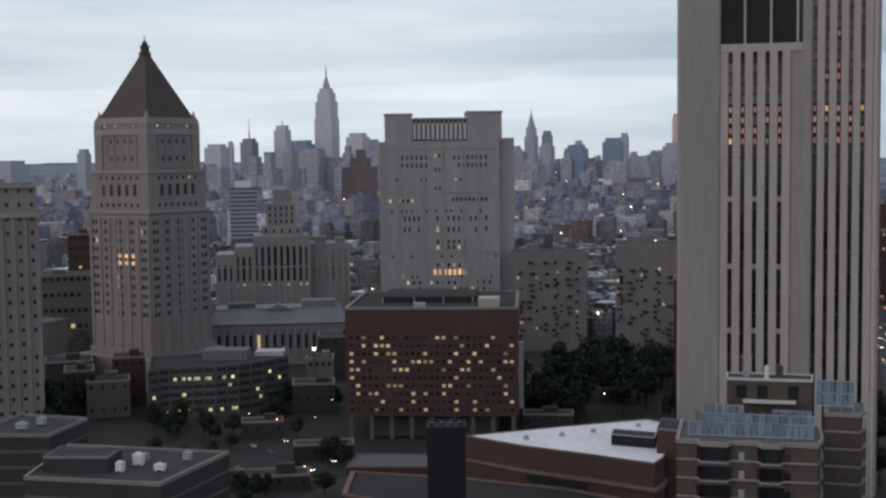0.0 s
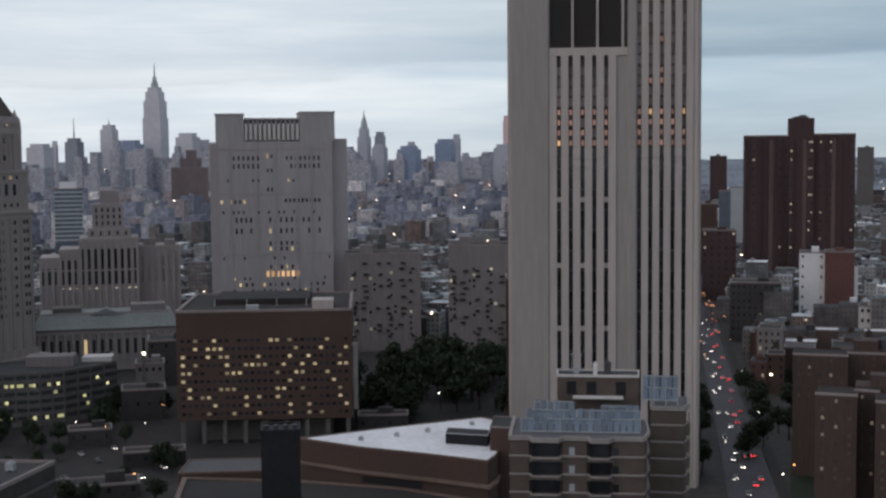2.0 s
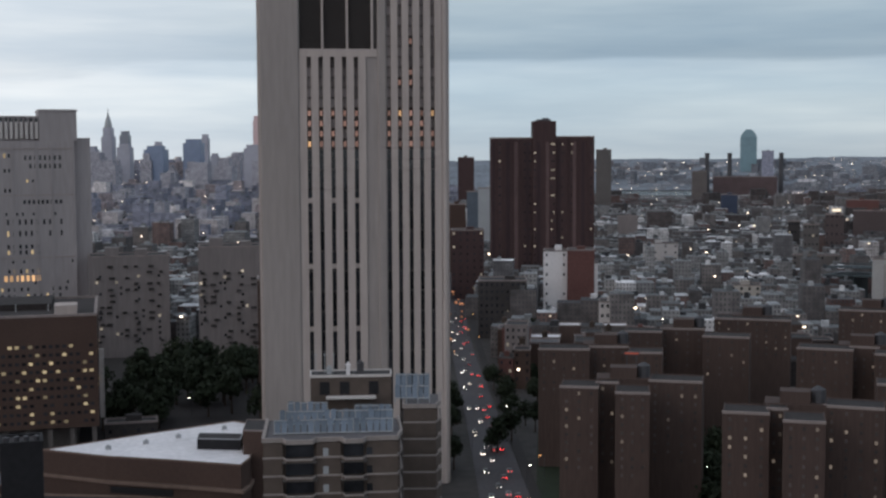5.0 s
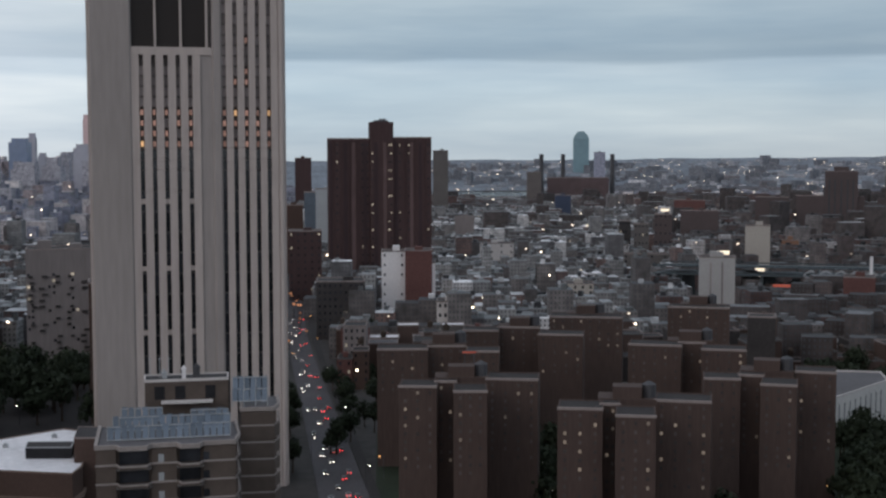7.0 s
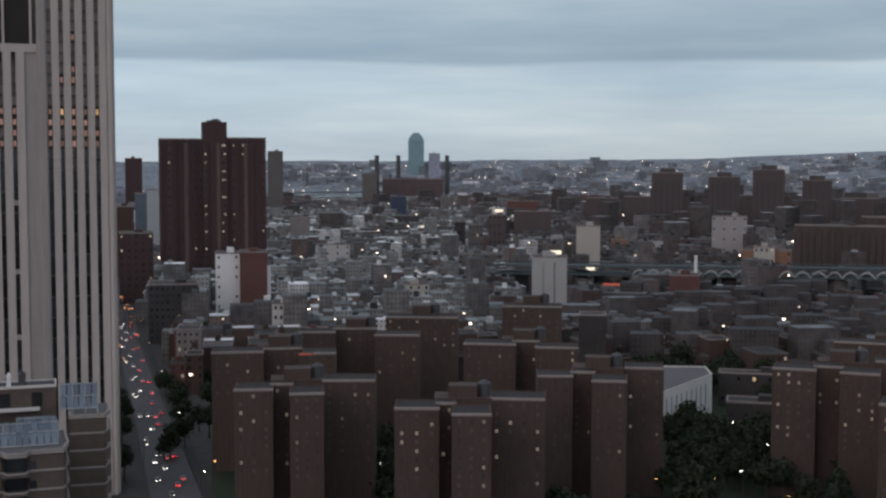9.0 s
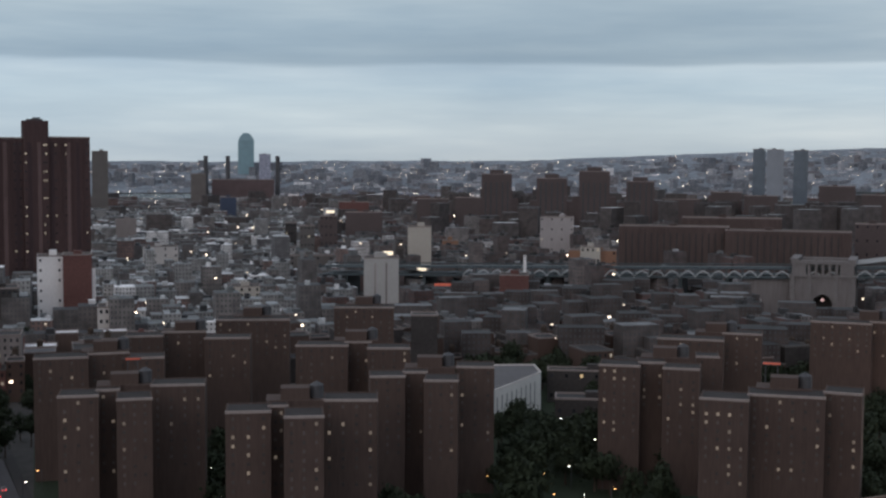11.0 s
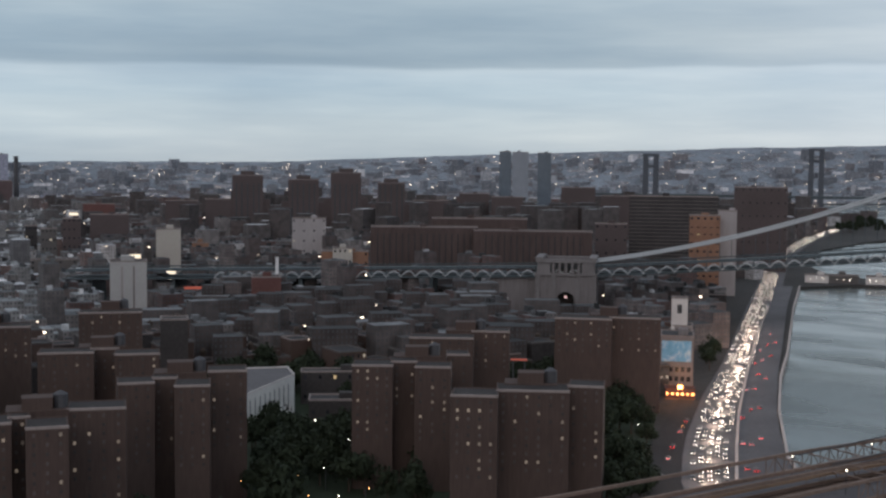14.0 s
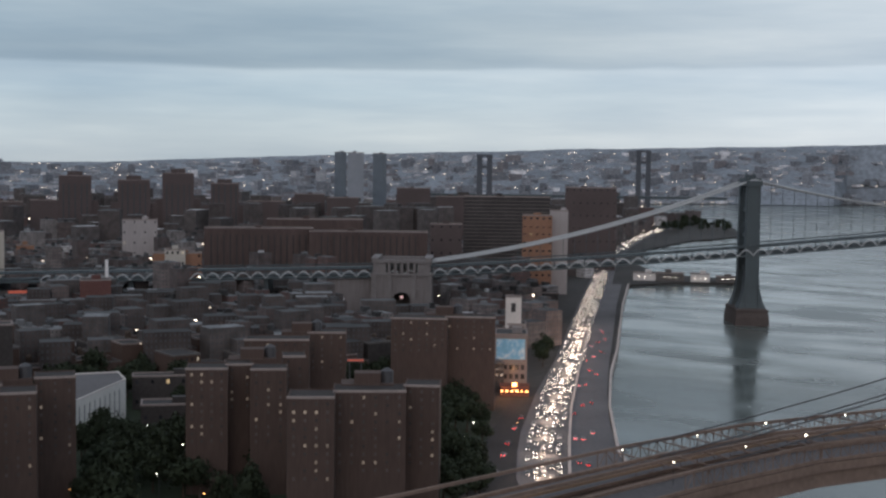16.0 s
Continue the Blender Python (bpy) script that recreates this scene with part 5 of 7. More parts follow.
def poly_building(name, polar, z, wall, cap, label, category, rim="coping", rim_h=1.0, inset=0.97, foot=0.0, bands=()):
    pts = [at(*p) for p in polar]
    cx, cy = sum(p[0] for p in pts) / len(pts), sum(p[1] for p in pts) / len(pts)
    loc = [(x - cx, y - cy) for x, y in pts]
    t = thing(name, cx, cy, foot, 0, label, category)
    z -= foot
    bm = prism(bmesh.new(), loc, 0, z)
    bmesh.ops.recalc_face_normals(bm, faces=bm.faces)
    part("wall", bm, wall, t)
    ins = [(x * inset, y * inset) for x, y in loc]
    bm = prism(bmesh.new(), ins, z, z + 0.2)
    bmesh.ops.recalc_face_normals(bm, faces=bm.faces)
    part("roof", bm, cap, t)
    part("parapet", ring_poly(bmesh.new(), [(x * 1.004, y * 1.004) for x, y in loc], ins, z, z + rim_h), rim, t)
    for zb, hb, mat in bands:
        part("band", ring_poly(bmesh.new(), [(x * 1.008, y * 1.008) for x, y in loc], [(x * 0.998, y * 0.998) for x, y in loc], zb, zb + hb), mat, t)
    return t, loc


def rooftop_unit(az, d, z, w, dp, h, mat, label="grey rooftop ventilation unit", turn=-14):
    bm = blocks((-w / 2, w / 2, -dp / 2, dp / 2, 0.3, h))
    for sx in (-1, 1):
        block(bm, sx * w * 0.4 - 0.12, sx * w * 0.4 + 0.12, -dp * 0.4, dp * 0.4, 0, 0.3)
    block(bm, -w / 2 - 0.08, w / 2 + 0.08, -dp / 2 - 0.08, dp / 2 + 0.08, h, h + 0.15)
    turned(bm, [(min(w, dp) * 0.3, h + 0.15), (min(w, dp) * 0.3, h + 0.55), (min(w, dp) * 0.2, h + 0.6)], 10)
    return solid("rooftop_unit", bm, mat, label, "ventilation unit", group="rooftop units", where=pose(*at(az, d), z, 0, 0, turn))


t, loc = poly_building("low_office", ((-18.4, 303), (-12.7, 287), (-9.7, 314.6), (-16.5, 334)), 50, "dark_facade", "tar_roof", "flat dark roof of a low office block with pale parapet", "office building", rim_h=0.9,
                       bands=[(50 - 4.2 * k, 0.7, "concrete_dark") for k in range(1, 6)])
rooftop_unit(-13.6, 308, 50.2, 2.2, 2.0, 2.6, "white_paint", "white rooftop ventilation unit")
rooftop_unit(-14.4, 303, 50.2, 1.6, 1.8, 2.0, "white_paint", "white rooftop ventilation unit")
rooftop_unit(-12.7, 301, 50.2, 2.4, 1.6, 1.4, "white_paint", "white rooftop ventilation unit")
rooftop_unit(-11.5, 310, 50.2, 1.8, 1.8, 1.8, "steel_pale")
rooftop_unit(-13.3, 312, 50.2, 1.2, 1.2, 1.6, "steel_pale")
poly_building("penthouse", ((-17.6, 308), (-14.9, 303), (-14.3, 312), (-16.9, 318)), 53.4, "dark_facade", "tar_roof", "dark plant room on the low office roof", "plant room", foot=50.2, rim_h=0.5)
poly_building("low_office", ((-20.5, 356), (-17.3, 348), (-15.7, 367), (-18.4, 380)), 50, "dark_facade", "tar_roof", "second flat-roofed dark office block with pale parapet", "office building", rim_h=0.9, bands=[(50 - 4.2 * k, 0.7, "concrete_dark") for k in range(1, 5)])
rooftop_unit(-18.4, 360, 50.2, 3, 2, 1.6, "steel_pale")
rooftop_unit(-17.6, 364, 50.2, 2, 2, 1.9, "steel_pale")

# curved office block with open storey bands
curve = [(-13.1, 606), (-12.2, 612), (-11.2, 612), (-10.2, 611), (-9.2, 614), (-8.1, 622), (-7.0, 634), (-7.2, 668), (-9.2, 655), (-11.2, 650), (-13.0, 648)]
t, loc = poly_building("curved_office", curve, 23.5, "glass_far", "tar_roof", "curved grey concrete office block with dark ribbon windows, some lit", "office building", rim="concrete_dark", rim_h=1.4,
                       bands=[(0, 3.0, "concrete_dark")] + [(4.9 + 3.75 * k, 1.9, "concrete_dark") for k in range(5)])
for i in range(6):
    (x1, y1), (x2, y2) = loc[i], loc[i + 1]
    ang = math.degrees(math.atan2(y2 - y1, x2 - x1))
    for f in (0.0, 0.5):
        part("pillar", blocks((-0.45, 0.45, -0.3, 0.3, 0, 23.5)), "concrete_dark", t, "", pose(x1 + (x2 - x1) * f, y1 + (y2 - y1) * f, 0, 0, 0, ang))
    for k in range(5):
        for f in (0.13, 0.25, 0.37, 0.63, 0.75, 0.87):
            if R.random() < (0.5 if (k == 4 and i in (1, 2)) else 0.4 if k == 0 else 0.12):
                part("window", pane_mesh(1.6, 1.5, "lit_green"), None, t, "", pose(x1 + (x2 - x1) * f, y1 + (y2 - y1) * f - 0.05, 3.2 + 3.75 * k, 0, 0, ang))
part("roof_house", blocks((-8, 14, 4, 16, 23.5, 28.5)), "tan_brick", t)
part("roof_house", blocks((16, 30, 16, 26, 23.5, 26)), "pale_stone", t)


def temple_court():
    """Low stone courthouse with a colonnade, pediment and grey-green roof."""
    t = thing("stone_courthouse", *at(-7.4, 762), 0, 7, "low stone courthouse with columns and green-grey roof", "courthouse")
    part("body", blocks((-40, 40, 0, 40, 0, 21.5)), "office_stone", t)
    part("entablature", blocks((-41, 41, -1.4, 41, 21.5, 24.5)), "limestone_trim", t)
    part("cornice", blocks((-41.8, 41.8, -2.2, -1.4, 23.6, 24.6)), "concrete_dark", t)
    for x in spread(-37, 37, 17):
        part("column", turned(bmesh.new(), [(1.0, 6), (0.85, 19.8), (1.2, 20.6), (1.2, 21.5)], 8, x, -0.6), "limestone_trim", t)
    windows(t, "front", (-40, 40, 0, 40), spread(5.3, 74.7, 16), (9.5,), 1.7, 8.5, 0.03, rnd=R)
    bm = bmesh.new()
    v = [bm.verts.new(c) for c in ((-41, -1.4, 24.6), (41, -1.4, 24.6), (41, 41, 24.6), (-41, 41, 24.6), (-37, 5, 32.0), (37, 5, 32.0), (37, 35, 32.0), (-37, 35, 32.0))]
    for q in ((0, 1, 5, 4), (1, 2, 6, 5), (2, 3, 7, 6), (3, 0, 4, 7), (4, 5, 6, 7)):
        bm.faces.new([v[i] for i in q])
    part("roof", bm, "copper_roof", t, "grey-green metal roof")
    part("roof_rail", blocks((-36.5, 36.5, 5.2, 5.8, 32, 33.2)), "limestone_trim", t)
    bm = bmesh.new()
    a = [bm.verts.new(c) for c in ((-9, 4, 32.0), (9, 4, 32.0), (0, 4, 35.4), (-9, 12, 32.0), (9, 12, 32.0), (0, 12, 35.4))]
    for q in ((0, 1, 2), (1, 4, 5, 2), (3, 0, 2, 5), (4, 3, 5)):
        bm.faces.new([a[i] for i in q])
    part("pediment", bm, "copper_roof", t)
    part("attic", blocks((-30, -14, 14, 28, 32, 35)), "concrete_dark", t)
    part("attic", blocks((14, 34, 14, 28, 32, 36)), "tan_brick", t)

temple_court()


def pier_office():
    """Broad office block of tall piers, stepping up to a central tower."""
    t = thing("stepped_office", *at(-7.1, 902), 0, 7, "broad grey stone office block with tall piers and stepped tower", "office building")
    tiers = ((-47, -34, 0, 55, 3), (-34, -21, -2, 60.5, 3), (-21, 18, -4, 67.8, 9), (18, 46, 3, 61.5, 6))
    for x0, x1, front, top, bays in tiers:
        part("block", blocks((x0, x1, front, 40, 0, top)), "office_stone", t)
        part("cornice", blocks((x0, x1, front - 0.5, front, top - 1.6, top + 0.5)), "limestone_trim", t)
        step = (x1 - x0) / bays
        for i in range(bays + 1):
            x = min(max(x0 + i * step, x0 + 0.9), x1 - 0.9)
            part("pier", blocks((x - 0.85, x + 0.85, front - 1.1, front, 0, top - 3.2)), "office_stone", t)
        for i in range(bays):
            x = x0 + (i + 0.5) * step
            dim = "glass" if x0 < 18 else "slot_stone"
            part("window", blocks((x - 0.95, x + 0.95, front - 0.1, front + 0.1, 37, top - 7)), dim, t, "tall dark window strip")
            part("spandrel", blocks((x - 0.95, x + 0.95, front - 0.25, front - 0.1, 46, 47.2)), "office_stone", t)
            if R.random() < 0.5 and x0 < 18:
                part("window", pane_mesh(1.7, 1.0, "lit_pale"), None, t, "", pose(x, front - 0.12, 33.8))
    for x0, x1, y0, y1, z0, z1 in ((-15.5, 13.5, 8, 34, 67.8, 74), (-12, 9, 10, 32, 74, 90.6), (-7, 6.5, 13, 28, 90.6, 100)):
        part("tower", blocks((x0, x1, y0, y1, z0, z1)), "office_stone", t)
        for x in spread(x0 + 0.7, x1 - 0.7, 6):
            part("pier", blocks((x - 0.6, x + 0.6, y0 - 0.7, y0, z0, z1 - 0.8)), "office_stone", t)
    windows(t, "front", (-15.5, 13.5, 8, 34), spread(3.4, 25.6, 5), (69.3,), 1.3, 2.8, 0.02, rnd=R)
    windows(t, "front", (-12, 9, 10, 32), spread(2.8, 18.2, 5), (76, 80.5, 85), 1.2, 2.8, 0.02, rnd=R)
    part("roof_hut", blocks((22, 30, 14, 24, 61.5, 66), (36, 43, 12, 26, 61.5, 65)), "tan_brick", t)

pier_office()
t = plain_block("banded_tower", -9.39, -8.24, 1300, 92, 24, "blue_glass", "pale tower with white storey bands and white top", "office building")
for k in range(12):
    part("band", blocks((-13.2, 13.2, -0.4, 24.4, 42 + 4.2 * k, 44 + 4.2 * k)), "steel_pale", t)
part("white_top", blocks((-8, 8, 4, 18, 92, 99)), "white_paint", t)
for az, d, w, dp, h, mat in ((-16.0, 640, 14, 20, 20, "dark_facade"), (-14.8, 625, 20, 16, 17, "concrete_dark"), (-13.9, 650, 16, 18, 24, "brown_brick"), (-5.9, 610, 20, 16, 14, "dark_facade"), (-5.6, 648, 14, 16, 20, "tan_brick"), (-8.2, 560, 18, 10, 7, "dark_facade"),
                             (-5.5, 515, 24, 9, 6, "paving"), (-8.0, 470, 30, 12, 5, "dark_facade"), (-4.6, 700, 26, 24, 24, "dark_facade"), (-16.4, 700, 24, 22, 16, "dark_facade"), (4.6, 560, 22, 10, 8, "dark_facade"), (8.6, 500, 18, 8, 9, "concrete"), (7.0, 480, 20, 6, 5, "dark_facade")):
    half = math.degrees(w / 2 / d)
    plain_block("low_block", az - half, az + half, d, h, dp, mat, "low flat-roofed building beside the plaza", "building", rows=max(1, int(h / 8)), cols=4, chance=0.04)

# school with a triangular white roof and long curving brick walls
t, loc = poly_building("brick_school", ((-4.7, 392), (-0.9, 372), (2.0, 362), (5.3, 352), (8.9, 364), (9.6, 378), (5.3, 396), (1.0, 408), (-4.3, 420)), 18, "brown_brick", "paving", "brown brick school with long curved walls", "school", rim="bridge_tan", rim_h=0.8,
                       bands=((12, 0.7, "bridge_tan"),))
t2, loc2 = poly_building("school_hall", ((0.9, 420), (3.5, 405), (6.5, 394), (9.3, 384), (9.7, 392), (10.3, 440), (9.0, 449), (5.0, 434)), 29.5, "brown_brick", "pale_roof", "brown brick hall with a white triangular roof", "school hall", rim="bridge_tan", rim_h=0.5, inset=0.985)
part("ledge", ring_poly(bmesh.new(), [(x * 1.03, y * 1.06) for x, y in loc2], [(x * 0.99, y * 0.99) for x, y in loc2], 21.4, 22.4), "bridge_tan", t2, "tan stone ledge round the hall")
for f in (0.15, 0.32, 0.5, 0.68, 0.85):
    (x1, y1), (x2, y2) = loc2[1], loc2[2]
    part("louvre", blocks((-2.2, 2.2, -0.3, 0.1, 18.6, 20.6)), "black_paint", t2, "dark louvred strip", pose(x1 + (x2 - x1) * f, y1 + (y2 - y1) * f, 0, 0, 0, math.degrees(math.atan2(y2 - y1, x2 - x1))))
poly_building("roof_plant", ((7.4, 408), (9.3, 404), (9.4, 412), (7.5, 416)), 33, "black_paint", "tar_roof", "black rooftop plant enclosure on the white roof", "plant room", rim="steel_pale", foot=29.7, rim_h=0.3)
poly_building("stair_turret", ((9.4, 398), (10.5, 396), (10.6, 412), (9.6, 414)), 37, "brown_brick", "tar_roof", "dark brick stair turret of the school", "stair turret", rim_h=0.5)
for a, d in ((5.2, 420), (3.6, 415), (6.6, 426), (8.6, 436)):
    rooftop_unit(a, d, 29.7, 1.6, 1.2, 0.9, "steel_pale")
for a in spread(4.2, 6.3, 4):
    solid("skylight", blocks((-1.6, 1.6, -0.8, 0.8, 0, 0.6), (-1.5, 1.5, -0.7, 0.7, 0.6, 0.8)), "steel_dark", "dark slanted skylight on the school roof", "skylight", group="school skylights", where=pose(*at(a, 380 - 2 * a), 18.2, 0, 0, -8))
t = plain_block("dark_tower", -0.86, 0.88, 330, 51, 10, "black_paint", "black square ventilation tower with a dark fan top", "ventilation tower", rim="black_paint")
for x in spread(-3.6, 3.6, 4):
    part("fan_cowl", turned(bmesh.new(), [(0.7, 51.2), (0.8, 52.4), (0.4, 52.6)], 10, x, 4), "steel_dark", t)
poly_building("plaza_wall", ((-4.5, 452), (-0.3, 449), (-0.3, 468), (-4.0, 472)), 12, "brown_brick", "asphalt_pale", "low brown brick terrace building by the plaza", "terrace", rim="bridge_tan", rim_h=0.6)


def balcony_outline(steps, right_end, deep):
    """Plan line of a storey edge: steps are (x, how far it stands forward); it turns back at its right end."""
    return [(x, -f) for x, f in steps] + [(right_end, deep * 0.18), (right_end + 0.5, deep * 0.3), (right_end + 0.5, deep)]


def edge_band(line, thick, z0, z1):
    """A band that follows a plan line, thick inwards."""
    bm = bmesh.new()
    inner = []
    for i, (x, y) in enumerate(line):
        a, b = line[max(i - 1, 0)], line[min(i + 1, len(line) - 1)]
        t = Vector((b[0] - a[0], b[1] - a[1])).normalized()
        inner.append((x - t.y * thick, y + t.x * thick))
    prev = None
    for (x, y), (u, v) in zip(line, inner):
        ring = [bm.verts.new(c) for c in ((x, y, z0), (u, v, z0), (u, v, z1), (x, y, z1))]
        if prev:
            for k in range(4):
                bm.faces.new((prev[k], prev[(k + 1) % 4], ring[(k + 1) % 4], ring[k]))
        else:
            bm.faces.new(ring[::-1])
        prev = ring
    bm.faces.new(prev)
    bmesh.ops.recalc_face_normals(bm, faces=bm.faces)
    return bm


def balcony_block(az, d, half, deep, top, panels, bays, floors, label, sill_to=0.3):
    """An apartment tower of brick panels and cranked concrete balconies, one pale edge to every storey."""
    t = thing("balcony_block", *spot(az, d), 0, -az, label, "apartment building")
    part("wall", blocks((-half + 0.2, half - 0.2, 1.6, deep, 0, top - 0.45)), "tan_brick_dark", t)
    for a, b in panels:
        part("brick_panel", blocks((a, b, 0.1, 1.7, 0, top - 0.5)), "tan_brick_dark", t)
    steps = [(-half, 0.0)]
    for a, b in bays:
        steps += [(a, 0.0), (a + 0.7, 1.7), (b - 0.7, 1.7), (b, 0.0)]
    steps += [(half - 0.6, 0.0)]
    line = balcony_outline(steps, half, deep)
    part("roof", prism(bmesh.new(), [(-half, 0.3), (half - 0.6, 0.3), (half, deep * 0.18), (half, deep), (-half, deep)], top - 0.4, top), "asphalt_pale", t)
    part("roof_edge", edge_band(line, 0.4, top - 0.35, top + 0.4), "roof_concrete", t, "pale concrete roof edge")
    part("roof_edge", blocks((-half - 0.2, -half + 0.4, 0.5, deep, top - 0.35, top + 0.4)), "roof_concrete", t)
    for k in range(1, floors + 1):
        z = top - 3.1 * k
        rail = part("balcony", edge_band(line, 0.18, z - sill_to, z), "tan_brick_dark", t)
        part("coping", edge_band([(x, y - 0.06) for x, y in line], 0.34, z, z + 0.3), "roof_concrete", rail, "pale concrete coping")
        for a, b in bays:
            part("balcony_floor", blocks((a, b, -1.5, 1.7, z - 0.5, z - sill_to - 0.02)), "concrete_dark", t)
            part("balcony_door", blocks((a + 0.5, b - 0.5, 1.45, 1.62, z - 0.1, z + 2.5)), "glass", t)
        if len(panels) > 2:
            a, b = panels[1]
            part("window", pane_mesh(0.9, 1.3, "steel_pale"), None, t, "", pose((a + b) / 2 - 0.5, 0.08, z + 0.35))
            part("window", pane_mesh(1.0, 1.3, "glass"), None, t, "", pose(panels[-1][0] + 0.4, 0.08, z + 0.35))
    return t


balcony_block(13.2, 212, 11.6, 16.5, 74.4, [(-11.5, -8.3), (-2.6, 1.4), (5.8, 11.0)], [(-8.3, -2.6), (1.4, 5.8)], 6, "concrete and brown brick apartment tower with cranked balconies")
balcony_block(17.23, 232, 3.3, 12.5, 75.8, [(-3.2, 2.8)], [], 7, "narrow brown brick stair wing with pale storey edges", 2.2)
t, loc = poly_building("lift_house", [((az + 0.2876) / 1.0091, d / 0.99) for az, d in ((12.25, 236), (15.9, 236), (15.9, 242), (12.25, 242))], 80.7, "tan_brick_dark", "tar_roof", "rooftop lift house with a broad pale roof edge", "lift house", rim="pale_stone", rim_h=0.5, foot=74.3)
LIFT_FRONT = pose((loc[0][0] + loc[1][0]) / 2, (loc[0][1] + loc[1][1]) / 2, 0, 0, 0, -14.1)
for c in (-4.9, -1.2, 4.2):
    part("dark_opening", blocks((c - 0.9, c + 0.9, -0.12, 0.3, 3.2, 5.6)), "black_paint", t, "", LIFT_FRONT)
part("canopy", blocks((-4.6, 4.6, -2.2, -0.05, 2.7, 3.0)), "pale_stone", t, "low pale canopy", LIFT_FRONT)


def roof_hut(az, d, z, w, h, mat, label):
    bm = blocks((-w / 2, w / 2, -w / 2, w / 2, 0, h), (-w / 2 - 0.1, w / 2 + 0.1, -w / 2 - 0.1, w / 2 + 0.1, h, h + 0.12))
    turned(bm, [(w * 0.3, h + 0.12), (w * 0.3, h + 0.5), (w * 0.15, h + 0.6)], 8)
    return solid("rooftop_unit", bm, mat, label, "ventilation unit", group="rooftop units", where=pose(*spot(az, d), z, 0, 0, -az))


roof_hut(13.95, 238, 80.9, 0.8, 1.8, "white_paint", "white flue on the lift house roof")
roof_hut(14.5, 239, 80.9, 1.3, 1.9, "steel_dark", "dark ventilation unit on the lift house roof")
roof_hut(13.1, 239, 80.9, 1.0, 1.0, "steel_pale", "grey ventilation unit on the lift house roof")
for az in (12.5, 12.9, 13.3):
    solid("roof_mast", turned(bmesh.new(), [(0.07, 0), (0.05, 3.4), (0.3, 3.4), (0.3, 3.55)], 6), "steel_pale", "thin pale rooftop aerial mast", "mast", group="rooftop masts", where=pose(*spot(az, 240), 80.9))

PANEL = to_mesh("glass_panel", blocks((-0.45, 0.45, -0.03, 0.03, 0, 2.5)), "solar")


def glass_rows(az, rows, z, label):
    """Rows of upright, slightly leaning glass panels on a steel frame; rows are (half width from, to, distance, foot)."""
    d0 = rows[0][2]
    t = thing("roof_glazing", *spot(az, d0), z, -az, label, "roof glazing")
    for a, b, d, foot in rows:
        n = max(2, round((b - a) / 1.12))
        y = d - d0
        for i in range(n):
            x = a + (i + 0.5) * (b - a) / n
            part("glass_panel", PANEL, None, t, "", pose(x, y + R.uniform(-0.15, 0.15), foot + R.uniform(-0.1, 0.15), -16 + R.uniform(-5, 5), 0, R.uniform(-5, 5)))
        part("rail", blocks((a, b, y - 0.15, y - 0.05, foot + 0.05, foot + 0.25)), "steel_pale", t)
        part("rail", blocks((a, b, y + 0.5, y + 0.6, foot + 2.15, foot + 2.32)), "steel_pale", t)
        for x in spread(a, b, 4):
            part("post", blocks((x - 0.06, x + 0.06, y - 0.1, y + 0.02, 0, foot + 2.3)), "steel_pale", t)


glass_rows(13.25, [(-10.0, 10.2, 216.5, 0.1), (-9.2, 10.4, 219.5, 1.0), (-7.9, -1.0, 222.5, 1.9), (3.8, 10.2, 222.5, 1.2)], 74.4, "blue-grey upright glass panels in rows on a steel roof frame")
glass_rows(16.85, [(-3.3, 3.1, 235, 0.9), (-3.2, 3.2, 235.7, 3.0)], 75.8, "small blue-grey glass roof enclosure on the stair wing")

# white school annex among the estate
t, loc = poly_building("white_school", ((42.3, 560), (44.8, 621), (44.5, 643), (41.9, 640)), 18.0, "school_white", "asphalt_pale", "white modern school building with a grey flat roof", "school", rim="pale_stone", rim_h=0.8, inset=0.96)
M_dark = [(0.2 + 0.085 * i) for i in range(9)]
(x1, y1), (x2, y2) = loc[0], loc[1]
for f in M_dark:
    part("window", pane_mesh(0.8, 12, "glass_far"), None, t, "", pose(x1 + (x2 - x1) * f, y1 + (y2 - y1) * f, 3, 0, 0, math.degrees(math.atan2(y2 - y1, x2 - x1))))
for az, d, w, dp, h, mat in ((46.9, 585, 30, 14, 12, "dark_facade"), (46.6, 640, 34, 10, 16, "dark_facade"), (46.9, 545, 16, 12, 5, "concrete_dark"), (62.0, 800, 12, 14, 22, "limestone"), (61.2, 850, 30, 20, 14, "brown_brick"), (61.5, 930, 40, 20, 12, "concrete_dark"), (62.6, 1010, 34, 20, 10, "concrete_dark"), (60.8, 760, 18, 14, 14, "brown_brick"), (63.2, 1080, 24, 20, 14, "dark_facade")):
    half = math.degrees(w / 2 / d)
    plain_block("low_block", az - half, az + half, d, h, dp, mat, "low flat-roofed building among the estate", "building", rows=max(1, int(h / 7)), cols=5, chance=0.06)
t = plain_block("mural_building", 61.05, 62.5, 690, 30, 24, "tan_brick", "pale warehouse with a blue painted mural and lit base", "warehouse", rows=0)
part("mural", blocks((-8, 7.5, -0.15, 0, 17, 28)), "mural", t, "blue painted wall mural")
windows(t, "front", (-8.7, 8.7, 0, 24), spread(2.5, 15, 5), (6.5, 11.5), 2.0, 2.6, 0.1, rnd=R)
t = plain_block("bell_tower", 61.5, 62.2, 800, 39, 10, "pale_stone", "square pale stone church tower with a belfry opening", "church tower")
part("belfry_opening", blocks((-1.4, 1.4, -0.12, 0.1, 30, 35.5)), "glass_far", t)
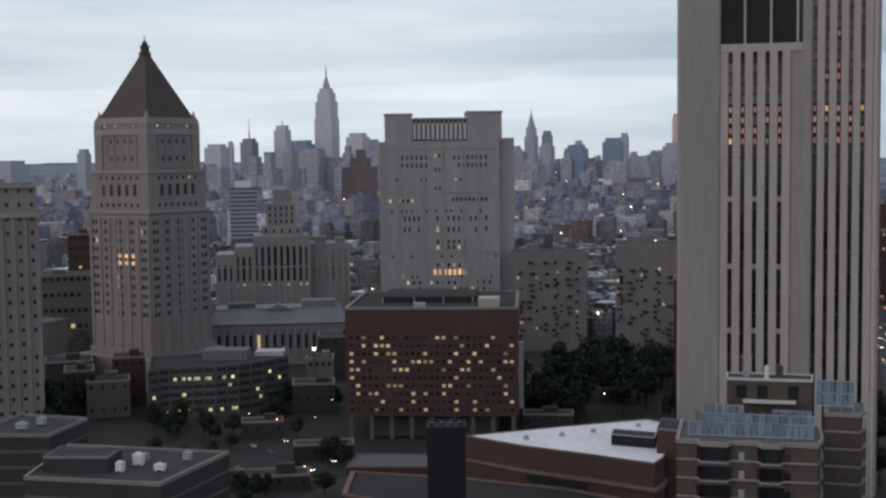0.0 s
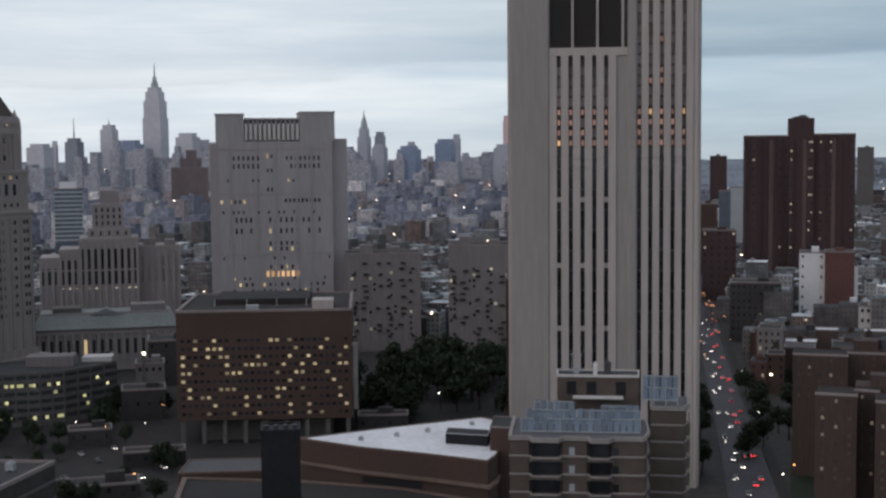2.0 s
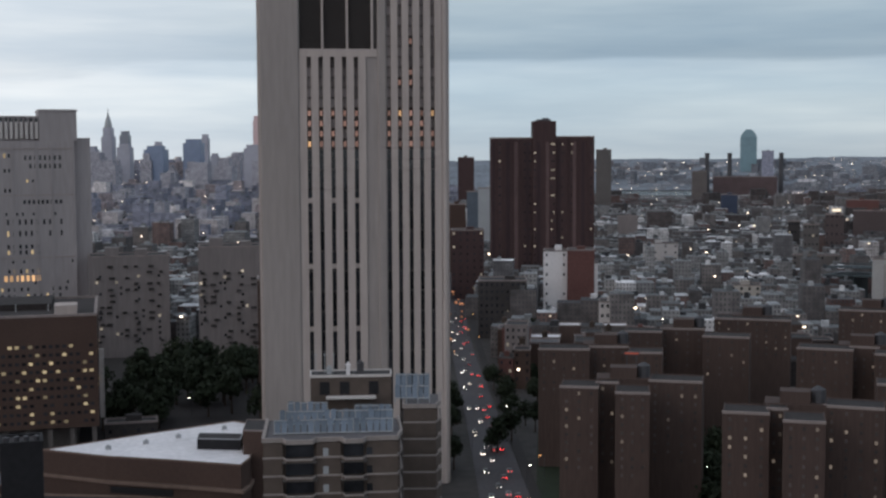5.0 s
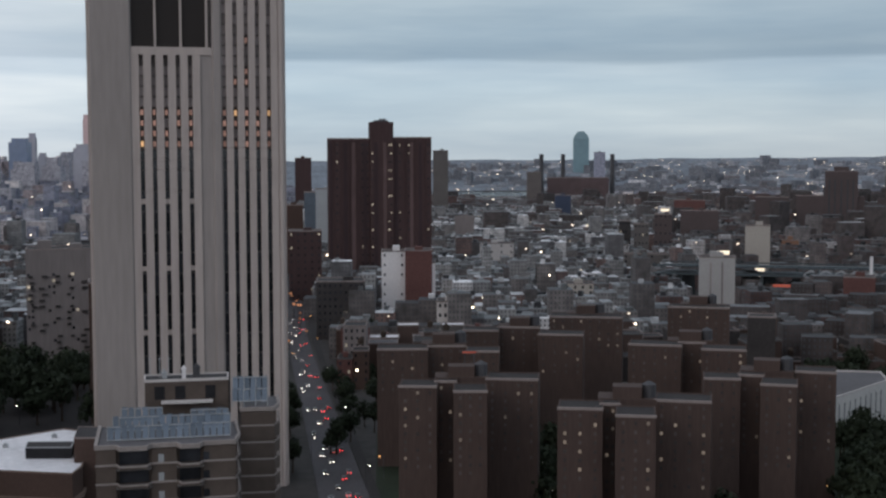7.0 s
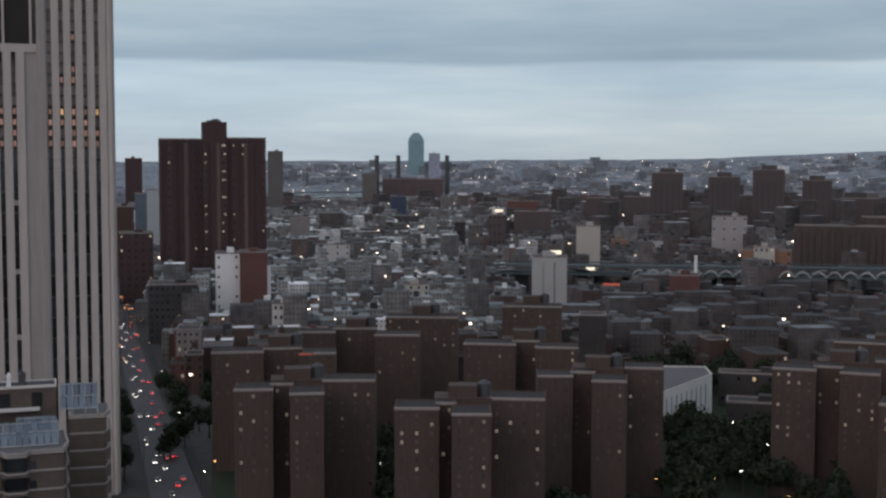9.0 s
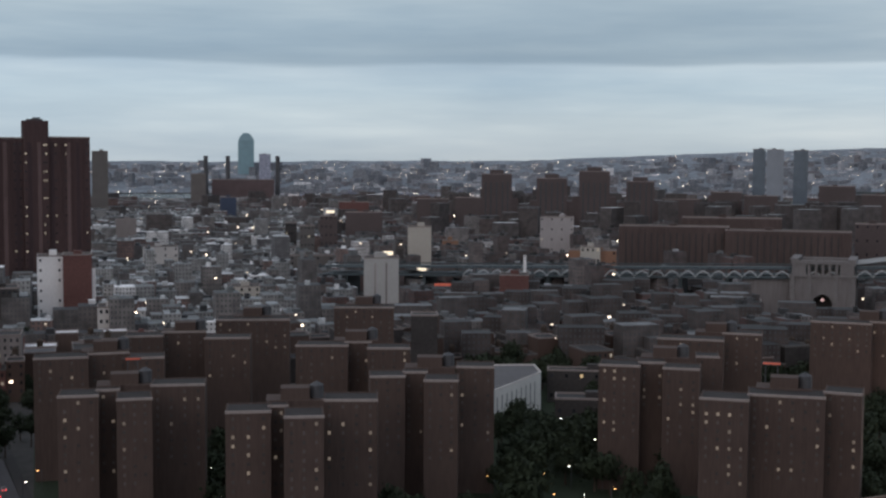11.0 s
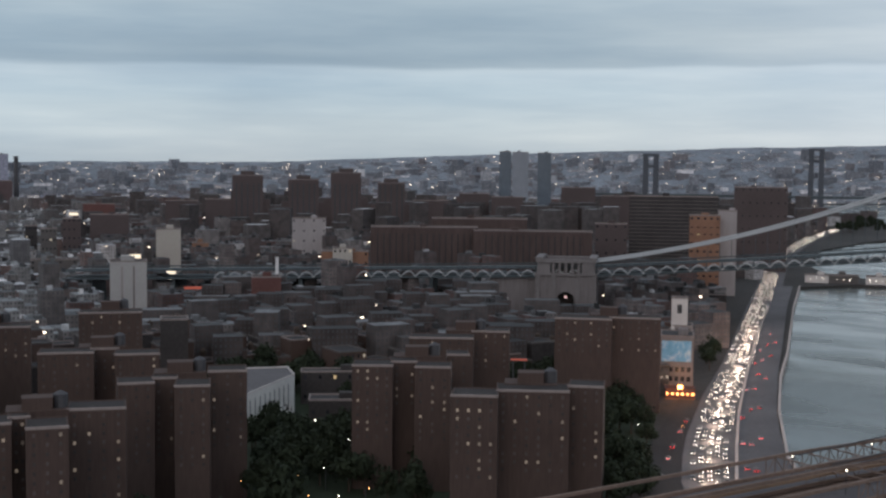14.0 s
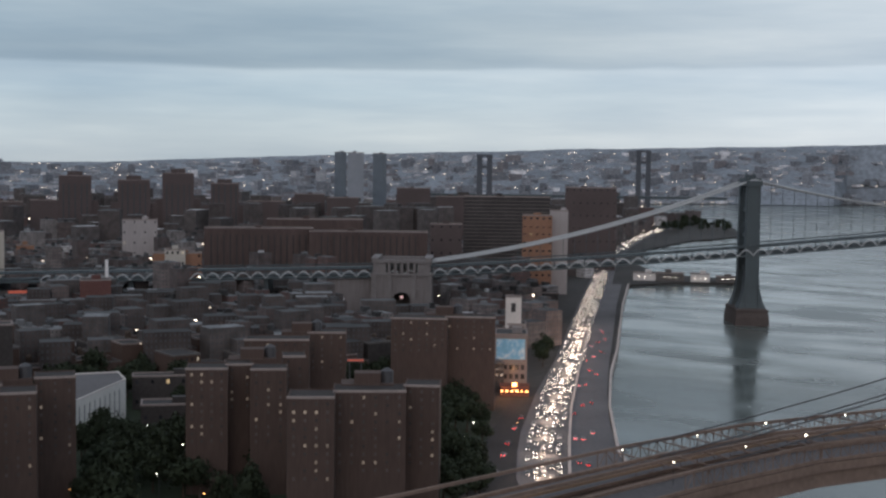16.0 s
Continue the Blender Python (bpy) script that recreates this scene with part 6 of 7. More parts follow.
t = plain_block("market_stall", 61.3, 62.6, 672, 5, 8, "red_brick", "low shed under bright orange lamps", "shed", rim="red_brick")
for x in spread(-6.5, 6.5, 6):
    part("lamp", blocks((x - 0.45, x + 0.45, -0.6, -0.1, 2.5, 3.4)), "lamp_orange", t, "orange work lamp")
part("lamp", blocks((-1.2, 1.2, -0.8, -0.1, 5.6, 7.4)), "lamp_orange", t, "bright orange floodlight")
flood = bpy.data.lights.new("orange_floodlight", "POINT")
flood.energy, flood.color, flood.shadow_soft_size = 4500, (1.0, 0.42, 0.14), 0.6
new("orange_floodlight", flood).matrix_world = pose(*at(61.95, 668), 8.5)

# ---- suspension bridge over the river ----
AX, AY = at(56.9, 1034)
TX, TY = at(72.0, 1057)
bdir = Vector((TX - AX, TY - AY)).normalized()
bturn = math.degrees(math.atan2(bdir.y, bdir.x))
span = math.hypot(TX - AX, TY - AY)


def deck_z(s):
    """Height of the deck's underside along the bridge, s metres from the anchorage."""
    return 31.0 + 0.058 * s + 0.00006 * s * max(s, 0) if s > -10 else 31.5 + 0.03 * s


bridge = thing("suspension_bridge", TX, TY, 0, bturn, "blue-grey steel suspension bridge with trussed deck and cables", "bridge")
# in local axes x runs along the bridge, from the tower at 0; the anchorage is at -span
DH = 9.0
xs = [-span - 420 + 12.0 * i for i in range(104)]
for x0, x1 in zip(xs, xs[1:]):
    a, b = deck_z(x0 + span), deck_z(x1 + span)
    near_t = -14 < (x0 + x1) / 2 < 820
    bm = bmesh.new()
    for y0, y1, lo, hi in ((-17, 17, 0.0, 1.6), (-17.5, -16.5, DH - 0.9, DH), (16.5, 17.5, DH - 0.9, DH), (-12, 12, DH - 2.4, DH - 1.6)):
        v = [bm.verts.new(c) for c in ((x0, y0, a + lo), (x1, y0, b + lo), (x1, y1, b + lo), (x0, y1, a + lo), (x0, y0, a + hi), (x1, y0, b + hi), (x1, y1, b + hi), (x0, y1, a + hi))]
        for q in ((3, 2, 1, 0), (4, 5, 6, 7), (0, 1, 5, 4), (1, 2, 6, 5), (2, 3, 7, 6), (3, 0, 4, 7)):
            bm.faces.new([v[i] for i in q])
    part("deck_bay", bm, "steel_blue", bridge)
    if x0 > -span - 300 and x0 < 420:
        # arched lattice under the railing on the near side
        bm = bmesh.new()
        prev = None
        for k in range(11):
            f = k / 10
            x, z = x0 + (x1 - x0) * f, a + (b - a) * f + 1.4 + 4.6 * math.sin(math.pi * f)
            ring = [bm.verts.new(c) for c in ((x, -17.5, z - 1.0), (x, -16.9, z - 1.0), (x, -16.9, z + 0.25), (x, -17.5, z + 0.25))]
            if prev:
                for j in range(4):
                    bm.faces.new((prev[j], prev[(j + 1) % 4], ring[(j + 1) % 4], ring[j]))
            prev = ring
        bmesh.ops.recalc_face_normals(bm, faces=bm.faces)
        part("truss_arch", bm, "steel_pale", bridge, "pale curved truss bracing")
        bm = blocks((x0 - 0.35, x0 + 0.35, -17.3, -16.7, a + 1.4, a + DH))
        part("truss_post", bm, "steel_blue", bridge)
    if x0 < -span - 60 and int((x0 + 5000) / 12) % 3 == 0:
        part("viaduct_pier", blocks((x0 - 1.5, x0 + 1.5, -14, 14, 0, a)), "steel_blue", bridge)
TOP = 113.0
for sy in (-1, 1):
    bm = frustum(bmesh.new(), [(11.0, 6.5, 11), (9.0, 5.6, 15), (6.6, 4.6, 24), (5.4, 4.0, 36), (4.9, 3.6, 50), (4.6, 3.2, 84), (4.2, 2.8, TOP - 4)])
    part("tower_leg", bm, "steel_blue", bridge, "", pose(0, sy * 13, 0))
    for sx in (-1, 1):
        part("leg_flange", frustum(bmesh.new(), [(0.5, 7.0, 12), (0.45, 4.6, 30), (0.4, 3.9, 50), (0.35, 3.1, TOP - 6)]), "steel_blue", bridge, "", pose(sx * 5.0, sy * 13, 0))
part("tower_panel", blocks((-2.4, 2.4, -12, 12, 30, 33), (-2.4, 2.4, -12, 12, 74, 77)), "steel_blue", bridge)
part("tower_head", blocks((-6.2, 6.2, -17, 17, TOP - 6, TOP - 2), (-5.4, 5.4, -15.5, 15.5, TOP - 2, TOP), (-3, 3, -12, 12, 40, 43.5), (-3, 3, -12, 12, 86, 89), (-4, 4, -3, 3, TOP, TOP + 2.5)), "steel_blue", bridge)
part("tower_brace", blocks((-3, 3, -12, 12, 22, 25), (-3, 3, -12, 12, 66, 69)), "steel_blue", bridge)
for sy in (-1, 1):
    part("finial", turned(bmesh.new(), [(1.8, TOP), (1.9, TOP + 2), (0.4, TOP + 4.5)], 8, 0, sy * 13), "steel_blue", bridge)
part("pier_base", frustum(bmesh.new(), [(13.5, 23, -6), (13, 22.5, 4), (12.2, 21.5, 8), (12.6, 22, 8.2), (12.6, 22, 10), (9.5, 19, 11.2)]), "bridge_stone", bridge, "dark stone pier footing")


def tube(bm, pts, r, n=6):
    prev = None
    for i, p in enumerate(pts):
        a, b = Vector(pts[max(i - 1, 0)]), Vector(pts[min(i + 1, len(pts) - 1)])
        t = (b - a).normalized()
        s = t.cross(Vector((0, 0, 1)))
        s = s.normalized() if s.length > 1e-4 else Vector((1, 0, 0))
        u = s.cross(t)
        ring = [bm.verts.new(Vector(p) + r * (math.cos(2 * math.pi * k / n) * s + math.sin(2 * math.pi * k / n) * u)) for k in range(n)]
        if prev:
            for k in range(n):
                bm.faces.new((prev[k], prev[(k + 1) % n], ring[(k + 1) % n], ring[k]))
        else:
            bm.faces.new(ring[::-1])
        prev = ring
    bm.faces.new(prev)
    return bm


def side_cable(x):
    f = max(0.0, (x + span - 22) / (span - 22))
    return 43.5 + (TOP - 1 - 43.5) * f - 33 * f * (1 - f)


def main_cable(x):
    f = x / 440
    return TOP - 1 + (deck_z(span + 220) + DH + 2 - TOP + 1) * (1 - (2 * f - 1) ** 2) if f < 1 else TOP - 1


for y in (-15.5, -9, 9, 15.5):
    part("main_cable", tube(bmesh.new(), [(x, y, side_cable(x)) for x in [-span + 22 + (span - 22) * i / 24 for i in range(25)]], 0.75), "steel_pale", bridge, "thick pale suspension cable")
    part("main_cable", tube(bmesh.new(), [(x, y, main_cable(x)) for x in [440 * i / 40 for i in range(41)]], 0.75), "steel_pale", bridge, "thick pale suspension cable")
for x in [-span + 10 + 9.0 * i for i in range(70)]:
    z1 = side_cable(x) if x < 0 else main_cable(x)
    z0 = deck_z(x + span) + DH
    if z1 > z0 + 1 and abs(x) > 6 and x < 420:
        part("hanger", blocks((x - 0.18, x + 0.18, -15.7, -15.3, z0, z1)), "steel_blue", bridge)
# stone anchorage with an arch and an upper colonnade
anch = thing("bridge_anchorage", AX, AY, 0, bturn, "massive pale granite bridge anchorage with an arched portal", "anchorage")
bm = blocks((-24, -7, -20, 20, 0, 33), (7, 24, -20, 20, 0, 33))
for k in range(10):
    xa, xb = -7 * math.cos(math.pi * k / 10), -7 * math.cos(math.pi * (k + 1) / 10)
    za, zb = 13 + 7 * math.sin(math.pi * k / 10), 13 + 7 * math.sin(math.pi * (k + 1) / 10)
    q = [bm.verts.new((x, y, z)) for y in (-20, 20) for x, z in ((xa, za), (xb, zb), (xb, 33), (xa, 33))]
    for f in ((0, 1, 2, 3), (7, 6, 5, 4), (0, 4, 5, 1), (3, 2, 6, 7)):
        bm.faces.new([q[i] for i in f])
bmesh.ops.remove_doubles(bm, verts=bm.verts, dist=0.01)
bmesh.ops.recalc_face_normals(bm, faces=bm.faces)
part("body", bm, "anchor_stone", anch)
part("cornice", blocks((-24.6, 24.6, -21.5, 21.5, 33, 34.6)), "anchor_trim", anch)
part("string_course", blocks((-24.3, -7.6, -20.4, -20, 22, 23), (7.6, 24.3, -20.4, -20, 22, 23)), "anchor_trim", anch)
for x in (-22, -9.5, 9.5, 22):
    part("buttress", blocks((x - 1.6, x + 1.6, -21.2, -20, 0, 33)), "anchor_trim", anch)
for x in spread(-20, 20, 9):
    w = 2.6 if abs(x) > 14 else 1.0
    part("pillar", blocks((x - w, x + w, -20, -17, 34.6, 43)), "anchor_trim", anch)
    part("pillar", blocks((x - w, x + w, 17, 20, 34.6, 43)), "anchor_trim", anch)
part("entablature", blocks((-23.5, 23.5, -21, -16.5, 43, 45.4), (-23.5, 23.5, 16.5, 21, 43, 45.4), (-24, -18, -21, 21, 45.4, 47), (18, 24, -21, 21, 45.4, 47)), "anchor_trim", anch)
part("inner_wall", blocks((-20, 20, -12, 12, 34.6, 43)), "concrete_dark", anch)
part("wing_wall", blocks((-60, -24, -14, 14, 0, 31)), "anchor_stone", anch)
part("arch_back", blocks((-6.9, 6.9, 4, 5, 0, 19)), "concrete_dark", anch)
part("sign_lamp", blocks((-0.9, 1.3, -20.4, -20.1, 15, 17)), "lit_pink", anch, "lit pinkish sign in the arch")

# ---- far bridge towers up the river ----
for az, d, top, half in ((60.47, 2600, 140, 13), (67.44, 3000, 157, 14)):
    t = thing("far_bridge_tower", *at(az, d), 0, -az, "far dark steel bridge tower with two legs", "bridge tower", "far bridge towers")
    for s in (-1, 1):
        part("leg", frustum(bmesh.new(), [(6.5, 6, 0), (5.2, 5, top)]), "hazed_steel", t, "", pose(s * (half - 3), 0, 0))
    part("crosshead", blocks((-half - 3, half + 3, -5, 5, top - 5, top), (-half + 3, half - 3, -3, 3, top * 0.80, top * 0.84)), "hazed_steel", t)
t = thing("far_bridge_deck", *at(64, 2750), 0, -64, "long dark deck of the far bridge", "bridge deck")
part("deck", blocks((-340, 340, -8, 8, 52, 57)), "steel_blue", t)

# ---- stone-bridge roadway crossing in front ----
front = [at(az, d) for az, d in ((46, 268), (51, 275), (56.4, 291), (61.5, 314), (66.8, 346), (72, 382), (78, 420), (85, 485), (92, 600))]
NB = len(front)
zs = [40 + 0.5 * i for i in range(NB)]


def offset(pts, s):
    out = []
    for i, (x, y) in enumerate(pts):
        a, b = pts[max(i - 1, 0)], pts[min(i + 1, len(pts) - 1)]
        t = Vector((b[0] - a[0], b[1] - a[1])).normalized()
        out.append((x + t.y * s, y - t.x * s))
    return out


def band(bm, pts, z0, z1, s0, s1):
    """A slab along the points from sideways offset s0 to s1 and between two heights over the deck."""
    A, Bq = offset(pts, s0), offset(pts, s1)
    prev = None
    for i in range(len(pts)):
        ring = [bm.verts.new(c) for c in ((*A[i], zs[i] + z0), (*Bq[i], zs[i] + z0), (*Bq[i], zs[i] + z1), (*A[i], zs[i] + z1))]
        if prev:
            for k in range(4):
                bm.faces.new((prev[k], prev[(k + 1) % 4], ring[(k + 1) % 4], ring[k]))
        else:
            bm.faces.new(ring[::-1])
        prev = ring
    bm.faces.new(prev)
    bmesh.ops.recalc_face_normals(bm, faces=bm.faces)
    return bm


fb = thing("truss_bridge", 0, 0, 0, 0, "brown steel and stone bridge approach with trusses and traffic", "bridge")
part("deck", band(bmesh.new(), front, -3.0, -0.6, 0, 30), "bridge_tan", fb)
part("roadway", band(bmesh.new(), front, -0.6, -0.3, 1.6, 12.5), "asphalt_pale", fb)
part("roadway", band(bmesh.new(), front, -0.6, -0.3, 17.5, 28.4), "asphalt_pale", fb)
part("walkway", band(bmesh.new(), front, 3.0, 3.6, 13.2, 16.8), "walk_wood", fb, "raised brown plank walkway")
for s in (0.0, 12.6, 16.9, 29.2):
    part("truss_chord", band(bmesh.new(), front, 4.2, 5.0, s, s + 0.7), "bridge_tan", fb)
    part("truss_chord", band(bmesh.new(), front, -0.3, 0.5, s, s + 0.7), "bridge_tan", fb)
part("fascia", band(bmesh.new(), front, -7.5, -3.0, 1, 29), "bridge_tan", fb)
dense = []
for (a, za), (b, zb) in zip(zip(front, zs), zip(front[1:], zs[1:])):
    m = int(math.hypot(b[0] - a[0], b[1] - a[1]) / 3.2)
    dense += [(a[0] + (b[0] - a[0]) * k / m, a[1] + (b[1] - a[1]) * k / m, za + (zb - za) * k / m) for k in range(m)]
for s in (0.35, 12.95, 17.25, 29.55):
    off = offset([(x, y) for x, y, _ in dense], s)
    for i, ((x, y), (_, _, z)) in enumerate(zip(off, dense)):
        if i + 1 < len(off) and 36 < i < 112 and (s < 13 or s > 29):
            x2, y2 = off[i + 1]
            if s in (0.35, 29.55):
                part("truss_post", tube(bmesh.new(), [(x, y, z), (x, y, z + 4.6)], 0.16, 4), "bridge_tan", fb)
            part("truss_brace", tube(bmesh.new(), [(x, y, z + (0 if i % 2 else 4.4)), (x2, y2, z + (4.4 if i % 2 else 0))], 0.13, 4), "bridge_tan", fb)
flat = [(a, b) for a, b, _ in dense]
L1, L2, L3, L4 = (offset(flat, s) for s in (0.35, 12.95, 17.25, 29.55))
for i in range(38, 112, 3):
    for p, q in ((L1, L2), (L3, L4)):
        part("cross_beam", tube(bmesh.new(), [(*p[i], dense[i][2] + 4.6), (*q[i], dense[i][2] + 4.6)], 0.2, 4), "bridge_tan", fb)
for i in range(38, 118, 9):
    for s in (6, 23):
        x, y = offset([(a, b) for a, b, _ in dense], s)[i]
        part("lamp", turned(bmesh.new(), [(0.14, 0), (0.2, 0.15), (0.1, 0.32)], 8), "lamp_white", fb, "small bright bridge lamp", pose(x, y, dense[i][2] + 5.6))
        part("lamp_post", blocks((-0.08, 0.08, -0.08, 0.08, -0.4, 5.6)), "steel_dark", fb, "", pose(x, y, dense[i][2]))
for k, s in enumerate((2, 13.5, 16.5, 28)):
    p0 = Vector((*offset(front, s)[4], zs[4] + 4.5))
    p1 = Vector((*offset(front, s)[8], 104))
    pts = []
    for i in range(25):
        f = i / 24
        p = p0.lerp(p1, f)
        p.z -= 26 * f * (1 - f)
        pts.append(tuple(p))
    part("stay_cable", tube(bmesh.new(), pts, 0.22, 5), "steel_dark", fb, "thin dark suspension cable")

# ---- roads, cars, lamps, trees ----
EXPRESS = [(64.6, 440), (63.6, 494), (63.5, 540), (63.6, 580), (64.0, 680), (64.6, 800), (65.0, 950), (65.35, 1128), (65.7, 1350), (65.95, 1600), (66.55, 1890), (67.3, 2170), (68.6, 2600)]
ex = [at(*p) for p in EXPRESS]
strip("expressway", ex, [26, 26, 26, 27, 26, 24, 24, 24, 24, 24, 22, 20, 20], 0.02, 0.6, "asphalt_pale", "grey riverside expressway", "road")
strip("river_road", [at(*p) for p in ((66.4, 455), (65.6, 500), (65.3, 549), (65.1, 600), (65.15, 680), (65.5, 800), (65.85, 950), (66.1, 1130), (66.4, 1330))], [30, 26, 26, 24, 22, 18, 15, 12, 10], 0.02, 0.45, "asphalt_pale", "pale grey riverside carriageway", "road")
strip("seawall", [at(*p) for p in ((68.5, 452), (66.62, 549), (66.2, 652), (66.22, 760), (66.47, 854), (66.67, 1132), (66.9, 1330))], 1.3, -5.0, 1.2, "concrete", "pale seawall kerb along the river", "seawall")
strip("side_street", [at(*p) for p in ((60.6, 440), (61.1, 492), (61.9, 580), (62.6, 645), (62.9, 700))], 20, 0.02, 0.3, "paving", "dark street along the estate", "road")
strip("central_kerb", [at(*p) for p in ((64.5, 494), (64.45, 560), (64.5, 640), (64.8, 760), (65.2, 950), (65.65, 1128))], 1.2, 0.5, 1.5, "concrete", "concrete kerb between carriageways", "kerb")
AVENUE = [(21.2, 430), (21.1, 456), (20.3, 560), (19.8, 653), (19.35, 760), (19.12, 856), (19.0, 1000), (18.9, 1300)]
av = [at(*p) for p in AVENUE]
strip("avenue", av, [19, 18, 16, 15, 14, 13, 12, 12], 0.02, 0.3, "asphalt", "busy avenue running between the towers", "road")
strip("avenue_pavement", [(x + 10.5, y - 3) for x, y in av], 4, 0.02, 0.42, "paving", "paved footway beside the avenue", "pavement")
poly = [at(*p) for p in ((-19, 420), (-9, 430), (-4, 500), (4, 500), (11, 470), (11, 700), (-19, 700))]
bm = prism(bmesh.new(), poly, 0.01, 0.12)
bmesh.ops.recalc_face_normals(bm, faces=bm.faces)
solid("plaza", bm, "paving", "dark paved plaza and streets between the civic buildings", "plaza", "structure")
bm = prism(bmesh.new(), [at(*p) for p in ((22.5, 395), (31, 360), (45, 360), (58, 395), (60.2, 470), (61, 640), (57, 680), (45, 690), (30, 640), (22.6, 560))], 0.01, 0.15)
bmesh.ops.recalc_face_normals(bm, faces=bm.faces)
solid("estate_lawn", bm, "grass", "dark grass between the brick towers", "lawn", "structure")


def car_body(mat, long=4.6, tall=1.45):
    bm = prism(bmesh.new(), [(-long / 2, 0.35), (long / 2, 0.35), (long / 2, 0.8), (long * 0.26, 0.92), (-long * 0.42, 0.95), (-long / 2, 0.85)], -0.9, 0.9)
    bmesh.ops.rotate(bm, verts=bm.verts, matrix=Matrix.Rotation(radians(90), 3, "X"))
    bmesh.ops.recalc_face_normals(bm, faces=bm.faces)
    return to_mesh("body", bm, mat)


CARS = []
for mat in ("car_dark", "car_pale"):
    CARS.append(car_body(mat))
bm = frustum(bmesh.new(), [(1.5, 0.82, 0.88), (0.95, 0.68, 1.45)])
CABIN = to_mesh("cabin", bm, "glass_far")
HEAD = to_mesh("headlight", blocks((-0.06, 0.06, -0.15, 0.15, -0.09, 0.09)), "head_lamp")
TAIL = to_mesh("tail_light", blocks((-0.06, 0.06, -0.2, 0.2, -0.12, 0.12)), "tail_lamp")


def car(x, y, z, turn, lamp, k):
    """A small car; lamp tells which end faces the eye."""
    t = thing("car", x, y, z, turn, ("dark" if k % 2 == 0 else "pale") + (" car with bright headlights on the road" if lamp == "head" else " car with red tail lights on the road"), "car", "cars in traffic")
    part("body", CARS[k % 2], None, t)
    part("cabin", CABIN, None, t, "", pose(-0.25, 0, 0))
    me, name = (HEAD, "headlight") if lamp == "head" else (TAIL, "tail_light")
    for s in (-0.62, 0.62):
        part(name, me, None, t, "", pose(2.32 if lamp == "head" else -2.32, s, 0.72))


def along(pts, s):
    """Point and heading s metres along a line."""
    for (x1, y1), (x2, y2) in zip(pts, pts[1:]):
        length = math.hypot(x2 - x1, y2 - y1)
        if s <= length:
            return x1 + (x2 - x1) * s / length, y1 + (y2 - y1) * s / length, math.atan2(y2 - y1, x2 - x1)
        s -= length
    return None


RC = random.Random(5)
k = 0
QUEUE_CARS = 165
for lane in (-4.2, -1.0, 2.2, 5.4, 8.6):
    s = 10 + RC.uniform(0, 6)
    while True:
        p = along(ex, s)
        if p is None or s > QUEUE_CARS:
            break
        x, y, a = p
        if RC.random() < 0.72:
            car(x - math.sin(a) * lane, y + math.cos(a) * lane, 0.6, math.degrees(a) + 180, "head", k)
            k += 1
        s += RC.uniform(6.8, 9.6)
rr = [at(*p) for p in ((65.6, 500), (65.3, 549), (65.1, 600), (65.15, 680), (65.5, 800), (65.85, 950))]
for lane in (-5, -1.5, 3):
    s = RC.uniform(0, 30)
    while True:
        p = along(rr, s)
        if p is None:
            break
        x, y, a = p
        car(x + math.sin(a) * lane, y - math.cos(a) * lane, 0.45, math.degrees(a), "tail", k)
        k += 1
        s += RC.uniform(45, 120)
ss = [at(*p) for p in ((61.1, 492), (61.9, 580), (62.6, 645))]
for s in (8, 40, 62, 95, 120):
    x, y, a = along(ss, s)
    car(x, y, 0.3, math.degrees(a), "tail", k)
    k += 1
for lane in (-4.6, -1.6, 1.6, 4.4):
    s = 20 + RC.uniform(0, 15)
    while True:
        p = along(av, s)
        if p is None or s > 560:
            break
        x, y, a = p
        car(x + math.sin(a) * (lane + RC.uniform(-0.7, 0.7)), y - math.cos(a) * lane, 0.3, math.degrees(a) + (180 if lane < 0 else 0), "head" if lane < 0 else "tail", k)
        k += 1
        s += RC.uniform(24, 70) if lane < 0 else RC.uniform(16, 80)
# cars about the plaza
for az, d, turn, lamp in ((-8.6, 545, 20, "tail"), (-7.9, 530, 25, "tail"), (-7.2, 552, 200, "head"), (-6.6, 520, 20, "tail"), (-6.1, 498, 205, "head"), (-5.6, 540, 15, "tail"), (-5.1, 512, 200, "head"), (-8.1, 488, 190, "head"), (-9.3, 505, 30, "tail"), (-6.9, 482, 10, "tail"), (4.9, 515, 95, "tail"), (6.4, 540, 250, "head")):
    car(*at(az, d), 0.12, turn - 90 if lamp == "tail" else turn + 90, lamp, k)
    k += 1
# the rest of the queue, too dense and far to pick apart: low bodies with lamps
verts, faces, idx = [], [], []
QUADS = ((3, 2, 1, 0), (4, 5, 6, 7), (0, 1, 5, 4), (1, 2, 6, 5), (2, 3, 7, 6), (3, 0, 4, 7))


def joined_box(x, y, z, a, hx, hy, hz, mat):
    n, c, s_ = len(verts), math.cos(a), math.sin(a)
    verts.extend((x + c * p * hx - s_ * q * hy, y + s_ * p * hx + c * q * hy, z + r * hz) for p, q, r in ((-1, -1, -1), (1, -1, -1), (1, 1, -1), (-1, 1, -1), (-1, -1, 1), (1, -1, 1), (1, 1, 1), (-1, 1, 1)))
    faces.extend(tuple(n + j for j in f) for f in QUADS)
    idx.extend([mat] * 6)


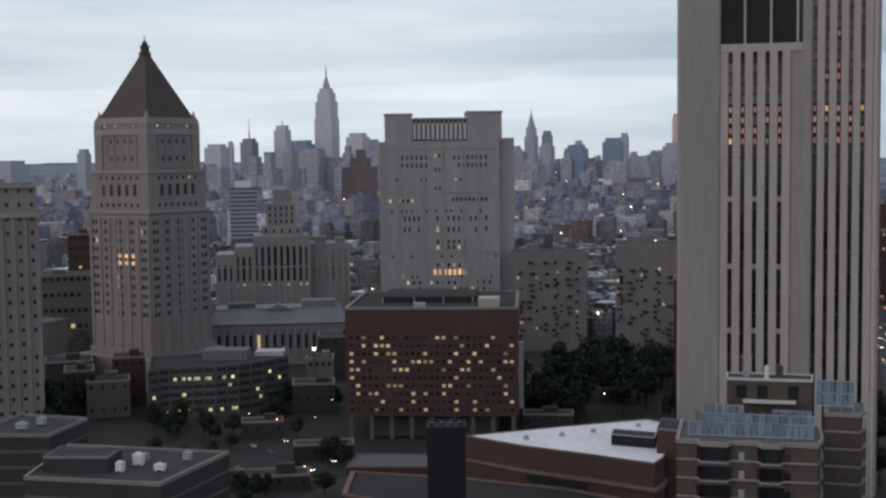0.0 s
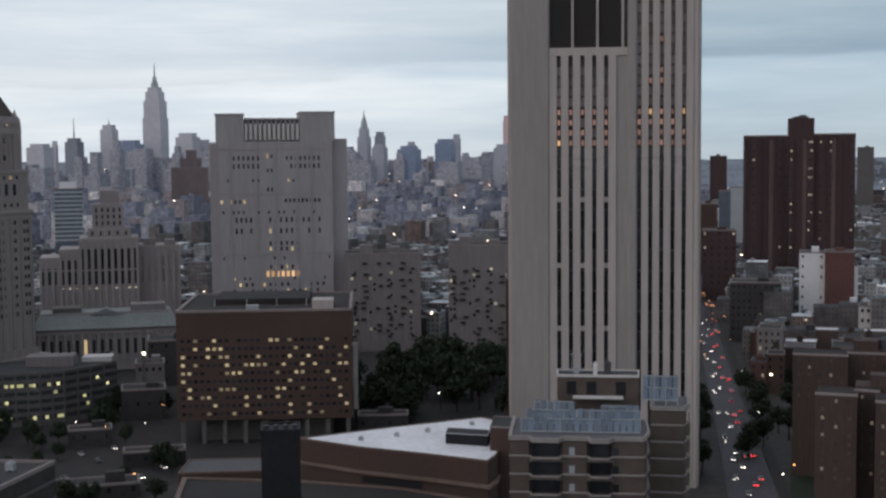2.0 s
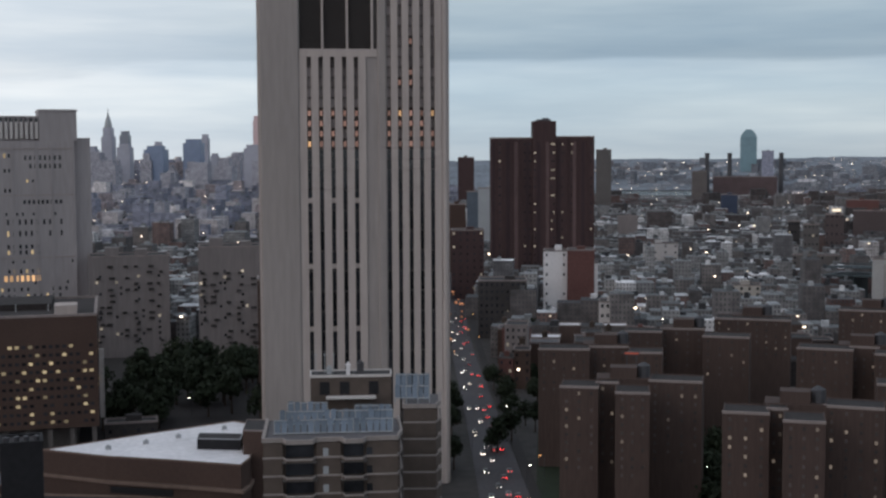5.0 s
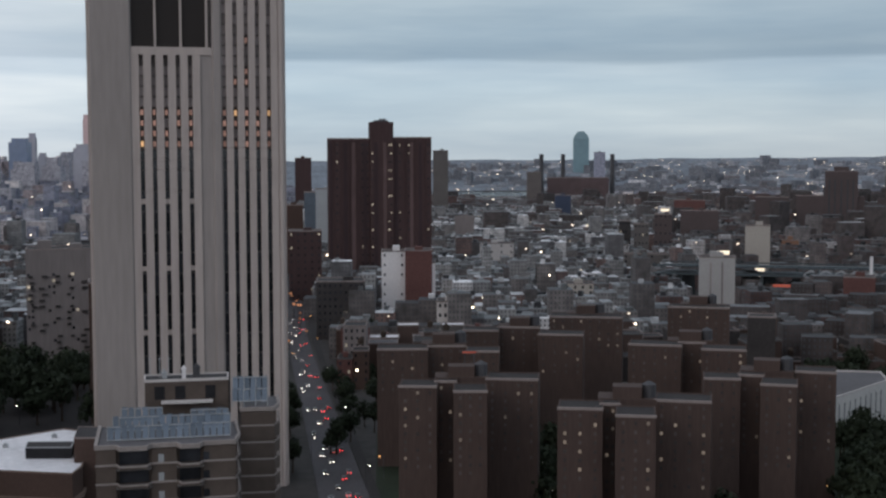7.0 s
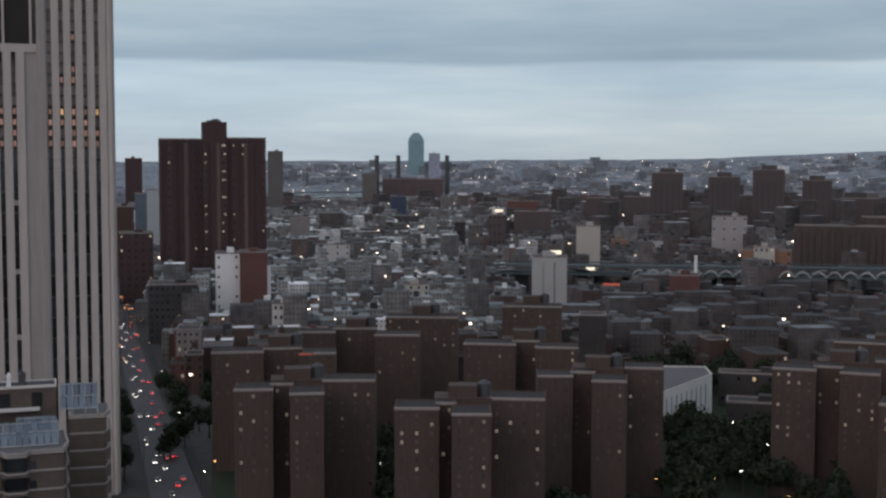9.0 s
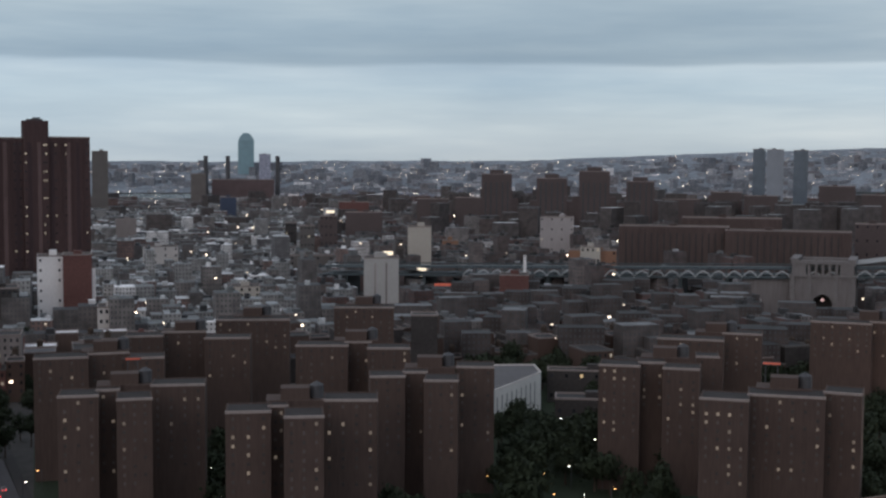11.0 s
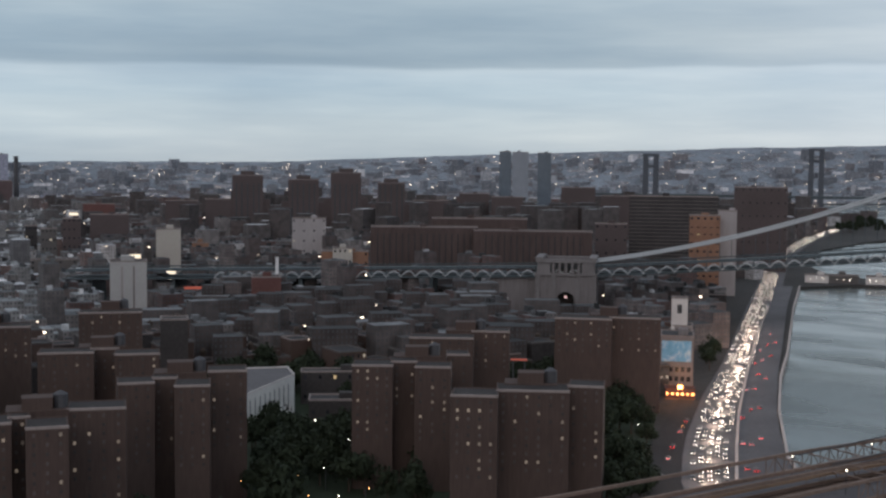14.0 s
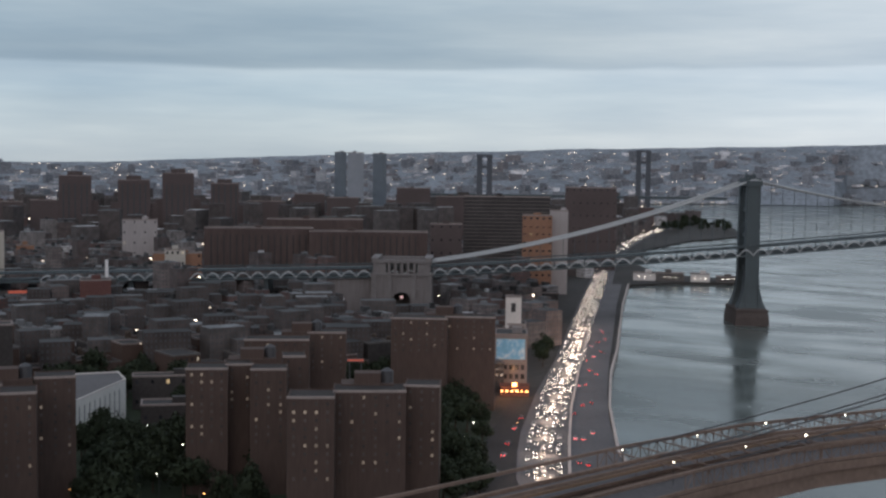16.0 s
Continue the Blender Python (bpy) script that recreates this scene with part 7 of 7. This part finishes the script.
for lane in (-4.2, -1.0, 2.2, 5.4, 8.6):
    s = 12 + RC.uniform(0, 6)
    while True:
        p = along(ex, s)
        if p is None:
            break
        x, y, a = p
        drift = lane + RC.uniform(-0.9, 0.9)
        x, y = x - math.sin(a) * drift, y + math.cos(a) * drift
        if s > QUEUE_CARS and RC.random() < (0.68 if s < 1000 else 0.3):
            joined_box(x, y, 1.1, a, 2.2, 0.88, 0.5, 0)
            for k2 in (-0.62, 0.62):
                joined_box(x - math.cos(a) * 2.25 - math.sin(a) * k2, y - math.sin(a) * 2.25 + math.cos(a) * k2, 1.3, a, 0.06, 0.17 * (1 + max(0, s - 1000) / 1200), 0.12 * (1 + max(0, s - 1000) / 900), 1)
        s += RC.uniform(5.4, 8.4) * (1 + s / 3200)
me = bpy.data.meshes.new("far_traffic")
me.from_pydata(verts, [], faces)
me.polygons.foreach_set("material_index", idx)
me.materials.append(M["car_dark"])
me.materials.append(M["queue_lamp"])
# unseen fill lamps added above the queue, for its headlights' light on the road
fill_lamp = bpy.data.lights.new("queue_fill_lamp", "POINT")
fill_lamp.energy, fill_lamp.color, fill_lamp.shadow_soft_size = 5500, (1.0, 0.76, 0.58), 3.0
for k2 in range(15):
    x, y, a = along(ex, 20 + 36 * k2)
    new("queue_fill_lamp", fill_lamp).matrix_world = pose(x - math.sin(a) * 2.2, y + math.cos(a) * 2.2, 4.5)
solid("far_traffic", me, None, "dense queue of cars with headlights on the expressway", "traffic", "stuff")

LAMP_POLE = to_mesh("pole", blocks((-0.09, 0.09, -0.09, 0.09, 0, 8.6), (-0.09, 1.4, -0.06, 0.06, 8.5, 8.64)), "steel_dark")
LAMP_HEAD = {m: to_mesh("lamp_head", turned(bmesh.new(), [(0.16, -0.12), (0.28, 0.02), (0.12, 0.2)], 8), m) for m in ("lamp_white", "lamp_orange")}


def street_lamp(x, y, z=0.0, kind="lamp_white", turn=0):
    t = thing("street_lamp", x, y, z, turn, "street lamp on a thin pole, lit " + ("white" if kind == "lamp_white" else "orange"), "street lamp", "street lamps")
    part("pole", LAMP_POLE, None, t)
    part("lamp_head", LAMP_HEAD[kind], None, t, "", pose(1.4, 0, 8.4))


for i in range(14):
    x, y, a = along(av, 30 + 55 * i)[:3] if along(av, 30 + 55 * i) else (None, None, None)
    if x is None:
        break
    street_lamp(x + 9 * (-1) ** i, y, 0.3, "lamp_orange" if i > 4 else "lamp_white")
for az, d in ((-16.6, 560), (-14.2, 520), (-8.8, 575), (-7.6, 560), (-5.9, 560), (-6.3, 470), (-3.2, 478), (4.6, 530), (5.9, 585), (7.2, 610), (9.0, 520), (2.9, 640), (44.5, 520), (45.6, 560), (46.5, 545), (44.9, 460), (46.2, 470), (45.4, 430), (59.5, 500), (60.0, 560), (58.9, 480), (55.3, 700), (56.1, 690), (43.0, 470), (48.0, 440),
              (42.6, 455), (43.6, 520), (44.3, 440), (45.1, 505), (46.8, 430), (47.3, 520), (47.6, 470), (59.2, 455), (60.4, 470), (59.8, 530), (59.3, 600), (60.2, 610), (60.6, 520), (62.1, 560), (30.4, 430), (29.9, 470), (36.9, 480), (32.0, 455), (22.4, 420), (22.9, 480), (-5.2, 600)):
    street_lamp(*at(az, d), 0.1, "lamp_white" if RC.random() < 0.7 else "lamp_orange", RC.uniform(0, 360))


def crown_mesh(seed, r, h):
    """A ragged crown of many small leaf clumps round a few boughs."""
    g = random.Random(seed)
    boughs = [Vector((g.uniform(-0.55, 0.55) * r, g.uniform(-0.55, 0.55) * r, h * g.uniform(0.45, 0.86))) for _ in range(9)] + [Vector((0, 0, h * 0.9))]
    verts, faces = [], []
    for c in boughs:
        s = r * g.uniform(0.38, 0.6)
        for _ in range(60):
            d = Vector((g.gauss(0, 1), g.gauss(0, 1), g.gauss(0, 0.75))).normalized()
            p = c + d * s * g.uniform(0.55, 1.12)
            a = Vector((g.gauss(0, 1), g.gauss(0, 1), g.gauss(0, 1))).normalized()
            b = a.cross(d).normalized()
            q = g.uniform(0.45, 0.95)
            n = len(verts)
            e = d.cross(b).normalized()
            verts += [p - b * q, p - e * q * 0.6 + d * 0.2, p + b * q, p + e * q * 0.7 - d * 0.15]
            faces += [(n, n + 1, n + 2), (n, n + 2, n + 3)]
    me = bpy.data.meshes.new("crown")
    me.from_pydata([tuple(v) for v in verts], [], faces)
    me.materials.append(M["leaf"])
    return me


CROWNS = [crown_mesh(s, 4.6 + 0.4 * s % 2, 12.5) for s in range(5)]
bm = turned(bmesh.new(), [(0.42, 0), (0.3, 3), (0.22, 7), (0.08, 11)], 7)
for ang in range(0, 360, 72):
    tube(bm, [(0, 0, 4.2), (math.cos(radians(ang)) * 1.4, math.sin(radians(ang)) * 1.4, 6.6), (math.cos(radians(ang)) * 2.8, math.sin(radians(ang)) * 2.8, 8.6)], 0.12, 5)
TRUNK = to_mesh("trunk", bm, "bark")


def tree(x, y, size):
    t = thing("tree", x, y, 0.1, RC.uniform(0, 360), "dark green leafy city tree", "tree", "city trees")
    t.scale = (size, size, size * RC.uniform(0.9, 1.15))
    part("trunk", TRUNK, None, t)
    part("crown", RC.choice(CROWNS), None, t)


for a0, a1, d0, d1, n, s0, s1 in ((3.2, 10.4, 575, 720, 44, 1.25, 1.7), (-18.5, -15.5, 590, 660, 16, 1.0, 1.5), (-13.0, -7.2, 560, 596, 10, 0.7, 1.0), (43.4, 50.5, 430, 560, 44, 0.9, 1.3), (29.2, 31.0, 400, 520, 10, 0.9, 1.2), (58.6, 60.6, 440, 640, 26, 0.9, 1.3), (54.6, 56.2, 640, 780, 16, 1.0, 1.5),
                                  (36.6, 43, 400, 425, 10, 0.8, 1.1), (18.1, 18.9, 470, 640, 10, 0.8, 1.2), (21.2, 22.7, 520, 900, 16, 0.8, 1.1), (45.2, 49, 600, 680, 10, 1.0, 1.4), (41.5, 46.5, 655, 730, 26, 1.0, 1.4), (-9, -5, 600, 660, 8, 0.7, 1.0), (42.9, 44.4, 500, 560, 10, 0.9, 1.3), (-10.5, -4.6, 440, 560, 14, 0.5, 0.8), (-15, -11.5, 430, 540, 6, 0.6, 0.9), (63.0, 63.5, 760, 1000, 10, 0.8, 1.1), (68.2, 71.2, 2380, 2780, 36, 1.0, 1.6), (20.5, 21.6, 505, 700, 6, 0.8, 1.1)):
    for _ in range(n):
        tree(*at(RC.uniform(a0, a1), RC.uniform(d0, d1)), RC.uniform(s0, s1))

# ---- small lit things ----
def lit_sign(az, d, z, w, h, mat, label):
    """A lit board on a dark frame with two posts down to the roof or ground."""
    t = thing("lit_sign", *at(az, d), 0, -az, label, "sign", "lit signs")
    part("board", blocks((-w / 2, w / 2, -0.2, 0.0, z - h / 2, z + h / 2)), mat, t)
    part("frame", blocks((-w / 2 - 0.3, w / 2 + 0.3, 0.0, 0.4, z - h / 2 - 0.3, z + h / 2 + 0.3)), "steel_dark", t)
    for s in (-1, 1):
        part("post", blocks((s * w * 0.35 - 0.2, s * w * 0.35 + 0.2, 0.0, 0.4, 0, z - h / 2)), "steel_dark", t)


lit_sign(30.32, 1300, 13, 22, 9, "lit_pale_sign", "bright cream lit billboard over the roofs")
lit_sign(39.43, 1150, 20, 8, 9, "lit_pale_sign", "bright white lit sign beside a house")
lit_sign(37.9, 1162, 35, 10, 4, "lit_pale_sign", "white lit roof sign")
lit_sign(35.36, 1900, 41, 12, 4, "lit_pale_sign", "small white lit roof sign")
lit_sign(40.8, 1000, 23, 28, 2.0, "lit_red_sign", "long orange-red lit shop front")
lit_sign(26.76, 470, 49.5, 5, 0.6, "lit_red_sign", "red lit rail on the estate roof")
lit_sign(54.82, 470, 49.5, 6, 0.6, "lit_red_sign", "red lit rail on the estate roof")
lit_sign(-5.84, 640, 27, 1.5, 1.3, "lit_flood", "bright floodlight on a roof mast")
for k in range(12):
    lit_sign(19.0 + R.uniform(-0.35, 0.55), R.uniform(800, 1060), R.uniform(4, 16), R.uniform(0.9, 2.6), R.uniform(0.7, 1.6), "lit_street", "small orange lit shop sign by the avenue")
lit_sign(32.3, 1800, 23, 26, 3, "lit_pale_sign", "row of lit warm shop windows")
for x, s in ((67.6, 24), (68.7, 30), (70.0, 20), (71.2, 26)):
    half = math.degrees(s / 2 / 1388)
    t = plain_block("pier_shed", x - half, x + half, 1384, R.uniform(5, 9), 14, "concrete_dark" if s % 4 else "pale_stone", "low shed on the river pier", "shed")
    for c in (-6, 0, 6):
        part("lamp", blocks((c - 0.3, c + 0.3, -0.4, 0, 3.6, 4.2)), "lamp_white", t, "white pier lamp")
